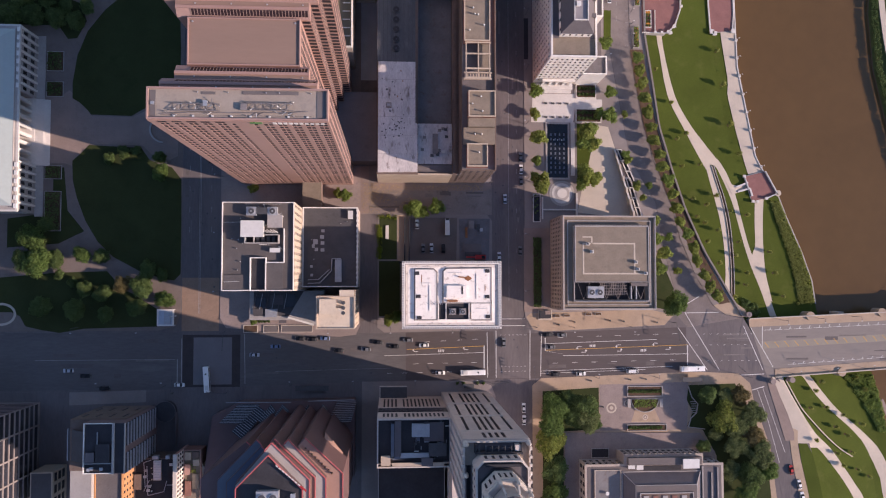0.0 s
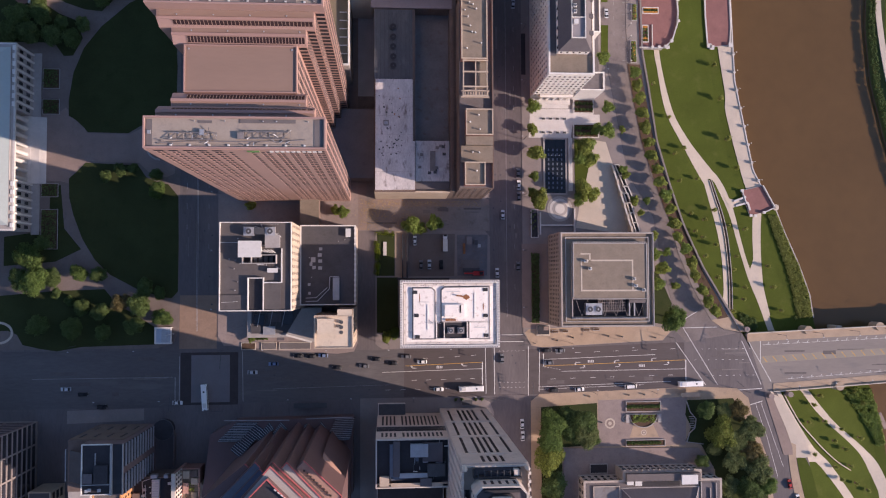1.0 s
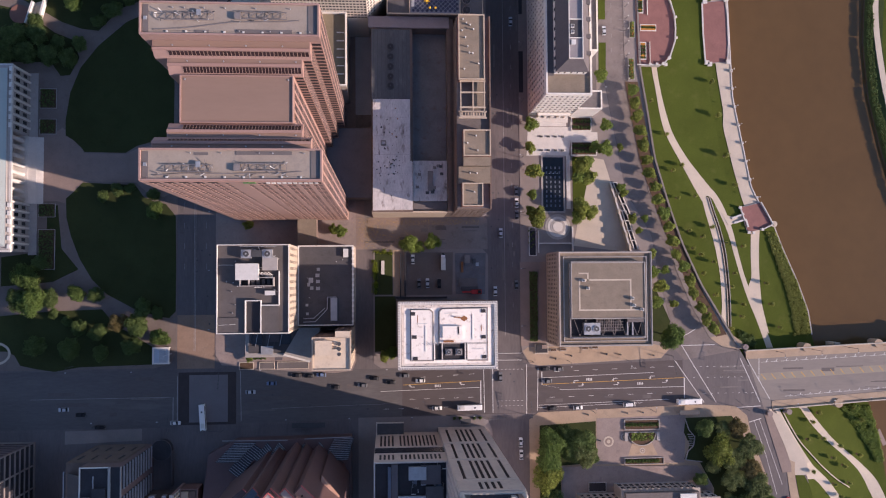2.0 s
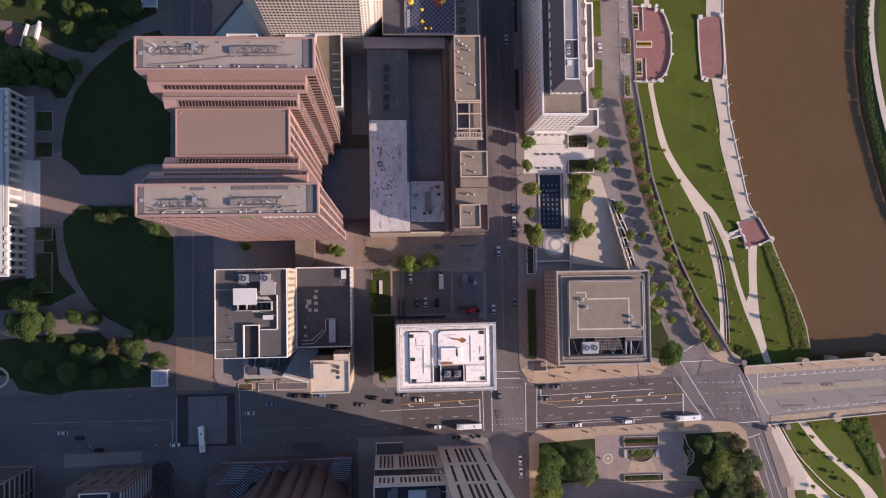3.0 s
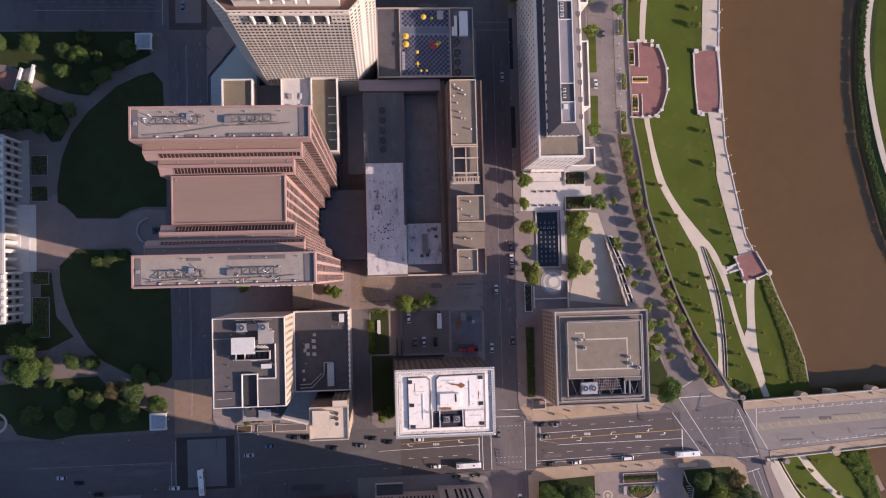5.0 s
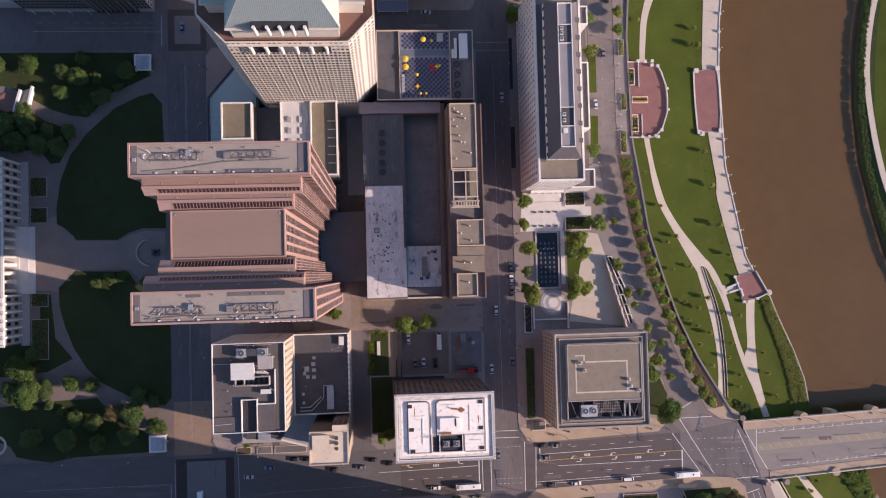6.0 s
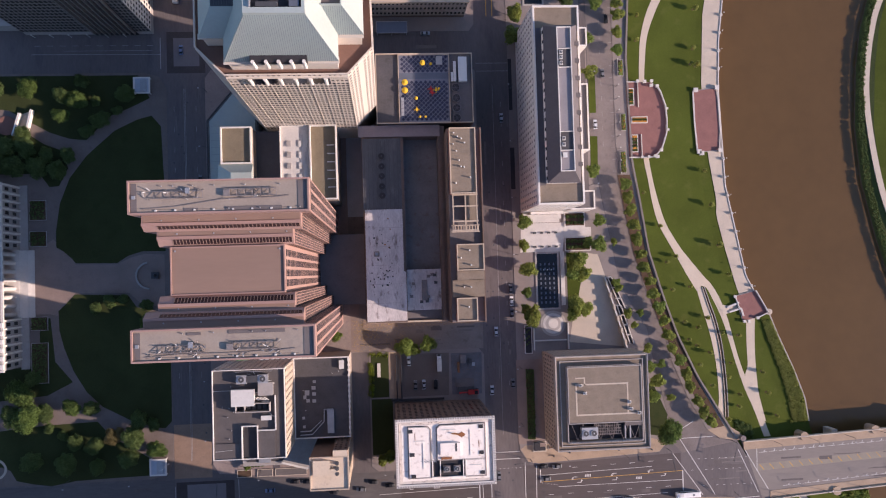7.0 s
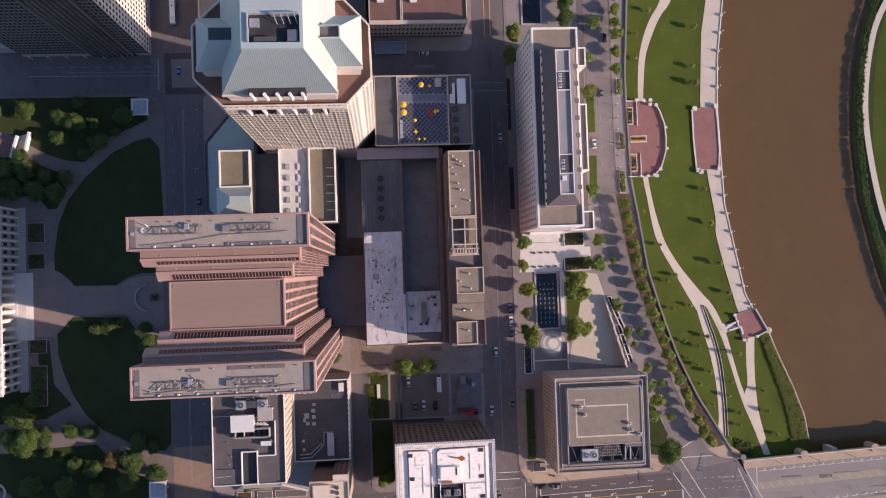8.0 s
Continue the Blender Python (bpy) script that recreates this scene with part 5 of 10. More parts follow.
part("landing", Mass().box(-25.6, -22.6, -0.6, 9.8, 24.3, 26.0), METAL, st)
part("post", Mass().box(-40, -15.6, 21.9, 22.1, 24.26, 24.3), MID_ROOF, wing)
for k in range(5):
    roof_vent(random.uniform(-38, -18), random.uniform(0, 32), 24.26, 0.22, 0.5, METAL)
bt = thing("beige_block", "slender beige-roofed block with brown walls", "building", (-24, -13, 0))
part("body", Mass().prism([(-32, -20.8), (-15.6, -20.8), (-15.6, -4.0), (-22.3, -4.0), (-22.3, -6.6), (-32, -6.6)], 0, 46), BROWN_WALL, bt)
part("cornice", Mass().ring(rect(-32.2, -15.4, -21, -6.6), 0.5, 46, 47), BEIGE, bt)
part("roof", Mass().box(-31.7, -15.9, -20.5, -7, 46, 46.3), CREAM_ROOF, bt)
part("step_roof", Mass().box(-22.1, -15.8, -6.6, -4.1, 46, 46.9), CREAM_ROOF, bt)
plant_box(-30.6, -23.6, -14.6, -8.2, 46.3, 1.2, CREAM_ROOF, "beige stair housing on a beige roof")
plant_box(-23.2, -20.2, -15, -12, 46.3, 1.0, CREAM_ROOF, "beige roof housing beside cooling tubes")
for k in range(3):
    part("cooling_tube", Mass().tube(-20.4, -9.6 - k * 2.2, 46.3, 47.6, 0.8, sides=12), METAL_DARK, bt)
facade(bt, (-15.6, -20.8), (-15.6, -4.0), 4, 45, 6, 11, 0.45, 0.55, BEIGE, GLASS, 0.16, (), 30)
facade(bt, (-15.6, -4.0), (-22.3, -4.0), 4, 45, 3, 11, 0.45, 0.55, BROWN_WALL, GLASS, 0.16, (), 20)
# forecourt hall in front of the corner block
fh = thing("entrance_hall", "low glazed entrance hall with pale slab roofs", "building", (-52, -12, 0))
part("hall", Mass().box(-68, -32.2, -19, -4.6, 0, 4.2), GREY_STONE, fh)
part("roof", Mass().box(-66, -42, -17, -5, 4.2, 4.4), DARK_ROOF, fh)
# slab greyed for shade; the white bar paints its sunlit edge
part("slab_roof", Mass().prism([(-49.5, -17.7), (-37.1, -21.4), (-32.4, -21.4), (-32.4, -5), (-42, -5)], 4.4, 5.2), GREY_STONE, fh)
part("slab_edge", Mass().beam((-49.5, -17.7, 5.2), (-37.1, -21.2, 5.2), 0.9, 0.6), WHITE, fh)
part("canopy", Mass().box(-60.4, -54.6, -17.6, -13.6, 4.4, 4.9), METAL, fh)
part("canopy", Mass().box(-54.0, -50.4, -20.4, -14.6, 3.4, 3.8), SLATE, fh)
for k in range(6):
    part("roof_beam", Mass().beam((-66 + k * 2.9, -13.6, 4.8), (-64.6 + k * 2.9, -6.2, 4.8), 0.25, 0.4), METAL if k % 2 else SLATE, fh)
for x0, x1, y0, y1, m in ((-65, -60, -12.6, -8, GLASS), (-58, -52, -11.6, -7, SLATE), (-51, -46, -12.8, -6.4, GLASS), (-66.4, -61.6, -16.4, -13.4, DARK_ROOF)):
    part("glass_roof", Mass().box(x0, x1, y0, y1, 4.4, 4.7), m, fh)
for x0, x1 in ((-71.6, -64.6), (-62, -54.6), (-53.4, -38)):
    e = thing("garden_bed", "low dry garden bed in a stone kerb by the avenue", "garden bed", ((x0 + x1) / 2, -23, 0), "garden beds")
    part("kerb", Mass().ring(rect(x0, x1, -25.2, -21.6), 0.3, 0, 0.4), CONCRETE, e)
    part("soil", Mass().box(x0 + 0.3, x1 - 0.3, -24.9, -21.9, 0, 0.3), SOIL if x0 < -70 else MID_ROOF, e)

# ---- the square office block by the river ----
sq = thing("square_block", "square tan office block with a sunken roof edge", "building", (102, 8.5, 0))
S = rect(80.0, 124.1, -13.6, 30.4)
part("body", Mass().prism(S, 0, 26.4), TAN_WALL, sq)
part("parapet", Mass().ring(S, 0.7, 26.4, 29), TAN_WALL, sq)
part("coping", Mass().ring(S, 0.35, 29, 29.15), GREY_STONE, sq)
part("gutter_roof", Mass().ring(shrink(S, 0.72), 4.2, 26.4, 28.0), TAN_ROOF, sq)
part("ledge", Mass().ring(shrink(S, 2.2), 0.4, 28.0, 28.5), GREY_STONE, sq)
R = rect(85.4, 120.4, -0.8, 25.4)
part("centre_roof", Mass().prism(R, 26.4, 30.2), TAN_ROOF, sq)
part("centre_kerb", Mass().ring(R, 0.35, 30.2, 30.5), GREY_STONE, sq)
for x0, x1, y0, y1 in ((89.0, 113.9, 16.9, 17.6), (89.0, 89.7, 3.6, 16.9), (113.2, 113.9, 3.6, 16.9), (89.0, 120.0, 2.9, 3.6), (93.0, 93.7, 16.9, 20.6), (89.0, 93.0, 20.0, 20.6)):
    part("roof_walk", Mass().box(x0, x1, y0, y1, 30.2, 30.26), CONCRETE, sq)
g = Mass()
for k in range(46):
    g.box(85.6 + k * 0.76, 86.0 + k * 0.76, 25.5, 26.0, 29.6, 30.4)
    g.box(85.8 + k * 0.75, 86.2 + k * 0.75, -9.9, -9.4, 29.0, 30.0)
part("louvre_teeth", g, GREY_STONE, sq, kind="stuff")
part("plant_yard", Mass().box(85.4, 120.4, -9.2, -0.82, 26.4, 26.5), BLACK_ROOF, sq)
part("yard_wall", Mass().box(85.0, 120.8, -9.8, -9.2, 26.4, 29.6).box(85.0, 85.4, -9.2, 25.4, 26.4, 29.6).box(120.4, 120.8, -9.2, 25.4, 26.4, 29.6), GREY_STONE, sq)
for k in range(6):
    x = 87 + k * 5.4
    part("yard_brace", Mass().beam((x, -1.2, 28.8), (x + 2.7, -8.8, 28.8), 0.16, 0.2).beam((x + 5.4, -1.2, 28.8), (x + 2.7, -8.8, 28.8), 0.16, 0.2), STEEL, sq)
for k in range(14):
    part("yard_joist", Mass().box(98 + k * 0.85, 98.3 + k * 0.85, -6.8, -1.0, 27.6, 27.9), STEEL, sq)
for k in range(5):
    part("yard_joist", Mass().box(97.4, 110.4, -6.4 + k * 1.3, -6.1 + k * 1.3, 28, 28.3), STEEL, sq)
part("yard_stair", Mass().box(112.0, 112.5, -8.6, -1.8, 26.5, 29).box(114.4, 114.9, -8.6, -1.8, 26.5, 29).box(112.0, 114.9, -2.2, -1.8, 26.5, 29), METAL, sq)
part("yard_floor_grey", Mass().box(112, 120.2, -2.6, -1.0, 26.5, 29.4), MID_ROOF, sq)
cooling_unit(95.2, -5.4, 26.5, 7.6, 5.4, 3.4, 2, METAL, "large grey twin-fan cooling unit in a roof yard")
for x, y in ((93.2, 13.4), (114.0, 8.6), (118.6, 3.4), (91.2, 17.0), (114.8, 5.4)):
    cooling_unit(x, y, 30.2, 1.6, 1.3, 1.1, 1, UNIT_WHITE, "small white vent unit on a tan roof")
for (a, b), blanks in ((((80.0, 30.4), (80.0, -13.6)), ()), (((80.0, -13.6), (124.1, -13.6)), ()), (((124.1, -13.6), (124.1, 30.4)), ()), (((124.1, 30.4), (80.0, 30.4)), ())):
    facade(sq, a, b, 3, 25.6, 22, 6, 0.52, 0.58, TAN_WALL, RECESS, 0.3, blanks, 66)

# ---- the courthouse with its long penthouse ----
ju = thing("courthouse", "long pale marble courthouse with a slate-roofed penthouse", "building", (82, 145, 0))
J = rect(71.4, 92.3, 100.0, 189.3)
body(ju, J, 0, 47, WHITE, TAN_ROOF, 1.0, 0.8)
facade(ju, (71.4, 189.3), (71.4, 100.0), 4, 45, 32, 9, 0.46, 0.60, WHITE, GLASS, 0.35, (), 160)
facade(ju, (71.4, 100.0), (92.3, 100.0), 6, 45, 9, 9, 0.45, 0.5, WHITE, GLASS, 0.16, (), 81)
facade(ju, (92.3, 100.0), (92.3, 189.3), 20, 45, 38, 6, 0.42, 0.55, WHITE, GLASS, 0.16, (), 0)
facade(ju, (92.3, 189.3), (71.4, 189.3), 6, 45, 9, 9, 0.45, 0.5, WHITE, GLASS, 0.16, (), 0)
part("penthouse", Mass().box(75.2, 89.2, 109.4, 178.6, 46.1, 51.4), WHITE, ju)
for x0, x1 in ((72.3, 75.1), (89.3, 91.4)):
    part("side_roof", Mass().box(x0, x1, 108.6, 179.4, 46.07, 46.12), SLATE, ju)
facade(ju, (75.2, 178.6), (75.2, 109.4), 46.6, 51.2, 16, 1, 0.36, 0.7, WHITE, GLASS, 0.16, (), 18)
facade(ju, (75.2, 109.4), (89.2, 109.4), 47, 51, 5, 1, 0.3, 0.6, WHITE, GLASS, 0.16, (), 5)
hip("slate_roof", (74.8, 89.8, 109.0, 179.0), (79.6, 85.9, 113.4, 176.4), 51.4, 56.6, SLATE, ju)
part("crown_rim", Mass().ring(rect(79.6, 85.9, 113.4, 176.4), 0.35, 56.6, 57.5), WHITE, ju)
part("crown_deck", Mass().box(80, 85.5, 113.8, 176, 56.6, 56.7), mat("lilac_grey_roof", (0.255, 0.235, 0.245), 0.85, 0.1, 5, 0.6), ju)
for y0, y1 in ((158.6, 158.9), (166.8, 167.1), (130.6, 130.9), (122.4, 122.7)):
    part("crown_divider", Mass().box(80, 85.5, y0, y1, 56.7, 57.4), WHITE, ju)
part("plant_pit", Mass().box(80.1, 85.4, 159, 166.7, 56.7, 56.75), DARK_ROOF, ju)
part("plant_pit", Mass().box(80.1, 85.4, 122.8, 130.5, 56.7, 56.75), DARK_ROOF, ju)
for y in (125, 127.6, 160.5, 163, 165.2):
    cooling_unit(81.2, y, 56.75, 1.4, 1.6, 1.0, 1, UNIT_WHITE, "small pale cooling unit on a courthouse roof")
plant_box(80.6, 82.2, 119.4, 121.2, 56.7, 1.6, UNIT_WHITE, "white roof hatch on a courthouse roof")
for k in range(8):
    part("side_dormer", Mass().box(88.2, 90.2, 116 + k * 7.6, 117.8 + k * 7.6, 51.4, 53.6), MID_ROOF, ju)
for y0, y1, x1 in ((178.6, 187.8, 103.0), (128.0, 160.4, 102.6), (99.6, 108.6, 104.2)):
    body(ju, rect(92.32, x1, y0, y1), 0, 20, WHITE, MID_ROOF, 0.8, 0.6, name="river_wing")
part("front_steps", Mass().box(72.2, 91.5, 96.6, 100, 0, 1.4).box(73, 90.8, 94.8, 96.6, 0, 0.8), WHITE_STONE, ju)
for k in range(5):
    part("portico_pier", Mass().box(75.4 + k * 3.4, 76.6 + k * 3.4, 98.6, 99.4, 1.4, 9), WHITE, ju)
part("portico_beam", Mass().box(74.6, 91, 98.4, 99.6, 9, 10), WHITE, ju)
part("light_well", Mass().box(67.0, 69.2, 112, 133, 0.02, 0.06), BLACK_ROOF, ju)
part("light_well", Mass().box(67.2, 69.0, 152, 178, 0.02, 0.06), BLACK_ROOF, ju)

# ---- theatre block ----
th = thing("theatre_block", "theatre block with worn white and dark flat roofs", "building", (12, 94, 0))
part("body", Mass().box(-6.6, 12.4, 49, 139, 0, 30), BROWN_WALL, th)
part("body", Mass().box(12.4, 31.4, 134, 139, 0, 30).box(12.4, 28.4, 49, 54, 0, 27).box(28.4, 31.4, 49, 134, 0, 30.6), BROWN_WALL, th)
part("court_floor", Mass().box(12.4, 28.4, 73, 134, 0, 22), NEUTRAL_ROOF, th, "dark roof of the auditorium pit")
part("dark_roof", Mass().box(-6.4, 11.2, 101, 133.4, 30, 30.5), COOL_DARK, th)
for k in range(9):
    part("roof_batten", Mass().box(-5.6 + k * 1.9, -5.4 + k * 1.9, 101.4, 133, 30.5, 30.6), METAL_DARK, th)
part("white_roof", Mass().prism([(-6.0, 49.7), (12.2, 49.9), (12.2, 72), (11.2, 72.4), (11.2, 100.8), (-5.8, 100.8)], 30, 31.6), STREAKED, th, "worn stained white roof")
part("edge_beam", Mass().box(-8.0, 29.4, 134.2, 139.4, 30, 31.2), mat("mauve_coping", (0.25, 0.20, 0.20), 0.85, 0.15, 6, 0.6), th)
part("side_coping", Mass().box(28.4, 30.2, 49, 134, 30.6, 31.2), BROWN_WALL, th)
part("low_white_roof", Mass().box(12.6, 28.3, 54.2, 73, 26.4, 27.6), STREAKED, th)
part("front_wall", Mass().box(-6.4, 28.4, 48.8, 49.6, 0, 28.6), BEIGE, th)
part("green_gutter", Mass().box(12.6, 28.3, 50, 54, 27, 27.1), MID_ROOF, th)
for y in (125.3, 120.6, 116.1, 111.4, 107.2):
    e = thing("roof_fan", "dark round roof extract fan in a grey collar", "roof fan", (2.3, y, 30.6), "roof fans")
    part("collar", Mass().tube(2.3, y, 30.6, 31.3, 1.6, sides=18), METAL_DARK, e)
    part("fan_mouth", Mass().tube(2.3, y, 31.3, 31.4, 1.35, sides=18), BLACK_ROOF, e)
    part("hub", Mass().tube(2.3, y, 31.4, 31.6, 0.3, sides=10), METAL_DARK, e)
hb = thing("roof_hatch", "square grey roof hatch on a stained white roof", "hatch", (-1, 80.5, 31.6))
part("frame", Mass().ring(rect(-2.2, 0.2, 79.3, 81.7), 0.35, 31.6, 32.1), STEEL, hb)
part("lid", Mass().box(-1.6, -0.4, 79.9, 81.1, 31.6, 32.0), METAL, hb)
for k in range(14):
    roof_vent(-1 + random.uniform(-3.5, 6), 69 + random.uniform(-3, 4), 31.6, 0.35, 0.5, METAL_DARK)
for k in range(12):
    plant_box(*(lambda x, y: (x - 0.6, x + 0.6, y - 0.5, y + 0.5))(random.uniform(14, 26), random.uniform(58, 71)), 27.6, random.uniform(0.5, 1.3), random.choice((METAL_DARK, STEEL, UNIT_WHITE)), "small plant box on a worn pale roof")
rngt = random.Random(5)
for k in range(34):
    x, y = rngt.uniform(-4.5, 10), rngt.choice((rngt.gauss(69, 3.2), rngt.gauss(86, 4), rngt.uniform(55, 99)))
    r = rngt.uniform(0.15, 0.6)
    part("tar_patch", Mass().prism([(x + r * rngt.uniform(0.5, 1.0) * math.cos(a * 0.7), y + r * rngt.uniform(0.5, 1.2) * math.sin(a * 0.7)) for a in range(9)], 31.6, 31.62 + 0.001 * k), DARK_ROOF if k % 7 else RUST, th)
for k in range(5):
    part("roof_seam", Mass().box(-5.4, 11.0, 58 + k * 8.6, 58.12 + k * 8.6, 31.6, 31.66), GREY_STONE, th)
plant_box(19.4, 21.6, 59, 68, 27.6, 0.9, STEEL, "long grey plant box on a worn pale roof")
# the row along the street
row = thing("street_row", "tall row of tan-roofed stone buildings along the street", "building", (39, 92, 0))
part("body", Mass().box(31.42, 46.6, 49, 135, 0, 45), BROWN_WALL, row)
part("roof", Mass().box(31.6, 46.2, 49.3, 134.7, 45, 45.1), MID_ROOF, row)
part("street_parapet", Mass().box(46.0, 46.6, 49, 135, 45, 46.6), BROWN_WALL, row)
for x0, x1, y0, y1, m in ((32.0, 43.6, 105.4, 134.4, TAN_ROOF), (33.9, 45.9, 71.8, 83.4, TAN_ROOF), (33.3, 42.4, 49.8, 60.0, TAN_ROOF)):
    part("upper_block", Mass().box(x0, x1, y0, y1, 45, 50), RED_WALL, row)
    part("upper_roof", Mass().box(x0 + 0.5, x1 - 0.5, y0 + 0.5, y1 - 0.5, 50, 50.06), m, row)
    part("upper_parapet", Mass().ring(rect(x0, x1, y0, y1), 0.5, 50, 50.8), BEIGE, row)
part("lower_roof", Mass().box(34, 45.9, 67.8, 71.6, 45.1, 49), TAN_ROOF, row)
part("lower_roof", Mass().box(32, 46, 60.2, 67.6, 45.1, 47), TAN_ROOF, row)
g = Mass()
for y in (89.4, 93.4, 100, 105):
    g.box(32.6, 44, y - 0.3, y + 0.3, 49, 49.7)
for x in (33, 38.4, 43.4):
    g.box(x - 0.25, x + 0.25, 89, 105.4, 48.9, 49.6)
part("pergola_frame", g, BEIGE, row, "open beige roof framework")
part("pergola_bar", Mass().box(32, 44.4, 88.6, 89, 48, 49.6), BEIGE, row)
part("pergola_bar", Mass().box(32, 44.4, 91.4, 91.8, 48, 49.6), BEIGE, row)
for k in range(10):
    part("pergola_rib", Mass().box(32.3 + k * 1.25, 32.7 + k * 1.25, 88.8, 91.6, 48.6, 49.4), BEIGE, row)
part("pergola_deck", Mass().box(39, 43.2, 93.6, 105, 45.1, 47.6), TAN_ROOF, row)
for x, y in ((34, 132), (35.6, 130.4), (37.2, 129.5), (33.6, 127), (35, 124), (38.6, 127.6), (36.8, 117.2), (38.2, 117), (40.8, 112.4), (34.4, 110), (36, 120), (39.4, 80.6), (35.6, 77.4), (40, 74.2), (37, 64.6), (40, 64.6), (38.4, 56)):
    roof_vent(x, y, 50.06 if not 60 < y < 68 else 47, 0.4, 1.2)
facade(row, (46.6, 49), (46.6, 135), 6, 44, 30, 9, 0.45, 0.55, RED_WALL, GLASS, 0.16, (), 60)
facade(row, (31.42, 49), (46.6, 49), 6, 44, 5, 9, 0.45, 0.55, BROWN_WALL, GLASS, 0.16, (), 20)

# ---- roof plaza with yellow umbrellas ----
rp = thing("roof_plaza", "podium roof with a blue chequered plaza and tan edges", "building", (23, 156, 0))
part("podium", Mass().box(0.8, 45.0, 139.9, 171.6, 0, 33), BROWN_WALL, rp)
part("side_roof", Mass().box(1.0, 11, 140, 171.4, 33, 33.1), DARK_ROOF, rp)
part("plant_deck", Mass().box(34.6, 44.8, 140.2, 171.4, 33, 33.1), MID_ROOF, rp)
part("plaza_base", Mass().box(11.2, 34.4, 140.2, 171.2, 33, 33.08), mat("pale_joint", (0.17, 0.175, 0.21), 0.85, 0.1, 4, 0.4), rp)
part("edge_wall", Mass().ring(rect(11, 34.6, 139.95, 171.5), 0.35, 33, 34), BEIGE, rp)
part("edge_wall", Mass().ring(rect(0.7, 45.1, 139.7, 171.9), 0.4, 33, 34.1), BEIGE, rp)
tile = Mass().box(-0.6, 0.6, -0.6, 0.6, 0, 0.06)
me_tile = bpy.data.meshes.new("tile")
me_tile.from_pydata(tile.v, [], tile.f)
me_tile.materials.append(BLUE_TILE)
for i in range(20):
    for j in range(14):
        x, y = 12.9 + i * 1.06, 141.7 + j * 2.12 + (1.06 if i % 2 else 0)
        if 159.4 < y < 163.6 or y > 170.4:
            continue
        ob = new("tile", me_tile)
        ob.parent = rp
        ob.matrix_local = Matrix.Translation(Vector((x, y, 33.08)) - SPOT[rp]) @ Matrix.Rotation(0.7854, 4, "Z")
part("path_band", Mass().box(11.6, 34.2, 160.2, 163, 33.08, 33.13), BLUE_ROOF, rp)


def umbrella(x, y, z, r, label="round yellow garden umbrella on a roof plaza"):
    e = thing("umbrella", label, "umbrella", (x, y, z), "yellow umbrellas")
    part("pole", Mass().tube(x, y, z, z + 2.3, 0.06, sides=8), METAL, e)
    part("canopy", Mass().tube(x, y, z + 2.0, z + 2.6, r, 0.12, 12), YELLOW, e)
    part("base", Mass().tube(x, y, z, z + 0.1, 0.4, sides=10), METAL_DARK, e)


for x, y, r in ((13.9, 158.3, 1.45), (13.9, 154.6, 1.45), (22.2, 167.2, 1.3), (26, 166.6, 0.7), (18.9, 151.0, 0.8), (20.4, 142.4, 0.6), (23.0, 142.4, 0.6), (29.4, 155.2, 0.6)):
    umbrella(x, y, 33.1, r)
def table_set(x, y, z, m, label):
    e = thing("cafe_table", label, "table", (x, y, z), "cafe tables")
    part("tabletop", Mass().tube(x, y, z + 0.7, z + 0.76, 0.7, sides=12), m, e)
    part("stem", Mass().tube(x, y, z, z + 0.7, 0.08, sides=8), METAL, e)
    for a in range(4):
        part("stool", Mass().tube(x + 1.1 * math.cos(a * 1.57), y + 1.1 * math.sin(a * 1.57), z, z + 0.45, 0.28, sides=8), m, e)
table_set(25.8, 155.4, 33.1, RED_PAINT, "round red cafe table with stools on a roof plaza")
table_set(26.4, 153.6, 33.1, RED_PAINT, "round red cafe table with stools on a roof plaza")
table_set(28.2, 155.0, 33.1, YELLOW, "round yellow cafe table with stools on a roof plaza")
table_set(19.2, 146.0, 33.1, YELLOW, "round yellow cafe table with stools on a roof plaza")
for k in range(5):
    plant_box(12.2, 13.2, 143.4 + k * 1.7, 144.6 + k * 1.7, 33.1, 0.5, METAL, "small grey planter on a roof plaza")
plant_box(28.6, 31.2, 166.6, 170.2, 33.1, 1.0, GREY_STONE, "grey stair kiosk on a roof plaza")
for x, y in ((37.2, 155.8), (37.4, 151), (37.4, 146.4), (37.4, 141.8)):
    e = thing("roof_fan", "large dark round cooling fan in a roof deck", "roof fan", (x, y, 33.1), "large roof fans")
    part("collar", Mass().tube(x, y, 33.1, 34.4, 1.9, sides=20), STEEL, e)
    part("fan_mouth", Mass().tube(x, y, 34.4, 34.45, 1.7, sides=20), BLACK_ROOF, e)
    g = Mass()
    for a in range(6):
        g.beam((x, y, 34.5), (x + 1.5 * math.cos(a * 1.047), y + 1.5 * math.sin(a * 1.047), 34.5), 0.18, 0.06)
    part("spokes", g, SLATE, e)
plant_box(38.6, 42.2, 158.4, 169.4, 33.1, 2.8, UNIT_WHITE, "long white rooftop air handler")
plant_box(36.4, 37.4, 158.8, 167.6, 33.1, 1.8, UNIT_WHITE, "narrow white rooftop duct box")
plant_box(35.2, 36.0, 158.8, 162.6, 33.1, 1.6, UNIT_WHITE, "narrow white rooftop duct box")
facade(rp, (0.8, 139.9), (31, 139.9), 31, 33, 8, 1, 0.3, 0.3, BROWN_WALL, GLASS, 0.16, (), 8)

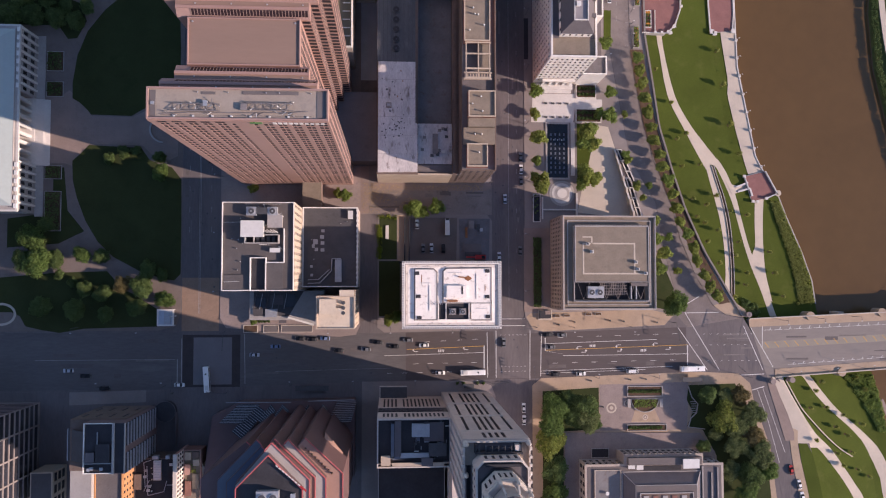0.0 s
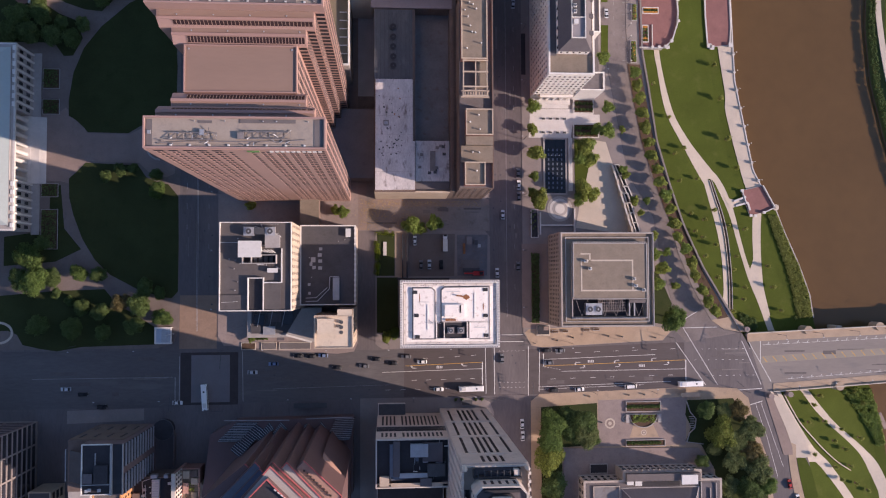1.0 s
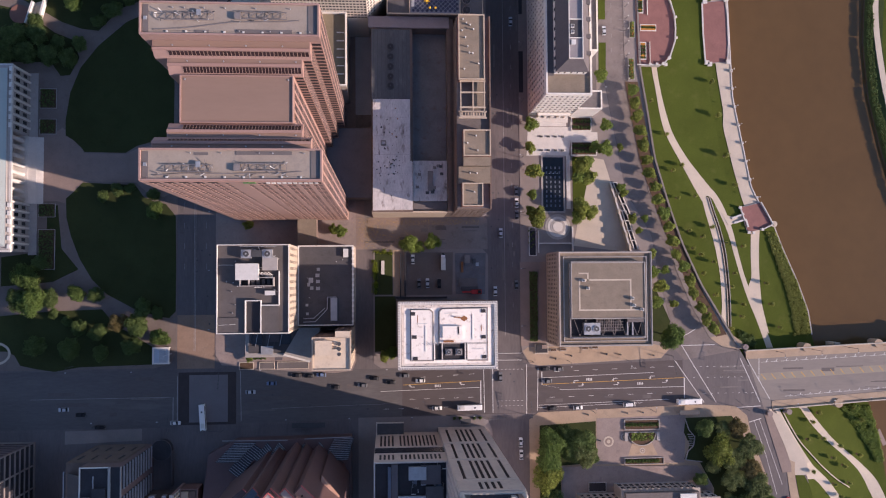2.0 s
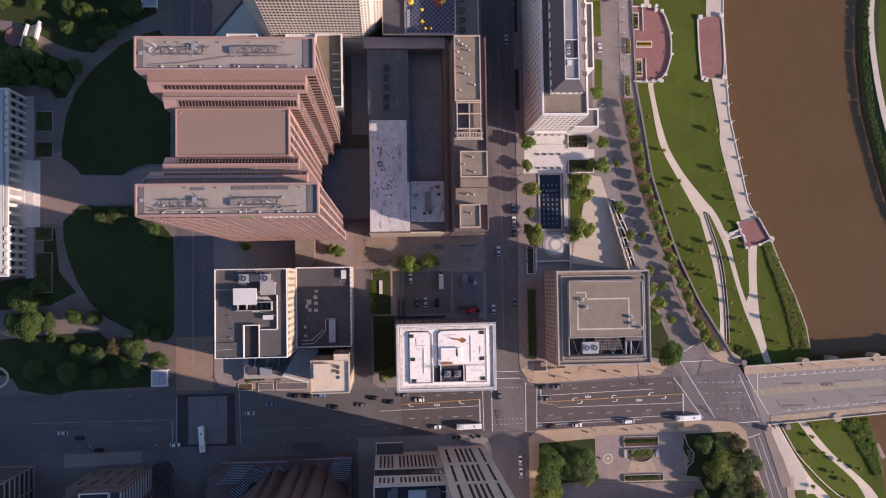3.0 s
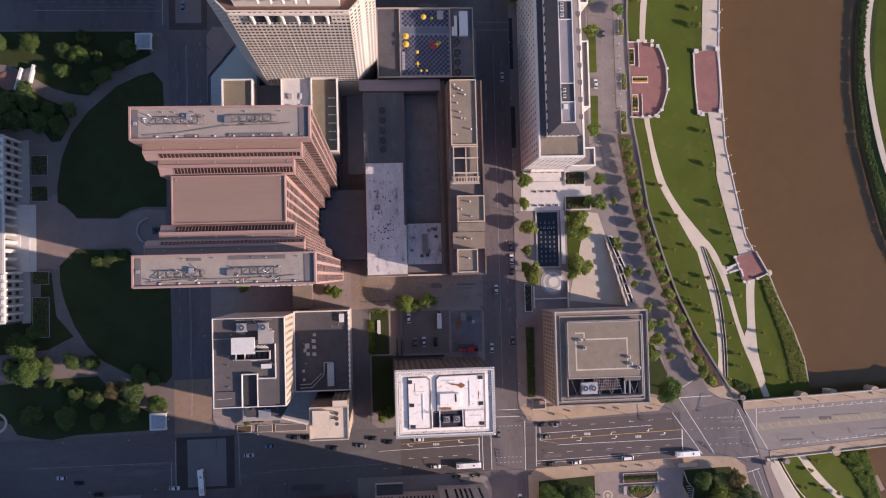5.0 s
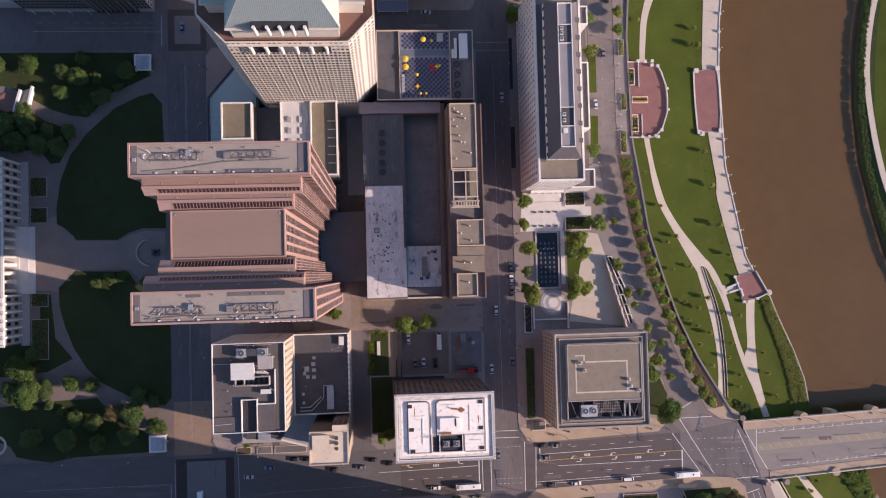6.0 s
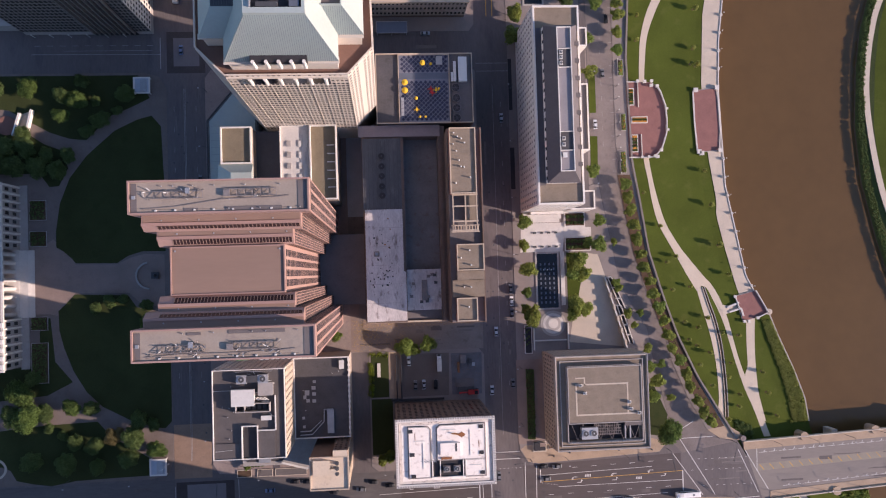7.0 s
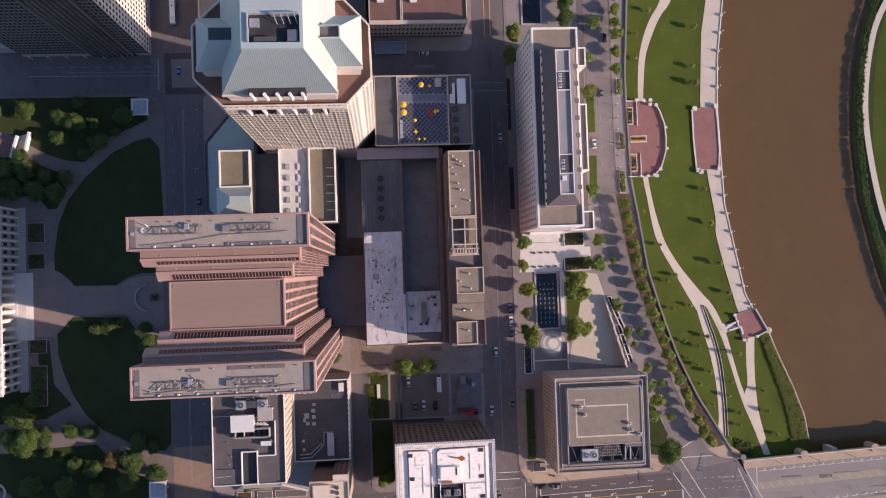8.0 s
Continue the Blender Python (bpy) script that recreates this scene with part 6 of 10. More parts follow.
def leaf_heap(x0, x1, y0, y1, z, h, per):
    """Clumps of leaves heaped over a box of ground, per square of ten metres."""
    rng = random.Random(int(x0 * 13 + y0 * 7))
    g = Mass()
    for _ in range(int((x1 - x0) * (y1 - y0) * per / 10)):
        c = Vector((rng.uniform(x0, x1), rng.uniform(y0, y1), z + h * rng.uniform(0.3, 1.0)))
        s_ = rng.uniform(0.25, 0.5)
        nrm = Vector((rng.uniform(-0.7, 0.7), rng.uniform(-0.7, 0.7), 1)).normalized()
        a = nrm.orthogonal().normalized()
        b = nrm.cross(a)
        n = len(g.v)
        g.v += [tuple(c + a * s_), tuple(c + b * s_ * 0.7 - nrm * 0.1), tuple(c - a * s_), tuple(c - b * s_ * 0.7 - nrm * 0.1), tuple(c + nrm * s_ * 0.25)]
        g.f += [(n, n + 1, n + 4), (n + 1, n + 2, n + 4), (n + 2, n + 3, n + 4), (n + 3, n, n + 4)]
    return g


# ---- the statehouse ----
sh = thing("statehouse", "pale stone statehouse with a green copper roof and columns", "building", (-185, 75, 0))
part("body", Mass().box(-230, -164.4, 34.4, 57.2, 0, 18).box(-230, -164.4, 90.2, 120, 0, 18).box(-230, -171, 57.2, 90.2, 0, 18), GREY_STONE, sh)
part("cornice", Mass().box(-230, -163.8, 33.8, 57.6, 18, 19.2).box(-230, -163.8, 89.8, 120.6, 18, 19.2).box(-230, -163.8, 57.6, 89.8, 18, 19.2), WHITE_STONE, sh)
part("roof_walk", Mass().box(-230, -164.6, 34.6, 119.8, 19.2, 19.3), GREY_STONE, sh)
part("attic", Mass().box(-230, -165.6, 36, 118.6, 19.3, 20.2), GREY_STONE, sh)
hip("copper_roof", (-230, -165.9, 36.4, 118.2), (-230, -186, 52, 103), 20.2, 26, COPPER, sh)
for y0, y1, n in ((34.4, 57.2, 6), (90.2, 120, 8)):
    for k in range(n):
        y = y0 + (k + 0.5) * (y1 - y0) / n
        for z in (3.5, 11):
            part("window", Mass().box(-164.5, -164.3, y - 0.8, y + 0.8, z, z + 3.6), GLASS, sh)
        part("pilaster", Mass().box(-164.4, -163.7, y + 1.4, y + 2.2, 0, 18), WHITE, sh)
        part("roof_hatch", Mass().box(-167.6, -166.4, y - 0.5, y + 0.5, 19.3, 19.9), METAL_DARK, sh)
        part("parapet_block", Mass().box(-164.9, -163.6, y - 1.0, y + 1.0, 19.2, 20.4), WHITE, sh)
for k in range(8):
    y = 59.4 + k * 4.08
    part("column", Mass().tube(-166.6, y, 1.6, 18, 1.05, 0.95, 16), WHITE_STONE, sh)
for k in range(8):
    part("step", Mass().box(-164.4, -160.8 + 0.45 * (7 - k), 57.6, 89.8, 0.0 + 0.2 * k, 0.2 + 0.2 * k) if k < 7 else Mass().box(-171, -164.4, 57.2, 90.2, 0, 1.6), WHITE_STONE, sh)

part("front_platform", Mass().box(-164.3, -160.4, 33, 57.5, 0, 0.5), GREY_STONE, sh)
part("front_platform", Mass().box(-164.3, -160.4, 90, 121, 0, 0.5), GREY_STONE, sh)
sh.location = (-192.2, 73, 0)

cn = thing("entrance_canopy", "pale blue glass canopy over a shaded pavement", "canopy", (9.3, 193, 0))
part("glass_roof", Mass().box(1.8, 16.8, 190.4, 196.1, 4, 4.15), mat("pale_blue_glass", (0.16, 0.19, 0.25), 0.3, 0.1, 4, 0.4), cn)
part("frame", Mass().ring(rect(1.7, 16.9, 190.3, 196.2), 0.25, 3.85, 4.3), METAL, cn)
for x in (2, 9.3, 16.6):
    part("post", Mass().tube(x, 190.6, 0, 3.85, 0.12, sides=8), METAL, cn)

# ---- buildings on the shaded side of the avenue ----
DARK_RED_BRICK = mat("dull_red_brick", (0.165, 0.115, 0.112), 0.9, 0.16, 5, 0.5)
RIB_STONE = mat("grey_brown_rib", (0.23, 0.195, 0.18), 0.85, 0.14, 6, 0.7)
LOUVRE_GREY = mat("weathered_grey_louvre", (0.30, 0.29, 0.30), 0.6, 0.12, 4, 0.5)
fl = thing("ribbed_block", "dark glass office block with tall pale ribs", "building", (-175, -72, 0))
body(fl, rect(-230, -167, -100, -58), 0, 70, RIB_STONE, DARK_ROOF, 1.0, 0.6)
facade(fl, (-167, -58), (-230, -58), 4, 69, 5, 16, 0.9, 0.5, DARK_RED_BRICK, GLASS, 0.16, (), 24)
facade(fl, (-167, -100), (-167, -58), 2, 69, 4, 14, 0.93, 0.78, RIB_STONE, GLASS, 0.35, (), 56)
fw_ = thing("wall_block", "low block with pale end walls and dark glass", "building", (-160, -95, 0))
part("body", Mass().box(-164, -154, -104, -87.5, 0, 16), BEIGE, fw_)
part("roof", Mass().box(-163.4, -154.6, -103.4, -88, 16, 16.1), DARK_ROOF, fw_)
facade(fw_, (-154, -104), (-154, -87.5), 2, 15, 3, 3, 0.7, 0.7, BEIGE, GLASS, 0.16, (), 12)
gl = thing("glass_block", "brown office block with a glazed dark roof deck", "building", (-124, -70, 0))
part("body", Mass().box(-138, -114.6, -82, -60, 0, 38), BROWN_WALL, gl)
part("tower_body", Mass().box(-129.2, -112.0, -81.6, -60.2, 38, 46), DARK_RED_BRICK, gl)
part("roof_rim", Mass().ring(rect(-129.2, -117.0, -81.4, -60.2), 0.35, 46, 46.9), WHITE, gl)
part("roof", Mass().box(-128.8, -117.4, -81, -60.6, 46, 46.1), BLACK_ROOF, gl)
part("side_roof", Mass().box(-116.9, -112.2, -81.2, -60.4, 46, 46.1), BLACK_ROOF, gl)
part("roof_divider", Mass().box(-117.2, -116.4, -81.6, -60.2, 46.1, 47.2).box(-112.3, -111.9, -81.4, -60.2, 46, 47), GREY_STONE, gl)
part("slope", Mass().hexa([(-139.4, -77.6, 36), (-129.3, -77.6, 44), (-129.3, -64.4, 44), (-139.4, -64.4, 36), (-139.4, -77.6, 36.3), (-129.3, -77.6, 44.3), (-129.3, -64.4, 44.3), (-139.4, -64.4, 36.3)]), DARK_ROOF, gl)
part("slope_edge", Mass().box(-139.7, -139.3, -77.8, -64.2, 36, 36.8), METAL, gl)
plant_box(-123.6, -118.2, -76.5, -69, 46.1, 1.4, BLACK_ROOF, "dark plant housing on a dark roof deck")
plant_box(-128.2, -124.6, -76.4, -72.6, 46.1, 1.0, SLATE, "grey plant housing on a dark roof deck")
for x, y in ((-126.8, -79.6), (-125.6, -79.2), (-121.6, -79.4)):
    plant_box(x - 0.5, x + 0.5, y - 0.5, y + 0.5, 46.1, 0.9, METAL, "small grey roof unit on a dark deck")
part("deck_partition", Mass().box(-128.6, -117.6, -77.3, -77, 46.1, 46.9).box(-123.6, -123.3, -70, -64, 46.1, 46.9), METAL, gl)
facade(gl, (-114.6, -60), (-138, -60), 3, 37, 4, 2, 0.2, 0.5, BROWN_WALL, GLASS, 0.12, (), 8)
for y0, y1 in ((-70.0, -60.4), (-81.4, -73.0)):      # two window groups with pale floor edges
    part("glazing", Mass().box(-112.0, -111.9, y0, y1, 3, 45.4), GLASS, gl)
    for k in range(11):
        z = 4.4 + 3.9 * k
        part("floor_edge", Mass().box(-112.0, -111.35, y0, y1, z, z + 0.55), LOUVRE_GREY, gl)
part("flank", Mass().box(-114.6, -112.02, -81.6, -60.2, 0, 38), DARK_RED_BRICK, gl)
part("bay", Mass().tube(-107.5, -62.5, 0, 3.6, 4.8, sides=28), BLACK_ROOF, gl)
part("bay_rim", Mass().ring([(-107.5 + 5.0 * math.cos(a * math.pi / 14), -62.5 + 5.0 * math.sin(a * math.pi / 14)) for a in range(28)], 0.22, 3.6, 3.9), SLATE, gl)
part("awning_rail", Mass().box(-102.6, -102.35, -80, -63, 0, 4.4), SLATE, gl)
ob_ = thing("orange_block", "orange brick block with a pale grey gable wall", "building", (-118, -92, 0))
body(ob_, rect(-130.4, -118.2, -110, -84), 0, 30, ORANGE_WALL, MID_ROOF, 0.8, 0.5)
part("grey_gable", Mass().box(-139.6, -130.5, -110, -79.6, 0, 33), GREY_STONE, ob_)
facade(ob_, (-118.2, -84), (-130.4, -84), 3, 29, 5, 7, 0.4, 0.5, ORANGE_WALL, GLASS, 0.16, (), 42)
facade(ob_, (-118.2, -110), (-118.2, -84), 3, 29, 9, 7, 0.4, 0.5, ORANGE_WALL, GLASS, 0.16, (), 70)
lb = thing("low_block", "low dark-roofed block with pipes and a white skylight", "building", (-108, -92, 0))
body(lb, rect(-117.8, -98.9, -105, -82), 0, 15, BROWN_WALL, BLACK_ROOF, 0.7, 0.5)
part("skylight", Mass().box(-109.0, -105.6, -92, -83, 14.4, 15.8), UNIT_WHITE, lb)
for k in range(8):
    part("skylight_bar", Mass().box(-108.8, -105.8, -91.8 + 1.15 * k, -91.65 + 1.15 * k, 15.8, 15.9), METAL, lb)
part("roof_cabin", Mass().box(-117.6, -114.2, -96, -89, 14.4, 16.4), BROWN_WALL, lb)
for a, b in (((-113.6, -84), (-110.2, -82.8)), ((-113.6, -84), (-112.8, -96)), ((-112.2, -85.6), (-111.6, -99)), ((-111, -92), (-113.4, -97)), ((-111.4, -99), (-104.4, -97.4)), ((-104.4, -97.4), (-103.2, -92.6)), ((-103, -94.4), (-99.6, -94.4))):
    part("roof_pipe", Mass().beam((*a, 14.9), (*b, 14.9), 0.3, 0.3), METAL, lb)
for x0, x1 in ((-109.6, -106.8), (-103.6, -101.8)):
    part("parapet_block", Mass().box(x0, x1, -82.4, -80.8, 13, 15.9), METAL, lb)
for x, y, m in ((-113, -90.4, UNIT_WHITE), (-111.4, -96.6, UNIT_WHITE), (-112.4, -87.6, METAL), (-110.8, -94.8, METAL), (-101.2, -85, UNIT_WHITE)):
    plant_box(x - 0.55, x + 0.55, y - 0.45, y + 0.45, 14.4, 0.9, m, "small pale roof unit beside pipes")
for k in range(6):
    roof_vent(-110.4 + random.uniform(0, 2), -84 - k * 2.6, 14.4, 0.35, 0.8)
rb = thing("brick_front", "sunlit red brick front with cream trim and roof garden", "building", (-94, -84, 0))
PINK_BRICK = mat("sunlit_pink_brick", (0.40, 0.235, 0.20), 0.9, 0.18, 4, 0.5)
part("front_wall", Mass().box(-98.2, -96.9, -105, -79, 0, 22), PINK_BRICK, rb)
part("front_coping", Mass().box(-98.4, -96.7, -105, -78.9, 22, 22.6), CREAM, rb)
facade(rb, (-96.9, -105), (-96.9, -79), 10.4, 21.6, 13, 3, 0.6, 0.72, CREAM, GLASS, 0.25, (), 39)
part("terrace", Mass().box(-96.8, -88.7, -105, -79.4, 0, 10), RED_WALL, rb)
part("terrace_roof", Mass().box(-96.4, -89.1, -104.6, -79.8, 10, 10.1), TAN_ROOF, rb)
part("terrace_rim", Mass().ring(rect(-96.8, -88.7, -105, -79.4), 0.35, 10, 10.8), PINK_BRICK, rb)
part("bay", Mass().prism([(-88.8, -94.2), (-84.9, -90.4), (-88.8, -86.6)], 0, 8.4), BEIGE, rb)
facade(rb, (-88.7, -105), (-88.7, -94.6), 1, 9, 4, 2, 0.5, 0.6, PINK_BRICK, GLASS, 0.16, (), 8)
for x0, x1, y0, y1, h, m in ((-95.8, -93.0, -83.6, -80.4, 1.8, BEIGE), (-92.4, -89.6, -83.0, -80.2, 1.4, BROWN_WALL), (-92.0, -89.4, -86.4, -83.8, 1.6, BEIGE), (-95.9, -93.6, -90.6, -86.0, 1.2, PINK_BRICK), (-92.2, -89.6, -97.0, -90.4, 1.0, TAN_ROOF), (-95.6, -93.0, -100.4, -93.8, 1.4, RED_WALL)):
    plant_box(x0, x1, y0, y1, 10.1, h, m, "roof terrace structure on a brick block")
part("roof_garden", leaf_heap(-93.4, -91.0, -89.8, -85.8, 10.2, 1.6, 40), LEAF_OLIVE, rb)

# the chevron tower
ch = thing("chevron_tower", "dark red and grey granite tower with chevron setbacks", "tower", (-40, -80, 0))
DARK_RED = mat("dark_red_granite", (0.135, 0.082, 0.08), 0.5, 0.12, 8, 0.8)


RT_GREY = mat("grey_setback_roof", (0.37, 0.335, 0.31), 0.85, 0.1, 6, 0.6)
ROSE_DECK = mat("rose_setback_roof", (0.36, 0.215, 0.165), 0.85, 0.12, 6, 0.6)
# left setbacks are coloured blue for the shade on that side
SHADE_BLUE_ROOF = mat("shade_blue_setback_roof", (0.075, 0.09, 0.135), 0.7, 0.15, 4, 0.6)
part("base", Mass().prism([(-88, -93), (-17, -93), (-17, -57), (-72, -57.8), (-84, -64)], 0, 9), DARK_RED, ch)
for left, apex, right, top, roof in (((-73, -76.4), (-55.7, -62.6), (-40, -76), 78, DARK_RED), ((-65.6, -75.8), (-50.8, -60.6), (-37, -75), 84, BLUE_ROOF), ((-61.5, -75.9), (-48.6, -62.4), (-36, -75), 87, SHADE_BLUE_ROOF),
                                     ((-46, -74), (-32.3, -59.8), (-17.9, -73.4), 86, ROSE_DECK), ((-52.4, -74.5), (-38.1, -59.6), (-24.0, -74.3), 90, RT_GREY), ((-56.8, -74.4), (-42.9, -58.7), (-27.7, -73.2), 93, ROSE_DECK),
                                     ((-56.4, -74.4), (-43.2, -59.3), (-29.4, -72.9), 97, RT_GREY), ((-55.3, -74.7), (-43.8, -63.0), (-31.5, -75.4), 101, BLACK_ROOF)):
    pts = [(left[0], -93), (right[0], -93), right, apex, left]
    part("setback", Mass().prism(pts, 9, top), DARK_RED, ch)
    part("setback_roof", Mass().prism(shrink(pts, 0.3), top, top + 0.06), roof, ch)
    g = Mass().beam((*apex, top + 0.25), (*right, top + 0.25), 0.35, 0.5).beam((*right, top + 0.25), (right[0], -93, top + 0.25), 0.35, 0.5)
    if top in (90, 97):                    # the red edge turns the corner
        g.beam((*apex, top + 0.25), (apex[0] + (left[0] - apex[0]) * 0.2, apex[1] + (left[1] - apex[1]) * 0.2, top + 0.25), 0.35, 0.5)
    if top == 101:
        g.beam((*apex, top + 0.25), (*left, top + 0.25), 0.35, 0.5).beam((*left, top + 0.25), (left[0], -93, top + 0.25), 0.35, 0.5)
    part("red_edge", g, RED_TRIM, ch)
for k in range(9):
    f = 0.15 + 0.085 * k
    x, y = -32.6 + 14.7 * f - 1.6, -59.9 - 14.1 * f - 1.6
    e = thing("planter", "small dark planter tub on a tower terrace", "planter", (x, y, 86.06), "terrace planters")
    part("tub", Mass().tube(x, y, 86.06, 86.8, 0.35, 0.42, 8), METAL_DARK, e)
    part("soil", Mass().tube(x, y, 86.8, 87.1, 0.38, 0.25, 8), SOIL, e)
cooling_unit(-43.6, -77.6, 101.1, 8, 5, 3.0, 2, METAL, "large grey cooling unit on a dark tower roof")
plant_box(-35.4, -34, -82, -76.5, 101.1, 1.8, METAL, "slim grey plant housing on a dark tower roof")
g = Mass()
u = Vector((14, -11.9)).normalized()
for k in range(8):                         # sign on the roof edge, its writing as plain bars
    p = Vector((-41.0, -66.4)) + u * k * 1.5
    g.beam((p.x, p.y, 101.9), ((p + u * 1.0).x, (p + u * 1.0).y, 101.9), 0.25, 0.9)
part("roof_sign", g, LINE_WHITE, ch, "white lettering bars on the roof edge")
p, q = Vector((-41.0, -66.4)) + u * 11.6, Vector((-41.0, -66.4)) + u * 14.4
part("roof_sign_mark", Mass().beam((p.x, p.y, 102), (q.x, q.y, 102), 0.3, 1.4), RED_PAINT, ch)
def louvred_skylight(top_a, top_b, low_a, low_b, n):
    """A sloping dark glass sheet with thin pale blades across."""
    A, B, C, D = ((*top_a, 9.3), (*top_b, 9.3), (*low_b, 13.5), (*low_a, 13.5))
    q = [Vector(p) for p in (A, B, C, D)]
    g = Mass().hexa([v - Vector((0, 0, 0.3)) for v in q] + q)
    part("sloped_skylight", g, GLASS, ch)
    for k in range(n):
        f = (k + 0.5) / n
        part("blade", Mass().beam(q[0] + (q[3] - q[0]) * f + Vector((0, 0, 0.1)), q[1] + (q[2] - q[1]) * f + Vector((0, 0, 0.1)), 0.2, 0.18), LOUVRE_GREY, ch)


for quad in (((-71.8, -58.5), (-61.8, -58.6), (-80.1, -66.7), (-70.2, -66.8), 12), ((-63.7, -58.6), (-58.9, -62.1), (-74.1, -70.5), (-69.6, -74.2), 15), ((-56.5, -58.7), (-54.3, -61.7), (-62.4, -65.4), (-58.7, -68.3), 9),
             ((-51.2, -58.5), (-48, -61.7), (-54.8, -63.9), (-51.1, -67.1), 8), ((-39.2, -59.1), (-37, -61.8), (-42.4, -64), (-38.7, -66.7), 7), ((-32, -58.7), (-29.8, -61.4), (-36.1, -65.1), (-32.6, -67.3), 8), ((-25.3, -57.4), (-15.9, -57), (-29.5, -66.8), (-18.6, -66.9), 12)):
    louvred_skylight(*quad)
part("rose_facet", Mass().prism([(-26.9, -62.6), (-19.5, -71.3), (-22, -75.2), (-27.6, -70.7)], 9, 59), DARK_RED, ch)
part("facet_roof", Mass().hexa([(-26.9, -62.6, 58), (-19.5, -71.3, 58), (-20.6, -72.8, 58), (-27.4, -69, 58), (-26.9, -62.6, 59.2), (-19.5, -71.3, 59.2), (-20.6, -72.8, 63), (-27.4, -69, 63)]), ROSE_DECK, ch)
part("lintel", Mass().beam((-77.7, -57.6, 9.2), (-47.2, -57.9, 9.2), 0.4, 0.5).beam((-39.2, -57.4, 9.2), (-17.2, -56.9, 9.2), 0.4, 0.5), LOUVRE_GREY, ch)

# the tall stone tower
TERRACOTTA = mat("grey_cream_terracotta", (0.52, 0.435, 0.385), 0.8, 0.12, 7, 0.7, stain=(0.32, 0.275, 0.25), stain_amount=0.5)
PALE_TERRACOTTA = mat("pale_terracotta", (0.55, 0.49, 0.44), 0.8, 0.12, 4, 0.5, stain=(0.33, 0.30, 0.28), stain_amount=0.5)
lv = thing("stone_tower", "tall cream terracotta tower with a dark-roofed side wing", "tower", (30, -80, 0))
part("side_wing", Mass().box(-5.4, 25, -77, -57, 0, 62.4), TERRACOTTA, lv)
part("wing_rim", Mass().ring(rect(-5.4, 25, -77, -57), 0.5, 62.4, 63.6), PALE_TERRACOTTA, lv)
part("wing_roof", Mass().box(-4.8, 24.4, -76.4, -57.6, 62.4, 62.5), BLACK_ROOF, lv)
facade(lv, (25, -57), (-5.4, -57), 6, 36, 17, 1, 0.46, 0.82, TERRACOTTA, RECESS, 0.3, (0, 11, 16), 60)
# flat dark strip stands in for the shade of a recessed ledge
part("dark_band", Mass().box(-5.2, 25, -57, -56.7, 37, 46), GLASS, lv)
facade(lv, (25, -57), (-5.4, -57), 47, 62, 17, 1, 0.5, 0.62, TERRACOTTA, RECESS, 0.16, (0, 11, 16), 36)
part("canopy", Mass().box(-4.8, 8, -56.9, -51.4, 5.2, 6.2), METAL_DARK, lv)
part("canopy_edge", Mass().box(-4.8, 8, -51.4, -51.0, 5.0, 6.6).box(-5.2, -4.8, -57, -51, 5.0, 6.6), PALE_TERRACOTTA, lv)
for x0, x1, y0, y1, h, m in ((9, 16, -64, -59, 2.4, METAL), (14, 22, -66, -58.6, 1.6, SLATE), (16, 23, -72, -67, 2.2, METAL_DARK), (2, 4.4, -72, -58, 1.4, SLATE), (4.4, 16, -72.6, -71, 1.4, METAL), (13, 17.5, -76, -73, 2.0, SLATE), (-3.6, 0, -75.6, -72, 2.4, BEIGE), (1, 22, -76.2, -75, 1.0, BEIGE)):
    plant_box(x0, x1, y0, y1, 62.5, h, m, "plant housing on a shaded dark roof")
g = Mass()
for a, b in (((1, -59), (1, -73)), ((1, -73), (15, -71.6)), ((11.6, -60), (14.6, -60)), ((11.6, -60), (11.6, -66)), ((18, -70), (22, -66))):
    g.beam((*a, 63.4), (*b, 63.4), 1.3, 1.2)
part("roof_duct", g, BLUE_ROOF, lv)
rngw = random.Random(19)
for k in range(34):
    x, y = rngw.uniform(9, 23.5), rngw.uniform(-75, -59)
    ln = rngw.uniform(0.8, 3.0)
    a, b = ((x, y, 63.2), (x + ln, y, 63.2)) if k % 2 else ((x, y, 63.0), (x, y + ln, 63.0))
    part("roof_pipe", Mass().beam(a, b, rngw.uniform(0.15, 0.5), 0.35), rngw.choice((METAL, SLATE, UNIT_WHITE, METAL_DARK)), lv)
part("wing_kerb", Mass().box(-4.8, 24.4, -75.4, -75.0, 62.5, 63.6), BEIGE, lv)
TOP = 121.0
part("shaft", Mass().prism(rect(25, 48, -79, -54.8), 0, TOP), TERRACOTTA, lv)
facade(lv, (48, -54.8), (25, -54.8), 6, 105, 10, 3, 0.52, 0.88, TERRACOTTA, RECESS, 0.35, (0, 2, 7, 9), 40)
facade(lv, (48, -54.8), (25, -54.8), 105, 120, 10, 1, 0.52, 0.66, TERRACOTTA, RECESS, 0.35, (0, 1, 2, 7, 8, 9), 10)
facade(lv, (25, -54.8), (25, -79), 64, 120, 6, 12, 0.5, 0.62, TERRACOTTA, RECESS, 0.3, (), 40)
part("shaft_rim", Mass().ring(rect(25, 48, -79, -54.8), 0.5, TOP, TOP + 0.9), PALE_TERRACOTTA, lv)
for z in (40, 72.5, 105):
    part("string_course", Mass().box(25, 48, -54.8, -54.35, z - 0.4, z + 0.4), PALE_TERRACOTTA, lv)
part("shaft_roof", Mass().box(25.5, 47.5, -78.4, -55.4, TOP, TOP + 0.1), GREY_ROOF, lv)
part("shoulder_well", Mass().box(29, 44.6, -58.4, -55.5, TOP + 0.1, TOP + 0.3), SLATE, lv)
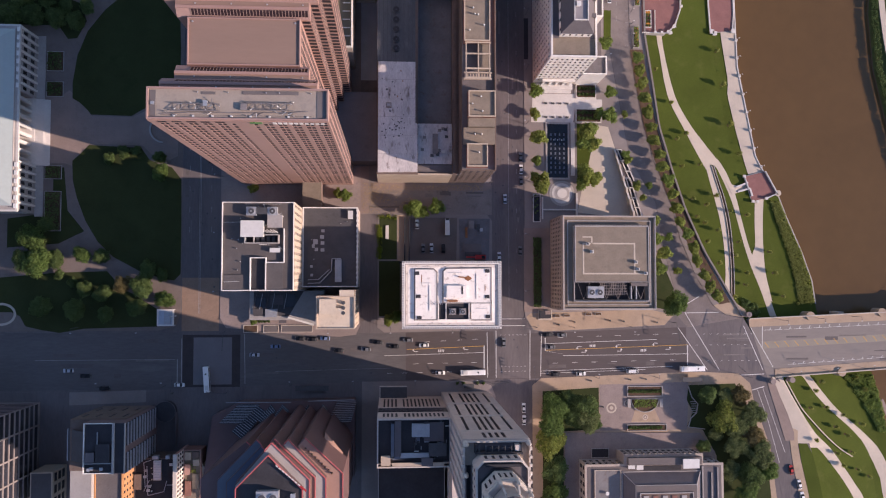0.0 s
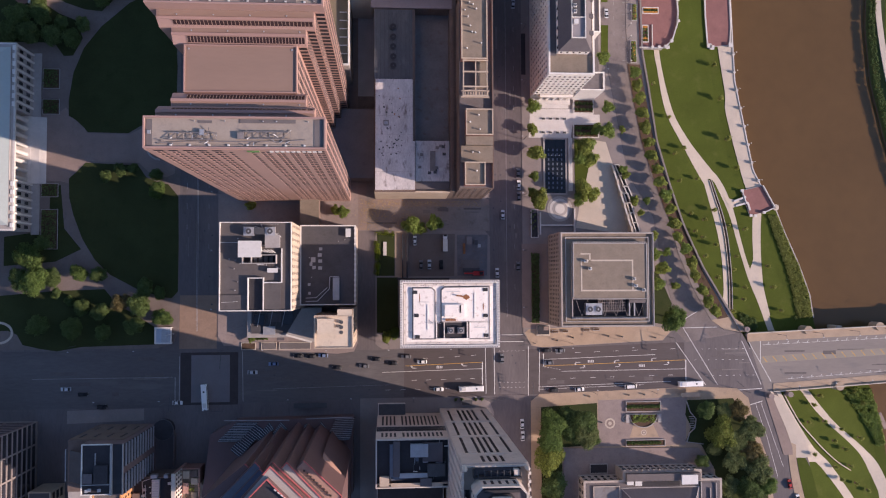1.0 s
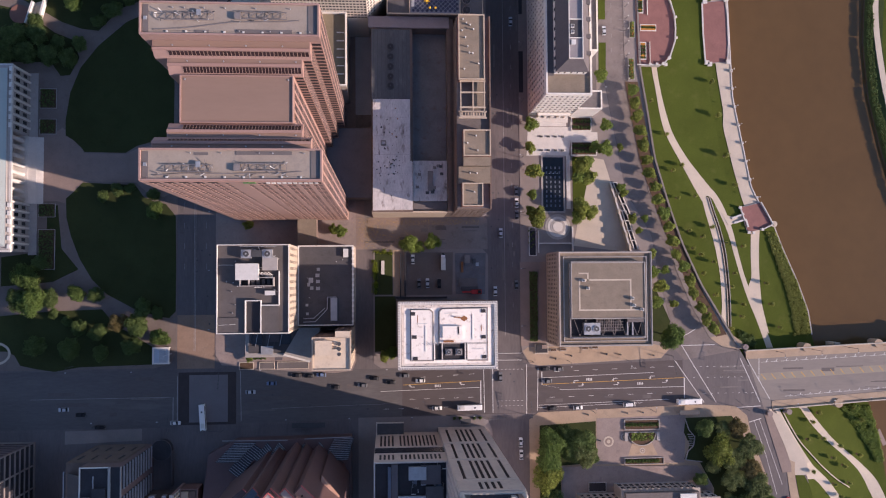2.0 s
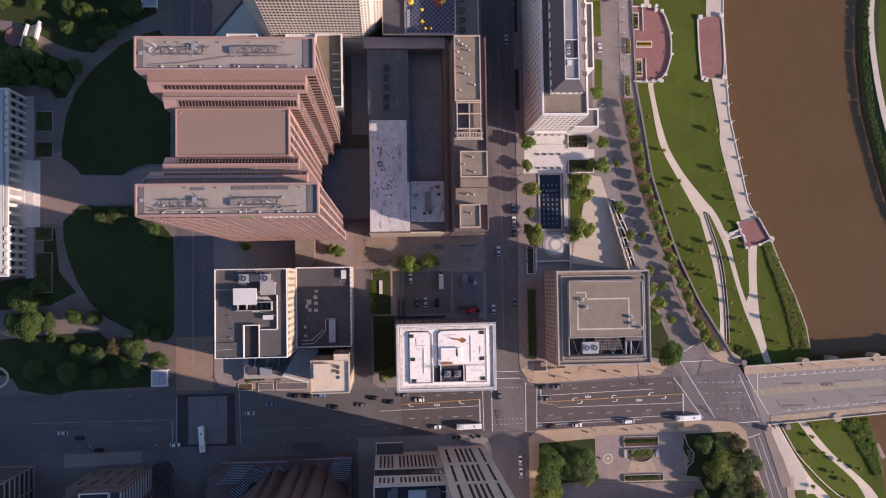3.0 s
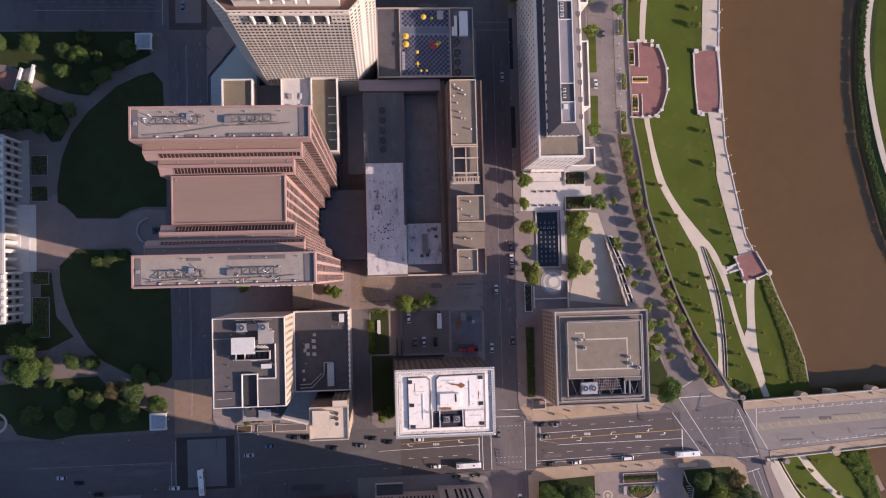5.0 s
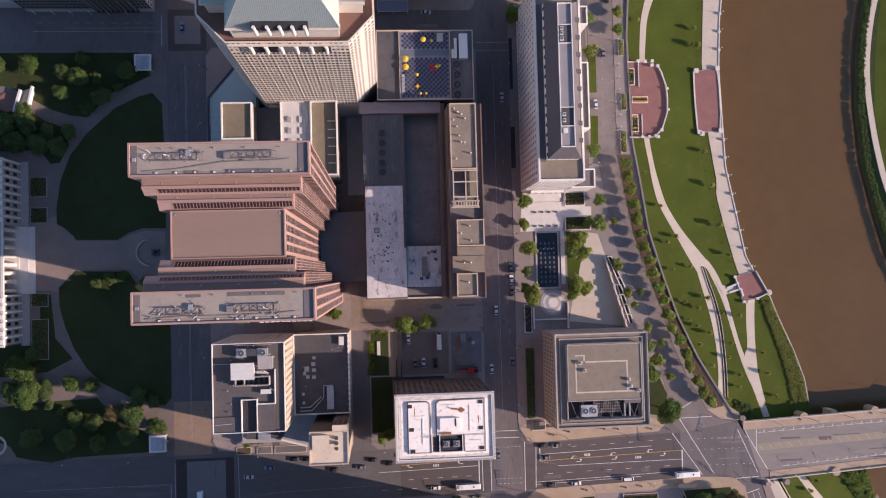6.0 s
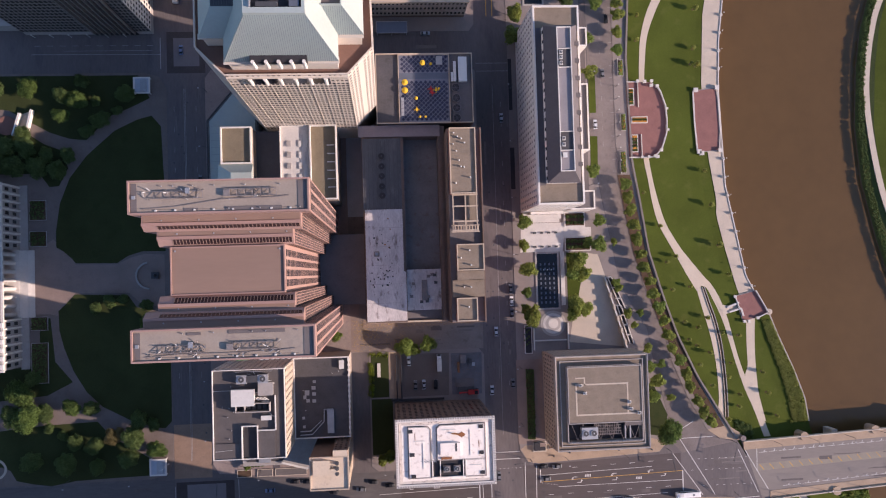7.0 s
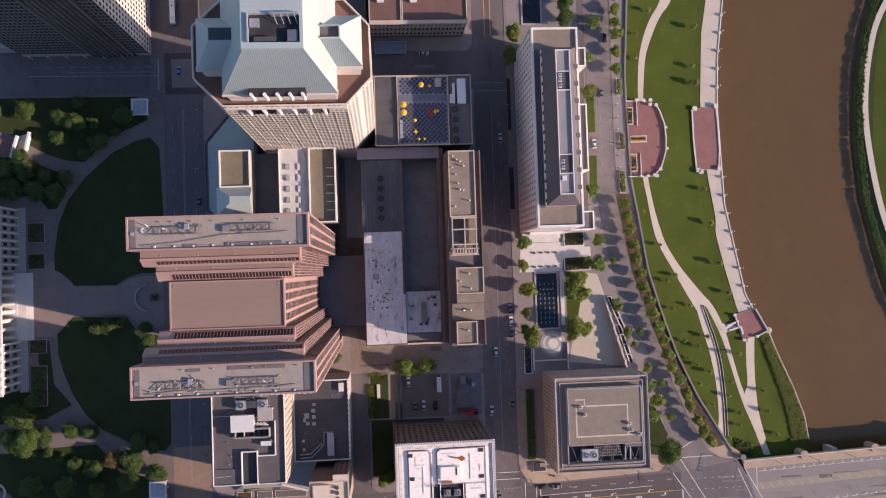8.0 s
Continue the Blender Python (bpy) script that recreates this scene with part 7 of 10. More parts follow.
part("shoulder_screen", Mass().box(28.6, 29.2, -58.4, -55.5, TOP, TOP + 3.4).box(44.2, 44.8, -58.4, -55.5, TOP, TOP + 3.4).box(28.6, 44.8, -58.5, -58.0, TOP, TOP + 4.2), BLACK_ROOF, lv)
part("shoulder_glass", Mass().box(32.5, 41.5, -58.0, -56.6, TOP + 0.3, TOP + 2.6), GLASS, lv)
part("shoulder_stair", Mass().box(42.4, 44.2, -57.8, -55.8, TOP + 0.3, TOP + 3.2), PALE_TERRACOTTA, lv)
for k in range(6):
    part("shoulder_joist", Mass().box(30 + k * 2.2, 30.3 + k * 2.2, -58.2, -55.8, TOP + 3.0, TOP + 3.3), METAL_DARK, lv)
UPPER = [(28, -77.4), (45.5, -77.4), (45.5, -61.4), (43, -58.8), (30.5, -58.8), (28, -61.4)]
UP = TOP + 12
part("upper_block", Mass().prism(UPPER, TOP, UP), TERRACOTTA, lv)
facade(lv, (43, -58.8), (30.5, -58.8), TOP + 4.5, UP - 0.6, 5, 1, 0.4, 0.7, TERRACOTTA, RECESS, 0.16, (), 5)
facade(lv, (28, -61.4), (28, -77.4), TOP + 1, UP - 0.6, 6, 2, 0.4, 0.6, TERRACOTTA, RECESS, 0.16, (), 12)
facade(lv, (45.5, -77.4), (45.5, -61.4), TOP + 1, UP - 0.6, 6, 2, 0.4, 0.6, TERRACOTTA, RECESS, 0.16, (), 12)
part("upper_rim", Mass().ring(UPPER, 0.5, UP, UP + 0.9), PALE_TERRACOTTA, lv)
part("upper_roof", Mass().prism(shrink(UPPER, 0.55), UP, UP + 0.1), SLATE, lv)
part("crown_slot", Mass().box(31, 42.6, -60.6, -59.8, UP + 0.1, UP + 1.8), BLACK_ROOF, lv)
CX, CY = 36.8, -69.0
OCTA = [(CX + 7.4 * math.cos(radians(22.5 + 45 * a)), CY + 7.4 * math.sin(radians(22.5 + 45 * a))) for a in range(8)]
part("crown_octagon", Mass().prism(OCTA, UP, UP + 13), PALE_TERRACOTTA, lv)
for a in range(8):
    facade(lv, OCTA[a], OCTA[(a + 1) % 8], UP + 1, UP + 12, 3, 1, 0.4, 0.55, PALE_TERRACOTTA, RECESS, 0.2, (), 3)
part("crown_gutter", Mass().ring([(CX + (x - CX) * 1.12, CY + (y - CY) * 1.12) for x, y in OCTA], 0.6, UP + 0.1, UP + 0.8), BLACK_ROOF, lv)
part("crown_rim", Mass().ring(OCTA, 0.6, UP + 13, UP + 14), PALE_TERRACOTTA, lv)
OCTB = [(CX + (x - CX) * 0.7, CY + (y - CY) * 0.7) for x, y in OCTA]
part("crown_lantern", Mass().prism(OCTB, UP + 13, UP + 24), GREY_STONE, lv)
part("lantern_cap", Mass().tube(CX, CY, UP + 24, UP + 28, 5.0, 0.6, 16), SLATE, lv)
for a in range(8):
    x, y = OCTA[a]
    part("pinnacle", Mass().tube(x, y, UP + 8, UP + 16, 0.75, 0.55, 8).tube(x, y, UP + 16, UP + 18.5, 0.6, 0.1, 8), PALE_TERRACOTTA, lv)
    x, y = OCTB[a]
    part("buttress", Mass().beam((x, y, UP + 22), (CX + (x - CX) * 1.36, CY + (y - CY) * 1.36, UP + 14), 0.6, 0.8), PALE_TERRACOTTA, lv)
for x, y in ((25.8, -55.6), (47.2, -55.6), (47.2, -66), (25.8, -66), (47.2, -76), (25.8, -76)):
    part("turret", Mass().tube(x, y, TOP - 4, TOP + 3, 1.0, 0.8, 8).tube(x, y, TOP + 3, TOP + 5, 0.8, 0.1, 8), PALE_TERRACOTTA, lv)
for k in range(8):
    y = -57.4 - k * 2.8
    for x in (25.0, 48.0):
        part("cornice_block", Mass().box(x - 0.45, x + 0.45, y - 0.5, y + 0.5, TOP, TOP + 2.0), PALE_TERRACOTTA, lv)
part("flank_well", Mass().box(25.7, 27.6, -77.6, -63, TOP + 0.1, TOP + 0.3), BLACK_ROOF, lv)
part("flank_screen", Mass().box(25.5, 25.8, -77.6, -63, TOP + 0.1, TOP + 2.6).box(27.4, 27.7, -77.6, -63, TOP + 0.1, TOP + 2.6), SLATE, lv)
# unseen mass added behind the shaft to keep sun off the rear block's roof
part("rear_shaft", Mass().box(26, 48, -130, -79.1, 0, 58), TERRACOTTA, lv)
rear = thing("rear_block", "low dark-roofed block behind the stone tower", "building", (9, -100, 0))
body(rear, rect(-5.4, 24.8, -110, -77.2), 0, 30, BROWN_WALL, BLACK_ROOF, 1.0, 0.3, rim_mat=GREY_STONE)

# ---- city hall ----
GREY_FLAT = mat("mauve_grey_roof", (0.135, 0.115, 0.11), 0.85, 0.14, 7, 0.7, stain=(0.14, 0.12, 0.12), stain_amount=0.5)
hall = thing("city_hall", "grey limestone city hall with hipped slate roofs", "building", (125, -110, 0))
HB = [(93, -160), (160, -160), (160, -88), (150, -88), (150, -83.4), (112, -83.4), (112, -88), (93, -88)]
part("body", Mass().prism(HB, 0, 14), GREY_STONE, hall)
part("cornice", Mass().prism([(92.5, -160), (160.5, -160), (160.5, -87.5), (150.5, -87.5), (150.5, -82.9), (111.5, -82.9), (111.5, -87.5), (92.5, -87.5)], 14, 14.8), TAN_WALL, hall)
facade(hall, (150, -83.4), (112, -83.4), 3, 13, 13, 2, 0.68, 0.78, TAN_WALL, GLASS, 0.16, (), 32)
facade(hall, (112, -88), (93, -88), 3, 13, 6, 2, 0.5, 0.7, TAN_WALL, GLASS, 0.16, (), 12)
facade(hall, (93, -88), (93, -160), 3, 13, 18, 2, 0.5, 0.7, TAN_WALL, GLASS, 0.16, (), 36)
facade(hall, (160, -88), (150, -88), 3, 13, 3, 2, 0.5, 0.7, GREY_STONE, GLASS, 0.16, (), 6)
part("flat_roof", Mass().box(93.6, 159.4, -159, -88.6, 14.8, 14.9), GREY_FLAT, hall)
hip("slate_roof", (110.5, 149.0, -150, -91.2), (115.8, 145.5, -140, -96.6), 14.9, 19.4, SLATE, hall)
g = Mass()
for a, b in (((110.5, -91.2, 15), (149, -91.2, 15)), ((115.8, -96.6, 19.5), (145.5, -96.6, 19.5)), ((110.5, -91.2, 15), (115.8, -96.6, 19.5)), ((149, -91.2, 15), (145.5, -96.6, 19.5)), ((110.5, -91.2, 15), (110.5, -150, 15)), ((149, -91.2, 15), (149, -150, 15)), ((115.8, -96.6, 19.5), (115.8, -140, 19.5)), ((145.5, -96.6, 19.5), (145.5, -140, 19.5))):
    g.beam(a, b, 0.4, 0.35)
part("ridge_cap", g, GREY_STONE, hall, "pale lead ridge and eave caps")
part("west_roof", Mass().box(97.4, 109.6, -158, -90.4, 14.92, 15.0), NEUTRAL_ROOF, hall)
part("roof_kerb", Mass().ring(rect(97.0, 110.0, -158.4, -90.0), 0.4, 14.9, 15.6), TAN_WALL, hall)
part("east_roof", Mass().box(150.2, 158.6, -158, -89.6, 14.92, 15.0), SLATE, hall)
part("east_kerb", Mass().box(149.6, 150.1, -158, -88.8, 14.9, 15.9).box(154.2, 154.6, -158, -92, 14.9, 15.7).box(157.2, 157.6, -158, -89.6, 14.9, 15.7), GREY_STONE, hall)
part("roof_dish", Mass().tube(103, -101, 15, 16.2, 0.3, 0.9, 12), UNIT_WHITE, hall)
for k in range(5):
    part("court_window", Mass().box(119.4 + k * 4.6, 121.8 + k * 4.6, -103.6, -101.4, 19.86, 20.2), RED_WALL if k % 2 else GREY_STONE, hall)
for k in range(13):
    x = 112.6 + k * 2.86
    part("cornice_block", Mass().box(x - 0.45, x + 0.45, -83.5, -82.5, 14.8, 15.5), TAN_WALL, hall)
part("area_well", Mass().box(99.4, 107.8, -87.2, -83.0, 0.6, 0.66), BLACK_ROOF, hall, "dark sunken area well beside the front")
part("well_kerb", Mass().ring(rect(99.1, 108.1, -87.5, -82.7), 0.3, 0.6, 1.4), GREY_STONE, hall)
part("ridge_walk", Mass().box(115.9, 145.4, -140, -96.7, 19.4, 19.8), GREY_FLAT, hall)
part("light_court", Mass().box(118, 143.2, -136, -100.4, 19.8, 19.86), BROWN_WALL, hall)
part("court_kerb", Mass().ring(rect(117.6, 143.6, -136.4, -100), 0.4, 19.8, 20.4), GREY_STONE, hall)
part("attic_block", Mass().box(113, 149, -87.6, -84.2, 14.8, 17.4), GREY_FLAT, hall)
part("attic_slot", Mass().box(121, 139.5, -90.6, -88.4, 14.95, 15.0), BLACK_ROOF, hall)
plant_box(140, 147.6, -89.6, -85.4, 17.4, 1.2, UNIT_WHITE, "pale plant housing on a city hall roof")
plant_box(114, 117, -90, -87.8, 14.95, 1.2, UNIT_WHITE, "small white plant housing on a city hall roof")
plant_box(118, 121, -90.4, -87.8, 14.95, 1.2, UNIT_WHITE, "small white plant housing on a city hall roof")
hall.location = (125.6, -110.6, 0)
slab("terrace_city_hall", [(86.5, -200), (163, -200), (163, -86), (155.5, -76.4), (86.5, -75.4)], 0.6, MAUVE_PAVING, "raised brown terrace round the city hall", "terrace")

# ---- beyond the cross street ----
# street front's precast, darkened for its shade; the sunlit side stays cream
GRID_STONE_SHADED = mat("shade_greyed_precast", (0.215, 0.195, 0.187), 0.85, 0.12, 6, 0.7)
tl = thing("grid_tower", "tower with a precast window grid, cream where lit, greyed where shaded", "tower", (-136, 215, 0))
part("body", Mass().box(-167, -107, 192, 245, 0, 110), GREY_STONE, tl)
facade(tl, (-167, 192), (-134, 192), 5, 109, 17, 26, 0.78, 0.80, GRID_STONE_SHADED, RECESS, 0.25, (), 68)
facade(tl, (-114, 192), (-107, 192), 5, 109, 4, 26, 0.72, 0.78, GRID_STONE_SHADED, RECESS, 0.25, (), 16)
part("glass_bay", Mass().box(-134, -114, 191.6, 192, 0, 109), RECESS, tl)
for k in range(9):
    x = -133.4 + k * 2.35
    part("fin", Mass().box(x - 0.22, x + 0.22, 190.4, 191.6, 4, 109), GRID_STONE_SHADED, tl)
for k in range(26):
    part("bay_spandrel", Mass().box(-134, -114, 191.3, 191.6, 5 + k * 4, 5.7 + k * 4), DARK_RED_BRICK, tl)
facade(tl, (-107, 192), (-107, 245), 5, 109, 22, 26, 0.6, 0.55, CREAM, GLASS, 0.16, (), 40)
part("base_hall", Mass().box(-190, -167, 194, 245, 0, 8), GREY_STONE, tl)
for k in range(6):
    part("entrance_lamp", Mass().tube(-163 + k * 8.6, 190.6, 0, 4.2, 0.12, sides=8).tube(-163 + k * 8.6, 190.6, 4.2, 4.8, 0.35, sides=10), LAMP_GLASS, tl)
tb = thing("brown_block", "brown-roofed block with arched pale cornice", "building", (22, 225, 0))
for x0, x1 in ((-0.6, 14.6), (14.8, 45.6)):
    body(tb, rect(x0, x1, 199.6, 260), 0, 25.4, BROWN_WALL, mat("maroon_roof", (0.15, 0.085, 0.07), 0.9, 0.12, 6, 0.7), 0.8, 0.5, rim_mat=BEIGE)
    plant_box(x0 + 4, x0 + 7, 208.5, 211, 24.66, 1.6, UNIT_WHITE, "white roof unit on a maroon roof")
facade(tb, (-0.6, 199.6), (45.6, 199.6), 3, 23.6, 24, 3, 0.5, 0.45, TAN_WALL, GLASS, 0.16, (), 72)
part("cornice_blocks", Mass().box(-0.6, 45.6, 198.4, 199.6, 23.6, 25.4), BEIGE, tb)
mb = thing("street_wall_block", "shaded block across the cross street", "building", (-40, 225, 0))
body(mb, rect(-80, -2, 197, 260), 0, 20, BROWN_WALL, DARK_ROOF, 0.8, 0.5)

# ---- the square's lawns, walks and things ----


def lawn(pts, z=0.07, m=GRASS_SHADED, label="green lawn darkened for shade, edged by brown walks", rounded=True):
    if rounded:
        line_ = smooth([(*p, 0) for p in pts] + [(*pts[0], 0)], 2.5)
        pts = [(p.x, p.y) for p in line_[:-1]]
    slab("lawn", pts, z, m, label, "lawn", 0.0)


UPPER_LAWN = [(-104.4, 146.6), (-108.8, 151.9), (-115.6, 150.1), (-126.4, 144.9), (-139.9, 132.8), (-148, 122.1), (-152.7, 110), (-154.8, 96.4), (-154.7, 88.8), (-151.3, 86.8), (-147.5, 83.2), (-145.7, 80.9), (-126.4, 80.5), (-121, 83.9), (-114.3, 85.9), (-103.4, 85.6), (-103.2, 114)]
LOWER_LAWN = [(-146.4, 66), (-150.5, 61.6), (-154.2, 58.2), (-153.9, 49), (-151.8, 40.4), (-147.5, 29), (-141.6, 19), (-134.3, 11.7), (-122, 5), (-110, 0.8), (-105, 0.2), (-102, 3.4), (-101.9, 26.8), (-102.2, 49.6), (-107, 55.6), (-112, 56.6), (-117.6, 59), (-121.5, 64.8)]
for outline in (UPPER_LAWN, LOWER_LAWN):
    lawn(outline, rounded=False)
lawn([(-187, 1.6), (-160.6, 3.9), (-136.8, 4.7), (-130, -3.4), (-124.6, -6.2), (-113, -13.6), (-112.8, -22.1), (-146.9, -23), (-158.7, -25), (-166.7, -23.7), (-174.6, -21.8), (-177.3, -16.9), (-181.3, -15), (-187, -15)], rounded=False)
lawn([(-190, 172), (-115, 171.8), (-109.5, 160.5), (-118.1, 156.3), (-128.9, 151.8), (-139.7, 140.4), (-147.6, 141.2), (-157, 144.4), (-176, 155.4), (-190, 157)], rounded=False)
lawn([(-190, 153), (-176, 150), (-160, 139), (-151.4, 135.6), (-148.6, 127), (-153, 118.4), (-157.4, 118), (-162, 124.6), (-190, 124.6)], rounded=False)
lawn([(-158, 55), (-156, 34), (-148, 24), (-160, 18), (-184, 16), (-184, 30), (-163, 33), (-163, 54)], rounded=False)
for y0, y1 in ((102, 111.7), (89.4, 96.9), (49.2, 55.8), (24, 43.4)):
    bed = thing("hedge_bed", "dark clipped hedge bed beside the statehouse steps", "hedge", (-163, (y0 + y1) / 2, 0), "hedge beds")
    part("kerb", Mass().ring(rect(-167.0, -159.0, y0, y1), 0.25, 0, 0.35), GREY_STONE, bed)
    part("soil", Mass().box(-166.7, -159.3, y0 + 0.3, y1 - 0.3, 0, 0.25), SOIL, bed)
    part("hedge", leaf_heap(-166.4, -159.6, y0 + 0.6, y1 - 0.6, 0.3, 1.4, 45), LEAF_DEEP, bed)
walkway = slab("plaza_statehouse", [(-167.3, 57), (-158.5, 57), (-154.3, 55.8), (-152.6, 60.1), (-146.1, 66.7), (-121, 66), (-116, 61), (-108, 59), (-104, 61), (-104, 84), (-113, 84.6), (-120, 83), (-126, 80), (-146, 80.4), (-147.6, 84.2), (-153.1, 89.7), (-156.1, 92.8), (-158.5, 91), (-167.3, 91)], 0.03, PAVING_PINK, "tan paved forecourt and walk of the statehouse", "plaza")
mon = thing("memorial", "curved grey stone memorial with dark bronze figures' plinth", "memorial", (-110.5, 74, 0.03))
for k in range(14):
    a0, a1 = radians(100 + k * 12), radians(100 + (k + 1) * 12)
    part("bench_stone", Mass().beam((-111 + 6.4 * math.cos(a0), 74 + 6.4 * math.sin(a0), 0.5), (-111 + 6.4 * math.cos(a1), 74 + 6.4 * math.sin(a1), 0.5), 0.8, 0.9), GREY_STONE, mon)
part("plinth", Mass().box(-110, -106.6, 72.4, 75.6, 0.03, 1.6).tube(-108.3, 74, 1.6, 4.5, 0.9, 0.5, 8), METAL_DARK, mon)
for x0, y0, lab in ((-112, -21.7, "white transit entrance pavilion with a glass roof"), (-116.3, 162.1, "white transit entrance pavilion beside dark lawn")):
    k = thing("pavilion", lab, "pavilion", (x0 + 4, y0 + 4, 0), "pavilions")
    for dx in (0.3, 7.6):
        for dy in (0.3, 7.7):
            part("post", Mass().box(x0 + dx - 0.15, x0 + dx + 0.15, y0 + dy - 0.15, y0 + dy + 0.15, 0, 3), WHITE, k)
    part("roof_frame", Mass().ring(rect(x0, x0 + 8, y0, y0 + 8), 0.7, 3, 3.5), WHITE, k)
    part("glass_roof", Mass().box(x0 + 0.7, x0 + 7.3, y0 + 0.7, y0 + 7.3, 3.05, 3.2), mat("milky_glass", (0.42, 0.46, 0.52), 0.3, 0.1, 2, 0.4), k)
    part("lift_box", Mass().box(x0 + 3.4, x0 + 6.4, y0 + 0.9, y0 + 6.6, 3.2, 3.8), METAL, k)
mo = thing("war_memorial", "white stone memorial gateway with red plinth", "memorial", (-169, 151, 0))
part("wall", Mass().hexa([(-167.4, 144.2, 0), (-166.6, 144, 0), (-163.8, 155, 0), (-164.8, 155.4, 0), (-167.4, 144.2, 3), (-166.6, 144, 3), (-163.8, 155, 3), (-164.8, 155.4, 3)]), WHITE, mo)
part("wall", Mass().hexa([(-173.6, 143, 0), (-172.8, 142.8, 0), (-169.4, 153.4, 0), (-170.4, 153.8, 0), (-173.6, 143, 3), (-172.8, 142.8, 3), (-169.4, 153.4, 3), (-170.4, 153.8, 3)]), WHITE, mo)
part("plaza", Mass().prism([(-172.6, 143.4), (-167.4, 144.4), (-165, 155), (-169.6, 153.6)], 0.05, 0.14), CONCRETE, mo)
part("pedestal", Mass().tube(-177, 148, 0, 0.5, 4.6, sides=24), RED_WALL, mo)
structure("loop_walk", Mass().ring([(-186 + 7 * math.cos(a * math.pi / 12), -16 + 5.5 * math.sin(a * math.pi / 12)) for a in range(24)], 1.1, 0.05, 0.12), CONCRETE, "pale looped garden walk in a dark lawn", "path")
fp = thing("flagpole", "white flagpole beside the avenue", "flagpole", (-104, -17, 0))
part("pole", Mass().tube(-104, -17, 0, 14, 0.12, 0.07, 8), WHITE, fp)
part("base", Mass().tube(-104, -17, 0, 0.5, 0.4, sides=10), GREY_STONE, fp)

# ---- lots and gardens by the white-roofed block ----
lot = slab("parking_lot", [(9.6, 10.4), (32.6, 10.4), (33, 31.4), (9.8, 31.4)], 0.03, mat("brown_asphalt", (0.15, 0.125, 0.115), 0.9, 0.15, 6, 0.7), "brown worn asphalt parking lot", "parking lot")
slab("work_yard", [(34.2, 10.6), (49, 10.6), (49.4, 31), (34, 31)], 0.04, mat("yard_surface", (0.14, 0.135, 0.145), 0.9, 0.25, 4, 0.6, stain=(0.2, 0.13, 0.11), stain_amount=0.5), "grey patched construction yard", "yard")
# both garden lawns take the shade-darkened green
slab("garden_lawn", [(-5.6, 10.6), (3.0, 10.6), (3.0, 31.6), (-5.6, 31.6)], 0.1, GRASS_SHADED, "small garden lawn, its green darkened for shade", "lawn")
slab("garden_lawn_shaded", [(-5.8, -17.4), (4.6, -17.4), (4.6, 9.8), (-5.8, 9.8)], 0.09, GRASS_SHADED, "garden lawn beside the office block, its green darkened for shade", "lawn")
slab("garden_walk", [(3.4, 10), (8.6, 10), (8.6, 32.6), (3.4, 32.6)], 0.02, PAVING, "tan paved garden walk", "path")
bench = thing("garden_slab", "long pale stone bench on a small lawn", "bench", (-1.6, 24, 0.1))
part("seat", Mass().box(-2.6, -1.0, 20.6, 27.4, 0.1, 0.6), WHITE_STONE, bench)
part("foot", Mass().box(-2.3, -1.3, 21, 27, 0.1, 0.3), GREY_STONE, bench)
fence = thing("yard_wall", "dark low wall round the parking lot", "wall", (10, 20, 0), kind="structure")
part("wall_side", Mass().box(8.9, 9.5, 9.6, 31.4, 0, 1.3), BLACK_ROOF, fence)
part("wall_end", Mass().box(4, 30, 8.6, 9.5, 0, 1.4), BLACK_ROOF, fence)
part("wall_side", Mass().box(6.6, 7.2, 9.6, 31.4, 0, 1.1), BLACK_ROOF, fence)
ex = thing("red_excavator", "red construction machine parked in the yard", "excavator", (46, 11.5, 0.04))
part("body", Mass().box(42, 47, 10.6, 12.8, 0.9, 2.6), RED_PAINT, ex)
part("cab", Mass().box(45, 46.6, 10.9, 12.4, 2.6, 3.6), CAR_GLASS, ex)
part("boom", Mass().beam((42, 11.7, 2.2), (37.4, 11.7, 2.9), 0.7, 0.7), RED_PAINT, ex)
for y in (10.5, 12.4):
    part("track", Mass().box(41.6, 47.2, y, y + 0.6, 0.04, 0.9), RUBBER, ex)
for k, (x, y, w, d, h, m) in enumerate(((40, 28, 2.4, 3.6, 1.2, STEEL), (43.4, 27, 1.4, 2, 1.4, METAL_DARK), (37.6, 24, 0.8, 5, 0.4, RUST), (45, 25.4, 1.2, 1.4, 1.0, METAL), (40.4, 16.4, 9.0, 3.8, 0.5, MID_ROOF), (41, 13.4, 8, 1.6, 0.6, METAL_DARK))):
    plant_box(x - w / 2, x + w / 2, y - d / 2, y + d / 2, 0.04, h, m, "stacked building material in a construction yard")

# ---- courthouse plazas ----
slab("plaza_courthouse", [(70.5, 80), (92, 80), (93, 86.6), (107, 86.6), (107, 92), (103.8, 92), (103.8, 99.6), (93.5, 99.6), (92.6, 94.6), (71.4, 94.6)], 0.06, WHITE_STONE, "bright white stone courthouse plaza", "plaza")
for k in range(4):
    for y in (89.6, 82.6):
        b = thing("stone_bench", "dark-topped block bench on a white plaza", "bench", (78 + k * 3.6, y, 0.06), "plaza benches")
        part("seat", Mass().box(77.2 + k * 3.6, 78.8 + k * 3.6, y - 0.45, y + 0.45, 0.3, 0.55), METAL_DARK, b)
        part("foot", Mass().box(77.5 + k * 3.6, 78.5 + k * 3.6, y - 0.3, y + 0.3, 0.06, 0.3), GREY_STONE, b)
pool = thing("reflecting_pool", "long dark reflecting pool with stepping rows of stone letters", "pool", (84, 65.5, 0), kind="structure")
part("coping", Mass().ring(rect(77.8, 90.0, 51, 80), 0.9, 0, 0.4), GREY_STONE, pool)
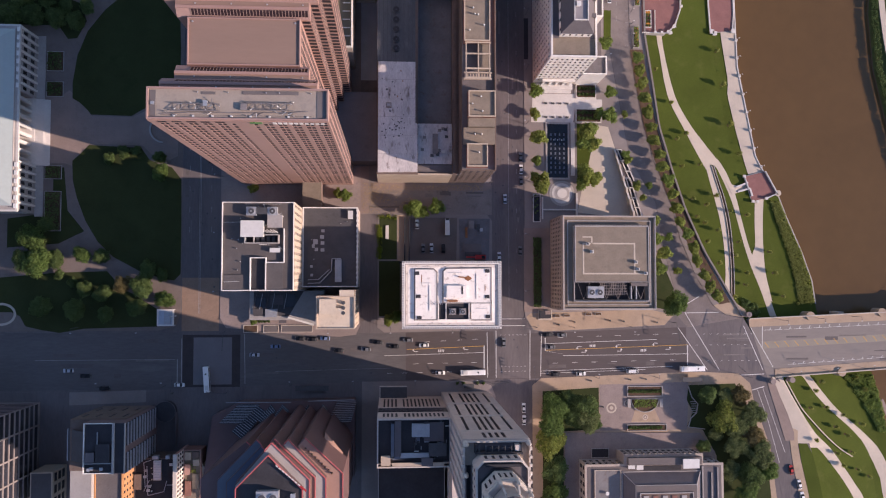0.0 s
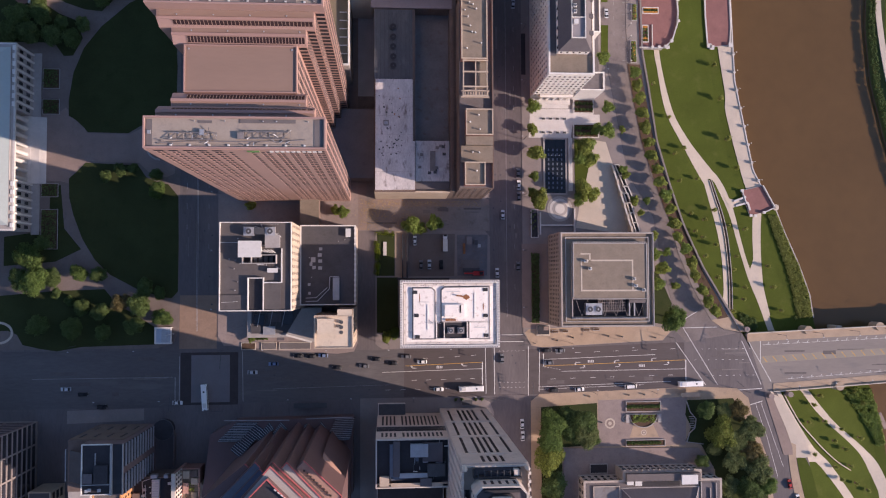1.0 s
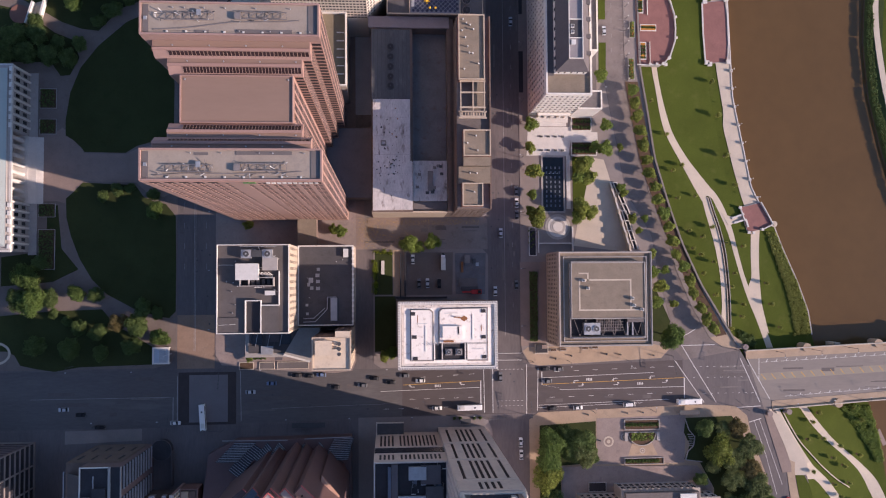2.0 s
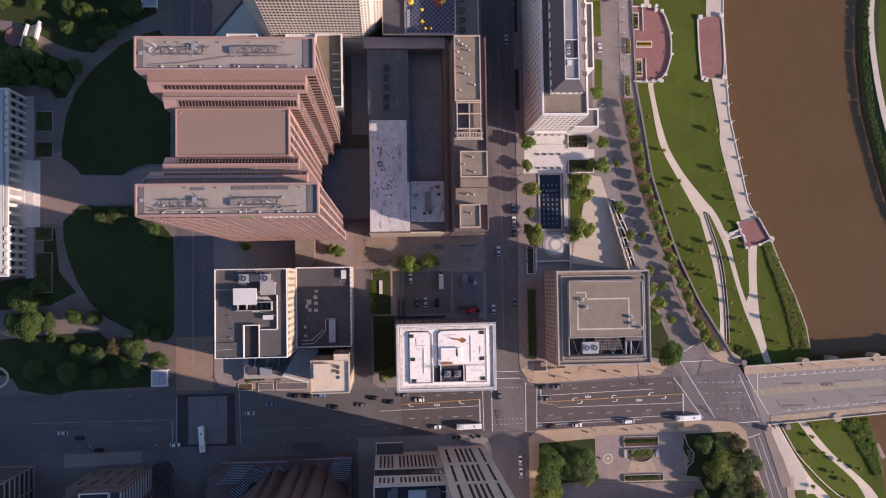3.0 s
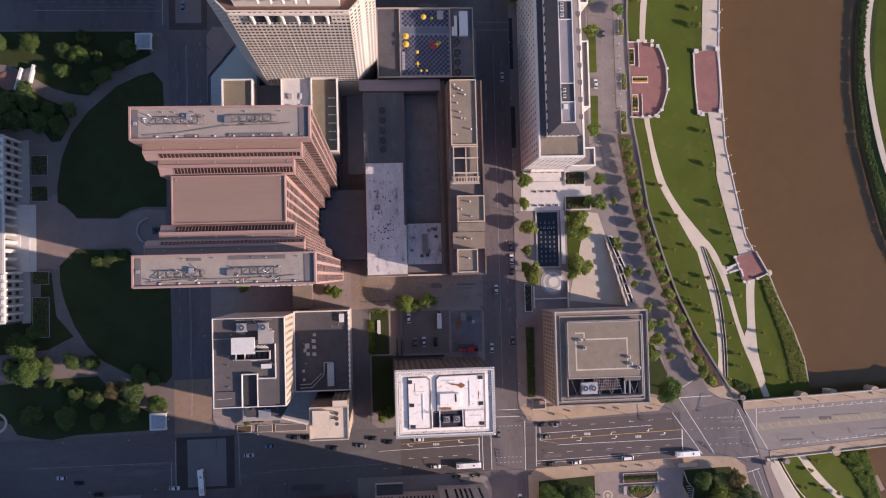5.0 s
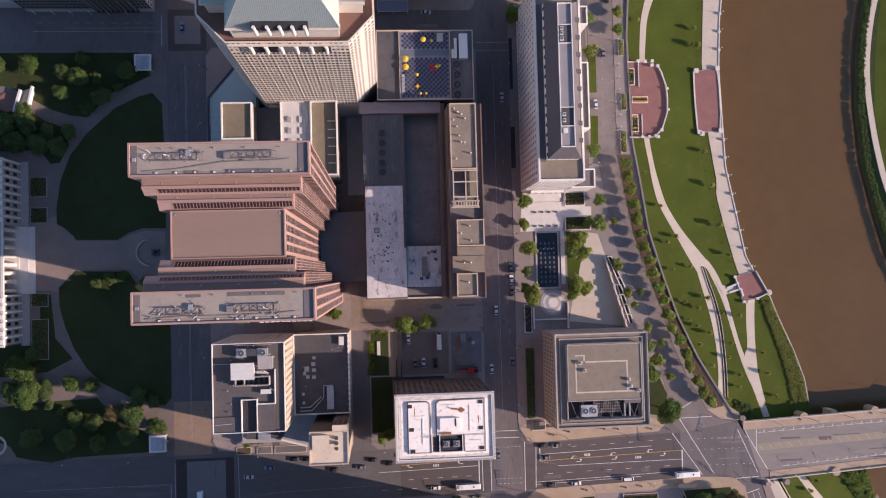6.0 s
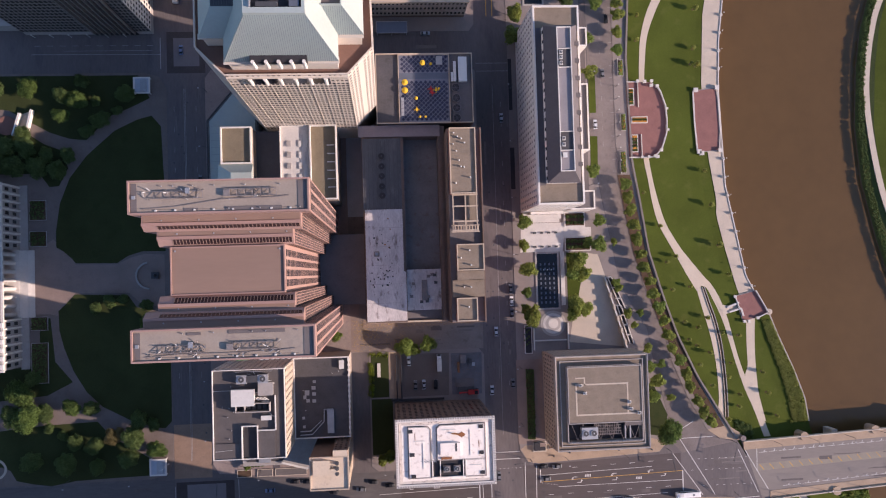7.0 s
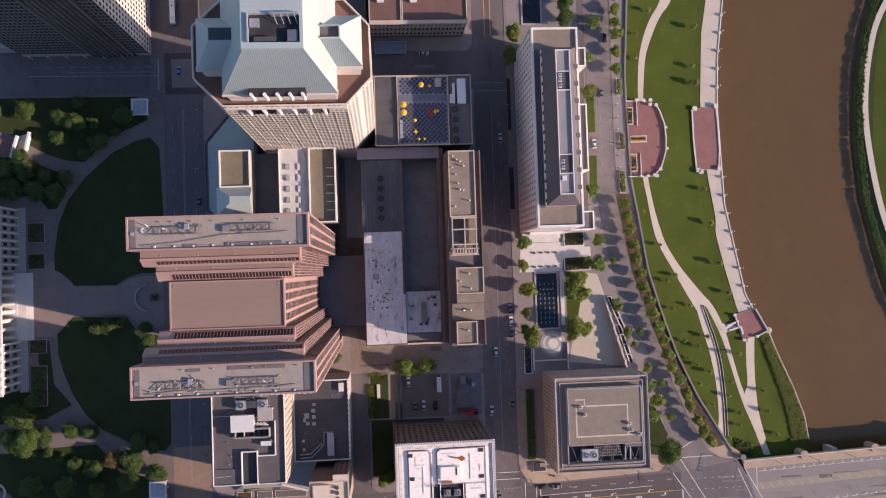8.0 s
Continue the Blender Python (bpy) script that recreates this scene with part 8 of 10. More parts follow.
part("water", Mass().box(78.7, 89.1, 51.9, 79.1, 0, 0.2), POOL, pool)
for j in range(9):
    for k in range(4):
        part("stone_bar", Mass().box(80.2 + k * 2.2, 80.9 + k * 2.2, 54 + j * 2.4, 55.2 + j * 2.4, 0.2, 0.32), BLUE_ROOF, pool)
for x in (82, 84, 86):
    part("jet", Mass().tube(x, 71, 0.2, 0.5, 0.3, sides=8), LAMP_GLASS, pool)
part("inner_wall", Mass().box(90.6, 92.6, 53, 80, 0, 0.7), WHITE_STONE, pool)
slab("plaza_pool", [(74.8, 44), (94, 44), (94, 80), (74.8, 80)], 0.02, PAVING_GREY, "grey paving round the pool", "plaza")
slab("plaza_upper", [(94, 34.4), (122, 31.2), (113.6, 66.4), (110, 78), (104, 79), (98, 58), (97, 50)], 0.05, CONCRETE, "pale concrete terrace beside trees", "plaza")
slab("lawn_plaza", [(94, 45), (98, 50), (100, 60), (104, 79), (93.8, 79.4)], 0.09, GRASS, "narrow green lawn under plaza trees", "lawn")
g = thing("planter", "white-rimmed planting bed with clipped shrubs", "planter", (98.6, 96, 0))
part("rim", Mass().ring(rect(93.4, 103.8, 92.4, 99.6), 0.5, 0, 0.7), WHITE_STONE, g)
part("soil", Mass().box(93.9, 103.3, 92.9, 99.1, 0, 0.5), SOIL, g)
g = thing("planter", "white-rimmed dark planting bed with shrubs", "planter", (100, 83.5, 0))
part("rim", Mass().ring(rect(93.2, 106.4, 80.0, 87.2), 0.5, 0, 0.7), WHITE_STONE, g)
part("soil", Mass().box(93.7, 105.9, 80.5, 86.7, 0, 0.5), SOIL, g)
for x0, y0, x1, y1, n in ((113.8, 66.4, 120.6, 50, 3), (118.2, 52, 124.4, 32, 4)):
    for k in range(n):
        a, b = Vector((x0, y0)) + (Vector((x1, y1)) - Vector((x0, y0))) * k / n, Vector((x0, y0)) + (Vector((x1, y1)) - Vector((x0, y0))) * (k + 0.9) / n
        p = thing("light_well", "white-rimmed sunken light well in a terrace", "light well", (a.x, a.y, 0), "light wells")
        g = Mass()
        for s in (0.6, 2.6):
            g.beam((a.x + s, a.y, 0.45), (b.x + s, b.y, 0.45), 0.45, 0.9)
        g.beam((a.x, a.y, 0.4), (a.x + 2.6, a.y, 0.4), 0.45, 0.85)
        part("rim", g, WHITE_STONE, p)
        part("shade_floor", Mass().prism([(a.x, a.y), (a.x + 2.6, a.y), (b.x + 2.6, b.y), (b.x, b.y)], 0.06, 0.1), BLACK_ROOF, p)
# the wall's rising height and piers are added to cast the plaza's notched shadow
tw = thing("terrace_wall", "pale stone terrace wall, its height and piers added to shade the plaza", "wall", (117, 48, 0))
wa, wb_ = Vector((112.7, 66.2)), Vector((122.2, 30.7))
d = (wb_ - wa).normalized()
n_ = Vector((-d.y, d.x)) * 0.28
q = [wa - n_, wb_ - n_, wb_ + n_, wa + n_]
tops = (1.9, 4.5, 4.5, 1.9)
part("wall", Mass().hexa([(*p, 0) for p in q] + [(*p, z) for p, z in zip(q, tops)]), CONCRETE, tw)
part("coping", Mass().hexa([(p + (p - (wa if i in (0, 3) else wb_)) * 0.35).to_3d() + Vector((0, 0, z)) for i, (p, z) in enumerate(zip(q, tops))] + [(p + (p - (wa if i in (0, 3) else wb_)) * 0.35).to_3d() + Vector((0, 0, z + 0.2)) for i, (p, z) in enumerate(zip(q, tops))]), WHITE_STONE, tw)
for k in range(6):
    c = wa.lerp(wb_, (k + 0.5) / 6)
    z = 1.9 + 2.6 * (k + 0.5) / 6
    part("pier", Mass().box(c.x - 0.5, c.x + 0.5, c.y - 1.3, c.y + 1.3, 0, z + 0.75), CONCRETE, tw)
fo = thing("fountain_steps", "round stepped white stone fountain court", "fountain", (84, 42, 0))
for k in range(4):
    part("ring_step", Mass().tube(86, 44, 0.02, 0.2 + 0.15 * k, 6.4 - 1.3 * k, sides=32), WHITE_STONE if k % 2 else GREY_STONE, fo)
part("side_wall", Mass().box(75.6, 76.2, 31, 42, 0, 1.6).box(76.2, 93.6, 35.4, 36, 0, 1.4).box(93, 93.6, 31, 44, 0, 1.6), WHITE_STONE, fo)
part("side_pool", Mass().box(71.4, 74.6, 29.6, 42, 0, 0.5), BLACK_ROOF, fo)
part("ramp_rim", Mass().ring(rect(71.2, 75.0, 29.4, 43.6), 0.35, 0, 0.9), WHITE_STONE, fo)
slab("pavement_sq_side", [(66.6, -15.5), (79.5, -15.5), (79.5, 26.4), (66.6, 26.4)], 0.03, PAVING_PINK, "rose paving beside the square block", "pavement")
hd = thing("hedge", "long dark clipped hedge beside the square block", "hedge", (73, 4, 0))
part("hedge_core", Mass().box(71.5, 75.0, -13, 21.5, 0.03, 0.8), SOIL, hd)
part("leaves", leaf_heap(71.3, 75.2, -13.2, 21.7, 0.4, 0.9, 90), LEAF_DEEP, hd)
pk = thing("kiosk", "small dark kiosk with a pink roof panel and white base", "kiosk", (77, -16.4, 0))
part("base", Mass().box(73.6, 80.4, -19.6, -14.4, 0, 0.4), CONCRETE, pk)
part("box", Mass().box(74.2, 79.8, -18.8, -14.8, 0.4, 1.4), BLACK_ROOF, pk)
part("panel", Mass().box(77, 79.6, -16.8, -14.9, 1.4, 1.5), PAVING_PINK, pk)
slab("lawn_corner", [(125, -12), (141, -15), (143, -4), (136, 12), (132, 12.4), (125, 12.6)], 0.1, GRASS_SHADED, "green corner lawn with one large tree", "lawn")

slab("plaza_far_courthouse", [(68, 190), (104, 190), (104, 205), (92, 206), (92, 240), (68, 240)], 0.06, PAVING_GREY, "white stone plaza at the courthouse's far end", "plaza")
pool2 = thing("reflecting_pool", "dark reflecting pool at the courthouse's far end", "pool", (81, 218, 0), kind="structure")
part("coping", Mass().ring(rect(75.8, 86.6, 205, 236), 0.9, 0, 0.4), GREY_STONE, pool2)
part("water", Mass().box(76.7, 85.7, 205.9, 235.1, 0, 0.2), POOL, pool2)
slab("lawn_courthouse", [(108, 120), (111.6, 120), (112, 138), (108.2, 138)], 0.09, GRASS, "narrow green strip beside the courthouse", "lawn")
slab("lawn_courthouse_far", [(108.3, 150), (111.8, 150), (111.8, 169), (108.3, 169)], 0.09, GRASS, "narrow green strip beside the courthouse drive", "lawn")
slab("pavement_courthouse_side", [(92.6, 100), (106.8, 108), (107.2, 250), (104.4, 250), (104.4, 190), (92.6, 190)], 0.03, ASPHALT_NS, "grey paving behind the courthouse", "pavement")

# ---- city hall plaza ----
slab("lawn_city_hall", [(75.6, -55), (104, -53.4), (104, -74), (86, -75), (86, -130), (75.6, -130)], 0.1, GRASS_SHADED, "green lawn with big trees before the city hall", "lawn")
slab("lawn_city_hall_east", [(150, -52.6), (174, -52), (184, -70), (190, -88), (193, -120), (164, -120), (164, -88), (157, -75), (149, -73), (152, -66), (149, -60)], 0.1, GRASS_SHADED, "green lawn under a grove beside the plaza", "lawn")
slab("plaza_city_hall", [(104.4, -52), (150, -51), (149, -74.8), (104.4, -74.8)], 0.04, MAUVE_PAVING, "grey paved city hall plaza", "plaza")
for x0, x1, y0, y1 in ((118.4, 136.4, -58, -52.8), (118.2, 138.4, -75.2, -71.8)):
    p = thing("planter", "white-walled planting bed with green shrubs", "planter", ((x0 + x1) / 2, (y0 + y1) / 2, 0), "plaza planters")
    part("rim", Mass().ring(rect(x0, x1, y0, y1), 0.35, 0, 0.8), GREY_STONE, p)
    part("soil", Mass().box(x0 + 0.5, x1 - 0.5, y0 + 0.5, y1 - 0.5, 0, 0.5), SOIL, p)
for x, y, r in ((110.4, -63.6, 2.6), (127.6, -68.4, 1.4), (118.4, -61.4, 1.7)):
    md = thing("paving_medallion", "round pale paving medallion in a plaza", "medallion", (x, y, 0.04), "medallions")
    part("disc", Mass().tube(x, y, 0.04, 0.09, r, sides=28), CONCRETE, md)
    part("inner_disc", Mass().tube(x, y, 0.09, 0.12, r * 0.7, sides=28), PAVING_PINK, md)
    part("centre_disc", Mass().tube(x, y, 0.12, 0.15, r * 0.35, sides=20), CONCRETE, md)
pb = thing("planter", "half-round planting bed with dense green shrubs", "planter", (127.4, -61, 0))
arc = [(127.4 + 7.4 * math.cos(radians(a)), -59 + 7.0 * math.sin(radians(a))) for a in range(180, 361, 15)]
part("soil", Mass().prism(arc, 0, 0.4), SOIL, pb)
part("rim", Mass().ring(arc, 0.4, 0.1, 0.8), GREY_STONE, pb)
part("leaves", leaf_heap(121.6, 133.2, -63.4, -59.4, 0.4, 1.2, 60), LEAF_STREET, pb)
for x in (119.2, 135.6):
    part("pier", Mass().box(x - 0.8, x + 0.8, -63.4, -59.2, 0, 1.0), GREY_STONE, pb)
slab("plaza_apron", [(120.4, -70.8), (135.4, -70.8), (132.4, -64.6), (122.4, -64.6)], 0.06, PAVING, "tan paving apron in the plaza", "plaza")
sw = thing("serpentine_wall", "white stepped garden wall round a grove", "wall", (151, -66, 0))
g = Mass()
pts = [(149.6, -53), (151.4, -58.5), (154.4, -62), (153.6, -66.6), (150.8, -69), (149.4, -73.4), (158, -74.6)]
for a, b in zip(pts, pts[1:]):
    g.beam((*a, 0.5), (*b, 0.5), 0.35, 0.9)
part("wall", g, GREY_STONE, sw)
for k in range(6):
    part("block", Mass().box(150.8 + 0.3 * (k % 3), 153.2 + 0.3 * (k % 3), -61 - k * 1.1, -60.7 - k * 1.1, 0, 0.7), GREY_STONE, sw)

# ---- riverside park: paths, promenade, terraces ----
def path(pts, width, label, m=CONCRETE, name="path", lift=0.08, cat="path"):
    return structure(name, ribbon_mass(pts, width, lift), m, label, cat)




def edged_path(left, right, label, m=CONCRETE, name="path", lift=0.1, cat="path", steps=40):
    """A path between two edge lines that run the same way, laid on the ground."""
    def even(pts):
        pts = smooth([(*p, 0) for p in pts], 0.8)
        run = [0.0]
        for a, b in zip(pts, pts[1:]):
            run.append(run[-1] + (b - a).length)
        out, i = [], 0
        for k in range(steps + 1):
            d = run[-1] * k / steps
            while i < len(run) - 2 and run[i + 1] < d:
                i += 1
            f = (d - run[i]) / max(1e-6, run[i + 1] - run[i])
            out.append(pts[i].lerp(pts[i + 1], min(1.0, max(0.0, f))))
        return out
    g = Mass()
    for a, b in zip(even(left), even(right)):
        c = (a + b) / 2
        za, zb = [0.5 * height(q.x, q.y) + 0.5 * height(c.x, c.y) + lift for q in (a, b)]
        g.v += [(a.x, a.y, za), (b.x, b.y, zb), (b.x, b.y, zb - 0.6), (a.x, a.y, za - 0.6)]
    for i in range(steps):
        a, b = 4 * i, 4 * i + 4
        g.f += [(a, b, b + 1, a + 1), (a + 1, b + 1, b + 2, a + 2), (a, a + 3, b + 3, b), (a + 3, a + 2, b + 2, b + 3)]
    n = len(g.v)
    g.f += [(0, 1, 2, 3), (n - 1, n - 2, n - 3, n - 4)]
    return structure(name, g, m, label, cat)


edged_path([(163, 250), (150.4, 219.4), (145.1, 210.4), (141, 201.5), (137.8, 189.7), (136.6, 177.9), (136.2, 166), (136.2, 146), (137.2, 126.6), (138.9, 116.3), (141, 103), (144.1, 92), (151.9, 77.4), (158.3, 65.6), (163, 57.5)],
           [(169, 248), (156.3, 219.5), (150, 210.5), (144.9, 200), (141.3, 189.7), (139.8, 177.9), (139, 166), (139, 146), (140, 126.6), (141.8, 114.8), (144.5, 103), (148.1, 92.1), (155.1, 80.3), (161.9, 71.5), (168.4, 63.6)],
           "pale concrete park path curving through the lawn", lift=0.16, steps=110)
edged_path([(162.2, 61.6), (164.8, 50.9), (167.2, 42.1), (169.3, 33.3), (171.2, 21.6), (171.9, 10), (171.8, 1.3), (170.4, -7)], [(166.2, 59.2), (169, 47.9), (171.6, 39.1), (173.3, 27.4), (174.3, 15.7), (174.4, 4.1), (174.2, -6), (174.6, -12)],
           "pale concrete path branching along the wall", lift=0.12)
edged_path([(163.4, 60), (167.7, 59.7), (171.1, 53.8), (174.5, 46.4), (177.2, 39), (179.5, 30.2), (182.6, 18.5), (186.3, 6.7), (191, -5.1), (195.6, -18.5)], [(167.6, 64.4), (170.5, 61.6), (174.4, 55.2), (177.4, 47.8), (179.5, 41.2), (182, 30.2), (185.1, 18.4), (189.4, 6.7), (195, -7), (199.2, -18.5)],
           "pale concrete path down to the bridge", lift=0.10, steps=60)
edged_path([(189.4, 44), (188.8, 30), (188.7, 18.3), (187, 13), (188.6, 5), (194, -9)], [(194.2, 44), (193.4, 32.9), (193.1, 21.2), (193.4, 11), (194.1, 3), (197.2, -11)],
           "pale concrete path from the river terrace", lift=0.13)
edged_path([(173.4, 51.6), (178.6, 49.6), (184.6, 50.6)], [(177, 44.6), (181, 46.2), (186.4, 47.6)], "pale concrete ramp to the brick terrace", lift=0.19, steps=10)
g = ribbon_mass([(165.9, 59.6), (168.4, 50.9), (171.1, 42), (173.4, 30.3), (174.7, 15.7), (175.0, 4.1), (174.8, -7.4)], 0.34, 0.55, 1.0)
structure("kerb_wall", g, CONCRETE, "narrow pale kerb wall beside the path", "kerb")
g = ribbon_mass([(167.0, 59.8), (169.8, 50.9), (172.6, 42), (175.0, 30.3), (176.2, 15.7), (176.5, 4.1), (176.3, -7.4)], 0.34, 0.55, 1.0)
structure("kerb_wall_outer", g, GREY_STONE, "narrow grey kerb wall above the lawn", "kerb")
g = ribbon_mass([(166.6, 59), (169.1, 50.9), (171.9, 42), (174.2, 30.3), (175.4, 15.7), (175.7, 4.1), (175.5, -7.4)], 0.9, 0.14, 0.5)
structure("kerb_gutter", g, SOIL, "dark planted slot between two kerb walls", "gutter")
g = Mass()
PROM_IN = [(260, 180), (219, 175.4), (202, 172.3), (166, 170.2), (128, 172.4), (104, 176), (97, 175.4), (77, 180), (59.5, 184.6), (54, 186.5)]
prom_rows = [250 - 4 * k for k in range(50)]
g = Mass()
for y in prom_rows:
    xi, xo = curve_at(PROM_IN, y), curve_at(RIVER_X, y) + 0.3
    g.v += [(xi, y, -6.95), (xo, y, -6.95), (xo, y, -9.2), (xi, y, -8.4)]
for i in range(len(prom_rows) - 1):
    a, b = 4 * i, 4 * i + 4
    g.f += [(a, b, b + 1, a + 1), (a + 1, b + 1, b + 2, a + 2), (a, a + 3, b + 3, b)]
structure("promenade", g, CONCRETE, "pale concrete riverside promenade", "promenade")
g = Mass()
for y in [248 - 2 * k for k in range(96)]:
    a, b = (curve_at(RIVER_X, y), y), (curve_at(RIVER_X, y - 2), y - 2)
    g.beam((*a, -6.85), (*b, -6.85), 0.5, 0.4)
structure("promenade_parapet", g, WHITE_STONE, "white stone parapet on the river edge", "parapet")


def lamp_post(x, y, z, h=4.2):
    e = thing("street_lamp", "white-globed lamp post on a stone pier", "lamp", (x, y, z), "promenade lamps")
    part("pier", Mass().box(x - 0.6, x + 0.6, y - 0.6, y + 0.6, z, z + 1.2), WHITE_STONE, e)
    part("pole", Mass().tube(x, y, z + 1.2, z + h, 0.1, 0.07, 8), METAL_DARK, e)
    part("globe", Mass().tube(x, y, z + h, z + h + 0.3, 0.2, 0.34, 10).tube(x, y, z + h + 0.3, z + h + 0.6, 0.34, 0.12, 10), LAMP_GLASS, e)
    return e


def walk_lamp(x, y, h=4.6):
    e = thing("walk_lamp", "slim dark lamp post with a pale head on a paved walk", "lamp", (x, y, 0), "walk lamps")
    part("pole", Mass().tube(x, y, 0, h, 0.14, 0.1, 8), METAL_DARK, e)
    part("head", Mass().tube(x, y, h, h + 0.5, 0.22, 0.3, 10), LAMP_GLASS, e)
    return e


for k in range(10):
    walk_lamp(122.4, 118.5 + k * 6.4)
for k in range(24):
    e = thing("bollard", "short grey metal bollard at a pavement's edge", "bollard", (121.7, 119 + k * 2.5, 0), "bollards")
    part("post", Mass().tube(121.7, 119 + k * 2.5, 0, 0.9, 0.12, 0.12, 8), METAL, e)
    part("cap", Mass().tube(121.7, 119 + k * 2.5, 0.9, 1.0, 0.15, 0.08, 8), METAL_DARK, e)
lamp0 = lamp_post(curve_at(RIVER_X, 240) - 0.2, 240, -6.95)
for k in range(1, 20):
    y = 240 - k * 9.5
    if 128 < y < 166:
        continue
    copy_thing(lamp0, Matrix.Translation((curve_at(RIVER_X, y) - 0.2, y, -6.95)))


def pier(parent, x, y, z, h=1.6, w=1.5, name="pier"):
    part(name, Mass().box(x - w / 2, x + w / 2, y - w / 2, y + w / 2, z, z + h).box(x - w / 2 - 0.15, x + w / 2 + 0.15, y - w / 2 - 0.15, y + w / 2 + 0.15, z + h, z + h + 0.25), WHITE_STONE, parent)


# upper brick overlook
ov = thing("overlook", "red brick overlook terrace with white balustrades and flower beds", "terrace", (138, 146, -4))
OV = [(127.6, 165.4), (127.8, 127), (141, 127), (145, 131), (147.7, 139), (148.1, 146), (147.6, 153), (145.4, 160), (143.2, 163.6), (141, 165.4)]
OV = OV[::-1] if sum(OV[i][0] * OV[(i + 1) % 10][1] - OV[(i + 1) % 10][0] * OV[i][1] for i in range(10)) < 0 else OV
part("base", Mass().prism(OV, -6, -0.02), GREY_STONE, ov)
part("brick_floor", Mass().prism(shrink(OV, 0.2), -0.02, 0.06), BRICK_RED, ov)
for a, b in zip([(141.6, 127.2), (145.2, 131), (147.9, 139), (148.3, 146), (147.8, 153), (145.6, 160)], [(145.2, 131), (147.9, 139), (148.3, 146), (147.8, 153), (145.6, 160), (143.4, 163.8)]):
    part("balustrade", Mass().beam((*a, 0.6), (*b, 0.6), 0.5, 1.1), WHITE_STONE, ov)
for x, y in ((141.4, 127.2), (144.6, 130.2), (142.6, 126.8), (138, 126.9), (134.5, 126.8), (133.5, 165.6), (137.2, 165.4), (140.8, 165.6), (143.6, 163), (140.6, 163.4), (148.2, 151.4), (148.4, 140.6)):
    pier(ov, x, y, -0.02, 1.5, 1.2 if 141 < x < 148 or y > 160 else 0.9)
part("end_wall", Mass().box(128, 134, 165.2, 165.6, -0.02, 1.0).box(128, 141.4, 126.6, 127, -0.02, 1.0), WHITE_STONE, ov)
part("inner_wall", Mass().box(133.6, 133.9, 152.6, 165, 0.06, 0.8).box(134.6, 134.9, 127.2, 138.6, 0.06, 0.8), WHITE_STONE, ov)
for x0, x1, y0, y1 in ((128.5, 131.6, 153.4, 162.2), (129.8, 138.2, 144.2, 147.6), (129.4, 132.8, 129.4, 138.4)):
    part("flower_bed_rim", Mass().ring(rect(x0, x1, y0, y1), 0.4, 0.06, 0.7), WHITE_STONE, ov)
    part("flower_soil", Mass().box(x0 + 0.4, x1 - 0.4, y0 + 0.4, y1 - 0.4, 0.06, 0.5), SOIL, ov)
    part("flowers", Mass().box(x0 + 0.5, x1 - 0.5, y0 + 0.5, y0 + 0.5 + (y1 - y0) * 0.3, 0.5, 0.75).box(x0 + 0.5, x1 - 0.5, y1 - 0.5 - (y1 - y0) * 0.25, y1 - 0.5, 0.5, 0.75), FLOWERS, ov)
# lower brick terrace on the promenade
lt = thing("river_terrace", "red brick promenade terrace with white stone edges", "terrace", (172, 146.5, -7))
LT = [(166.8, 129.6), (178.2, 130.6), (178.9, 140), (178.5, 155), (177.8, 163.6), (165.6, 162.2), (165.8, 146)]
part("base", Mass().prism(LT, -9, -6.7), GREY_STONE, lt)
part("brick_floor", Mass().prism(shrink(LT, 0.3), -6.7, -6.62), BRICK_RED, lt)
for a, b in (((166.6, 129.8), (165.6, 146)), ((165.6, 146), (165.4, 162))):
    part("balustrade", Mass().beam((*a, -6.4), (*b, -6.4), 0.7, 0.6), WHITE_STONE, lt)
for a, b in (((178.4, 130.6), (179.2, 140)), ((179.2, 140), (178.8, 155)), ((178.8, 155), (178.2, 163.4))):
    part("balustrade", Mass().beam((*a, -6.45), (*b, -6.45), 0.4, 0.5), WHITE_STONE, lt)
for x, y in ((167.2, 130), (168.6, 129.2), (178.6, 130.6), (166.6, 162.2), (178, 163.4)):
    pier(lt, x, y, -6.7, 1.2, 1.9)
# small terrace where the promenade ends
et = thing("end_terrace", "small red brick terrace with white stone ramps by the river", "terrace", (193, 49, -7))
ET = [(183.2, 54.4), (187.4, 41), (194.4, 42.6), (200.8, 45.4), (194.4, 57)]
part("base", Mass().prism(ET, -9, -6.5), GREY_STONE, et)
part("brick_floor", Mass().prism(shrink(ET, 0.3), -6.5, -6.42), BRICK_RED, et)
for a, b in (((200.8, 45.6), (194.6, 57)), ((183.4, 54.2), (185.6, 47.4)), ((195, 42.8), (200.4, 45.2))):
    part("balustrade", Mass().beam((*a, -5.9), (*b, -5.9), 0.5, 1.0), WHITE_STONE, et)
for a, b in (((179, 48.6), (185.4, 51)), ((180, 46.2), (186.4, 48)), ((186.4, 48), (187.4, 44))):
    part("ramp_wall", Mass().beam((*a, -6.3), (*b, -6.1), 0.9, 1.0), WHITE_STONE, et)
for x, y in ((187.6, 41.2), (190, 41), (194.8, 42.8), (183.2, 54.2)):
    pier(et, x, y, -6.5, 1.3, 1.1)
part("end_bastion", Mass().tube(201.6, 45.6, -9.5, -6.2, 1.6, sides=16).tube(201.6, 45.6, -6.2, -5.4, 1.0, 0.8, 12), CONCRETE, et)
# stone edge along the shrub bank
g = Mass()
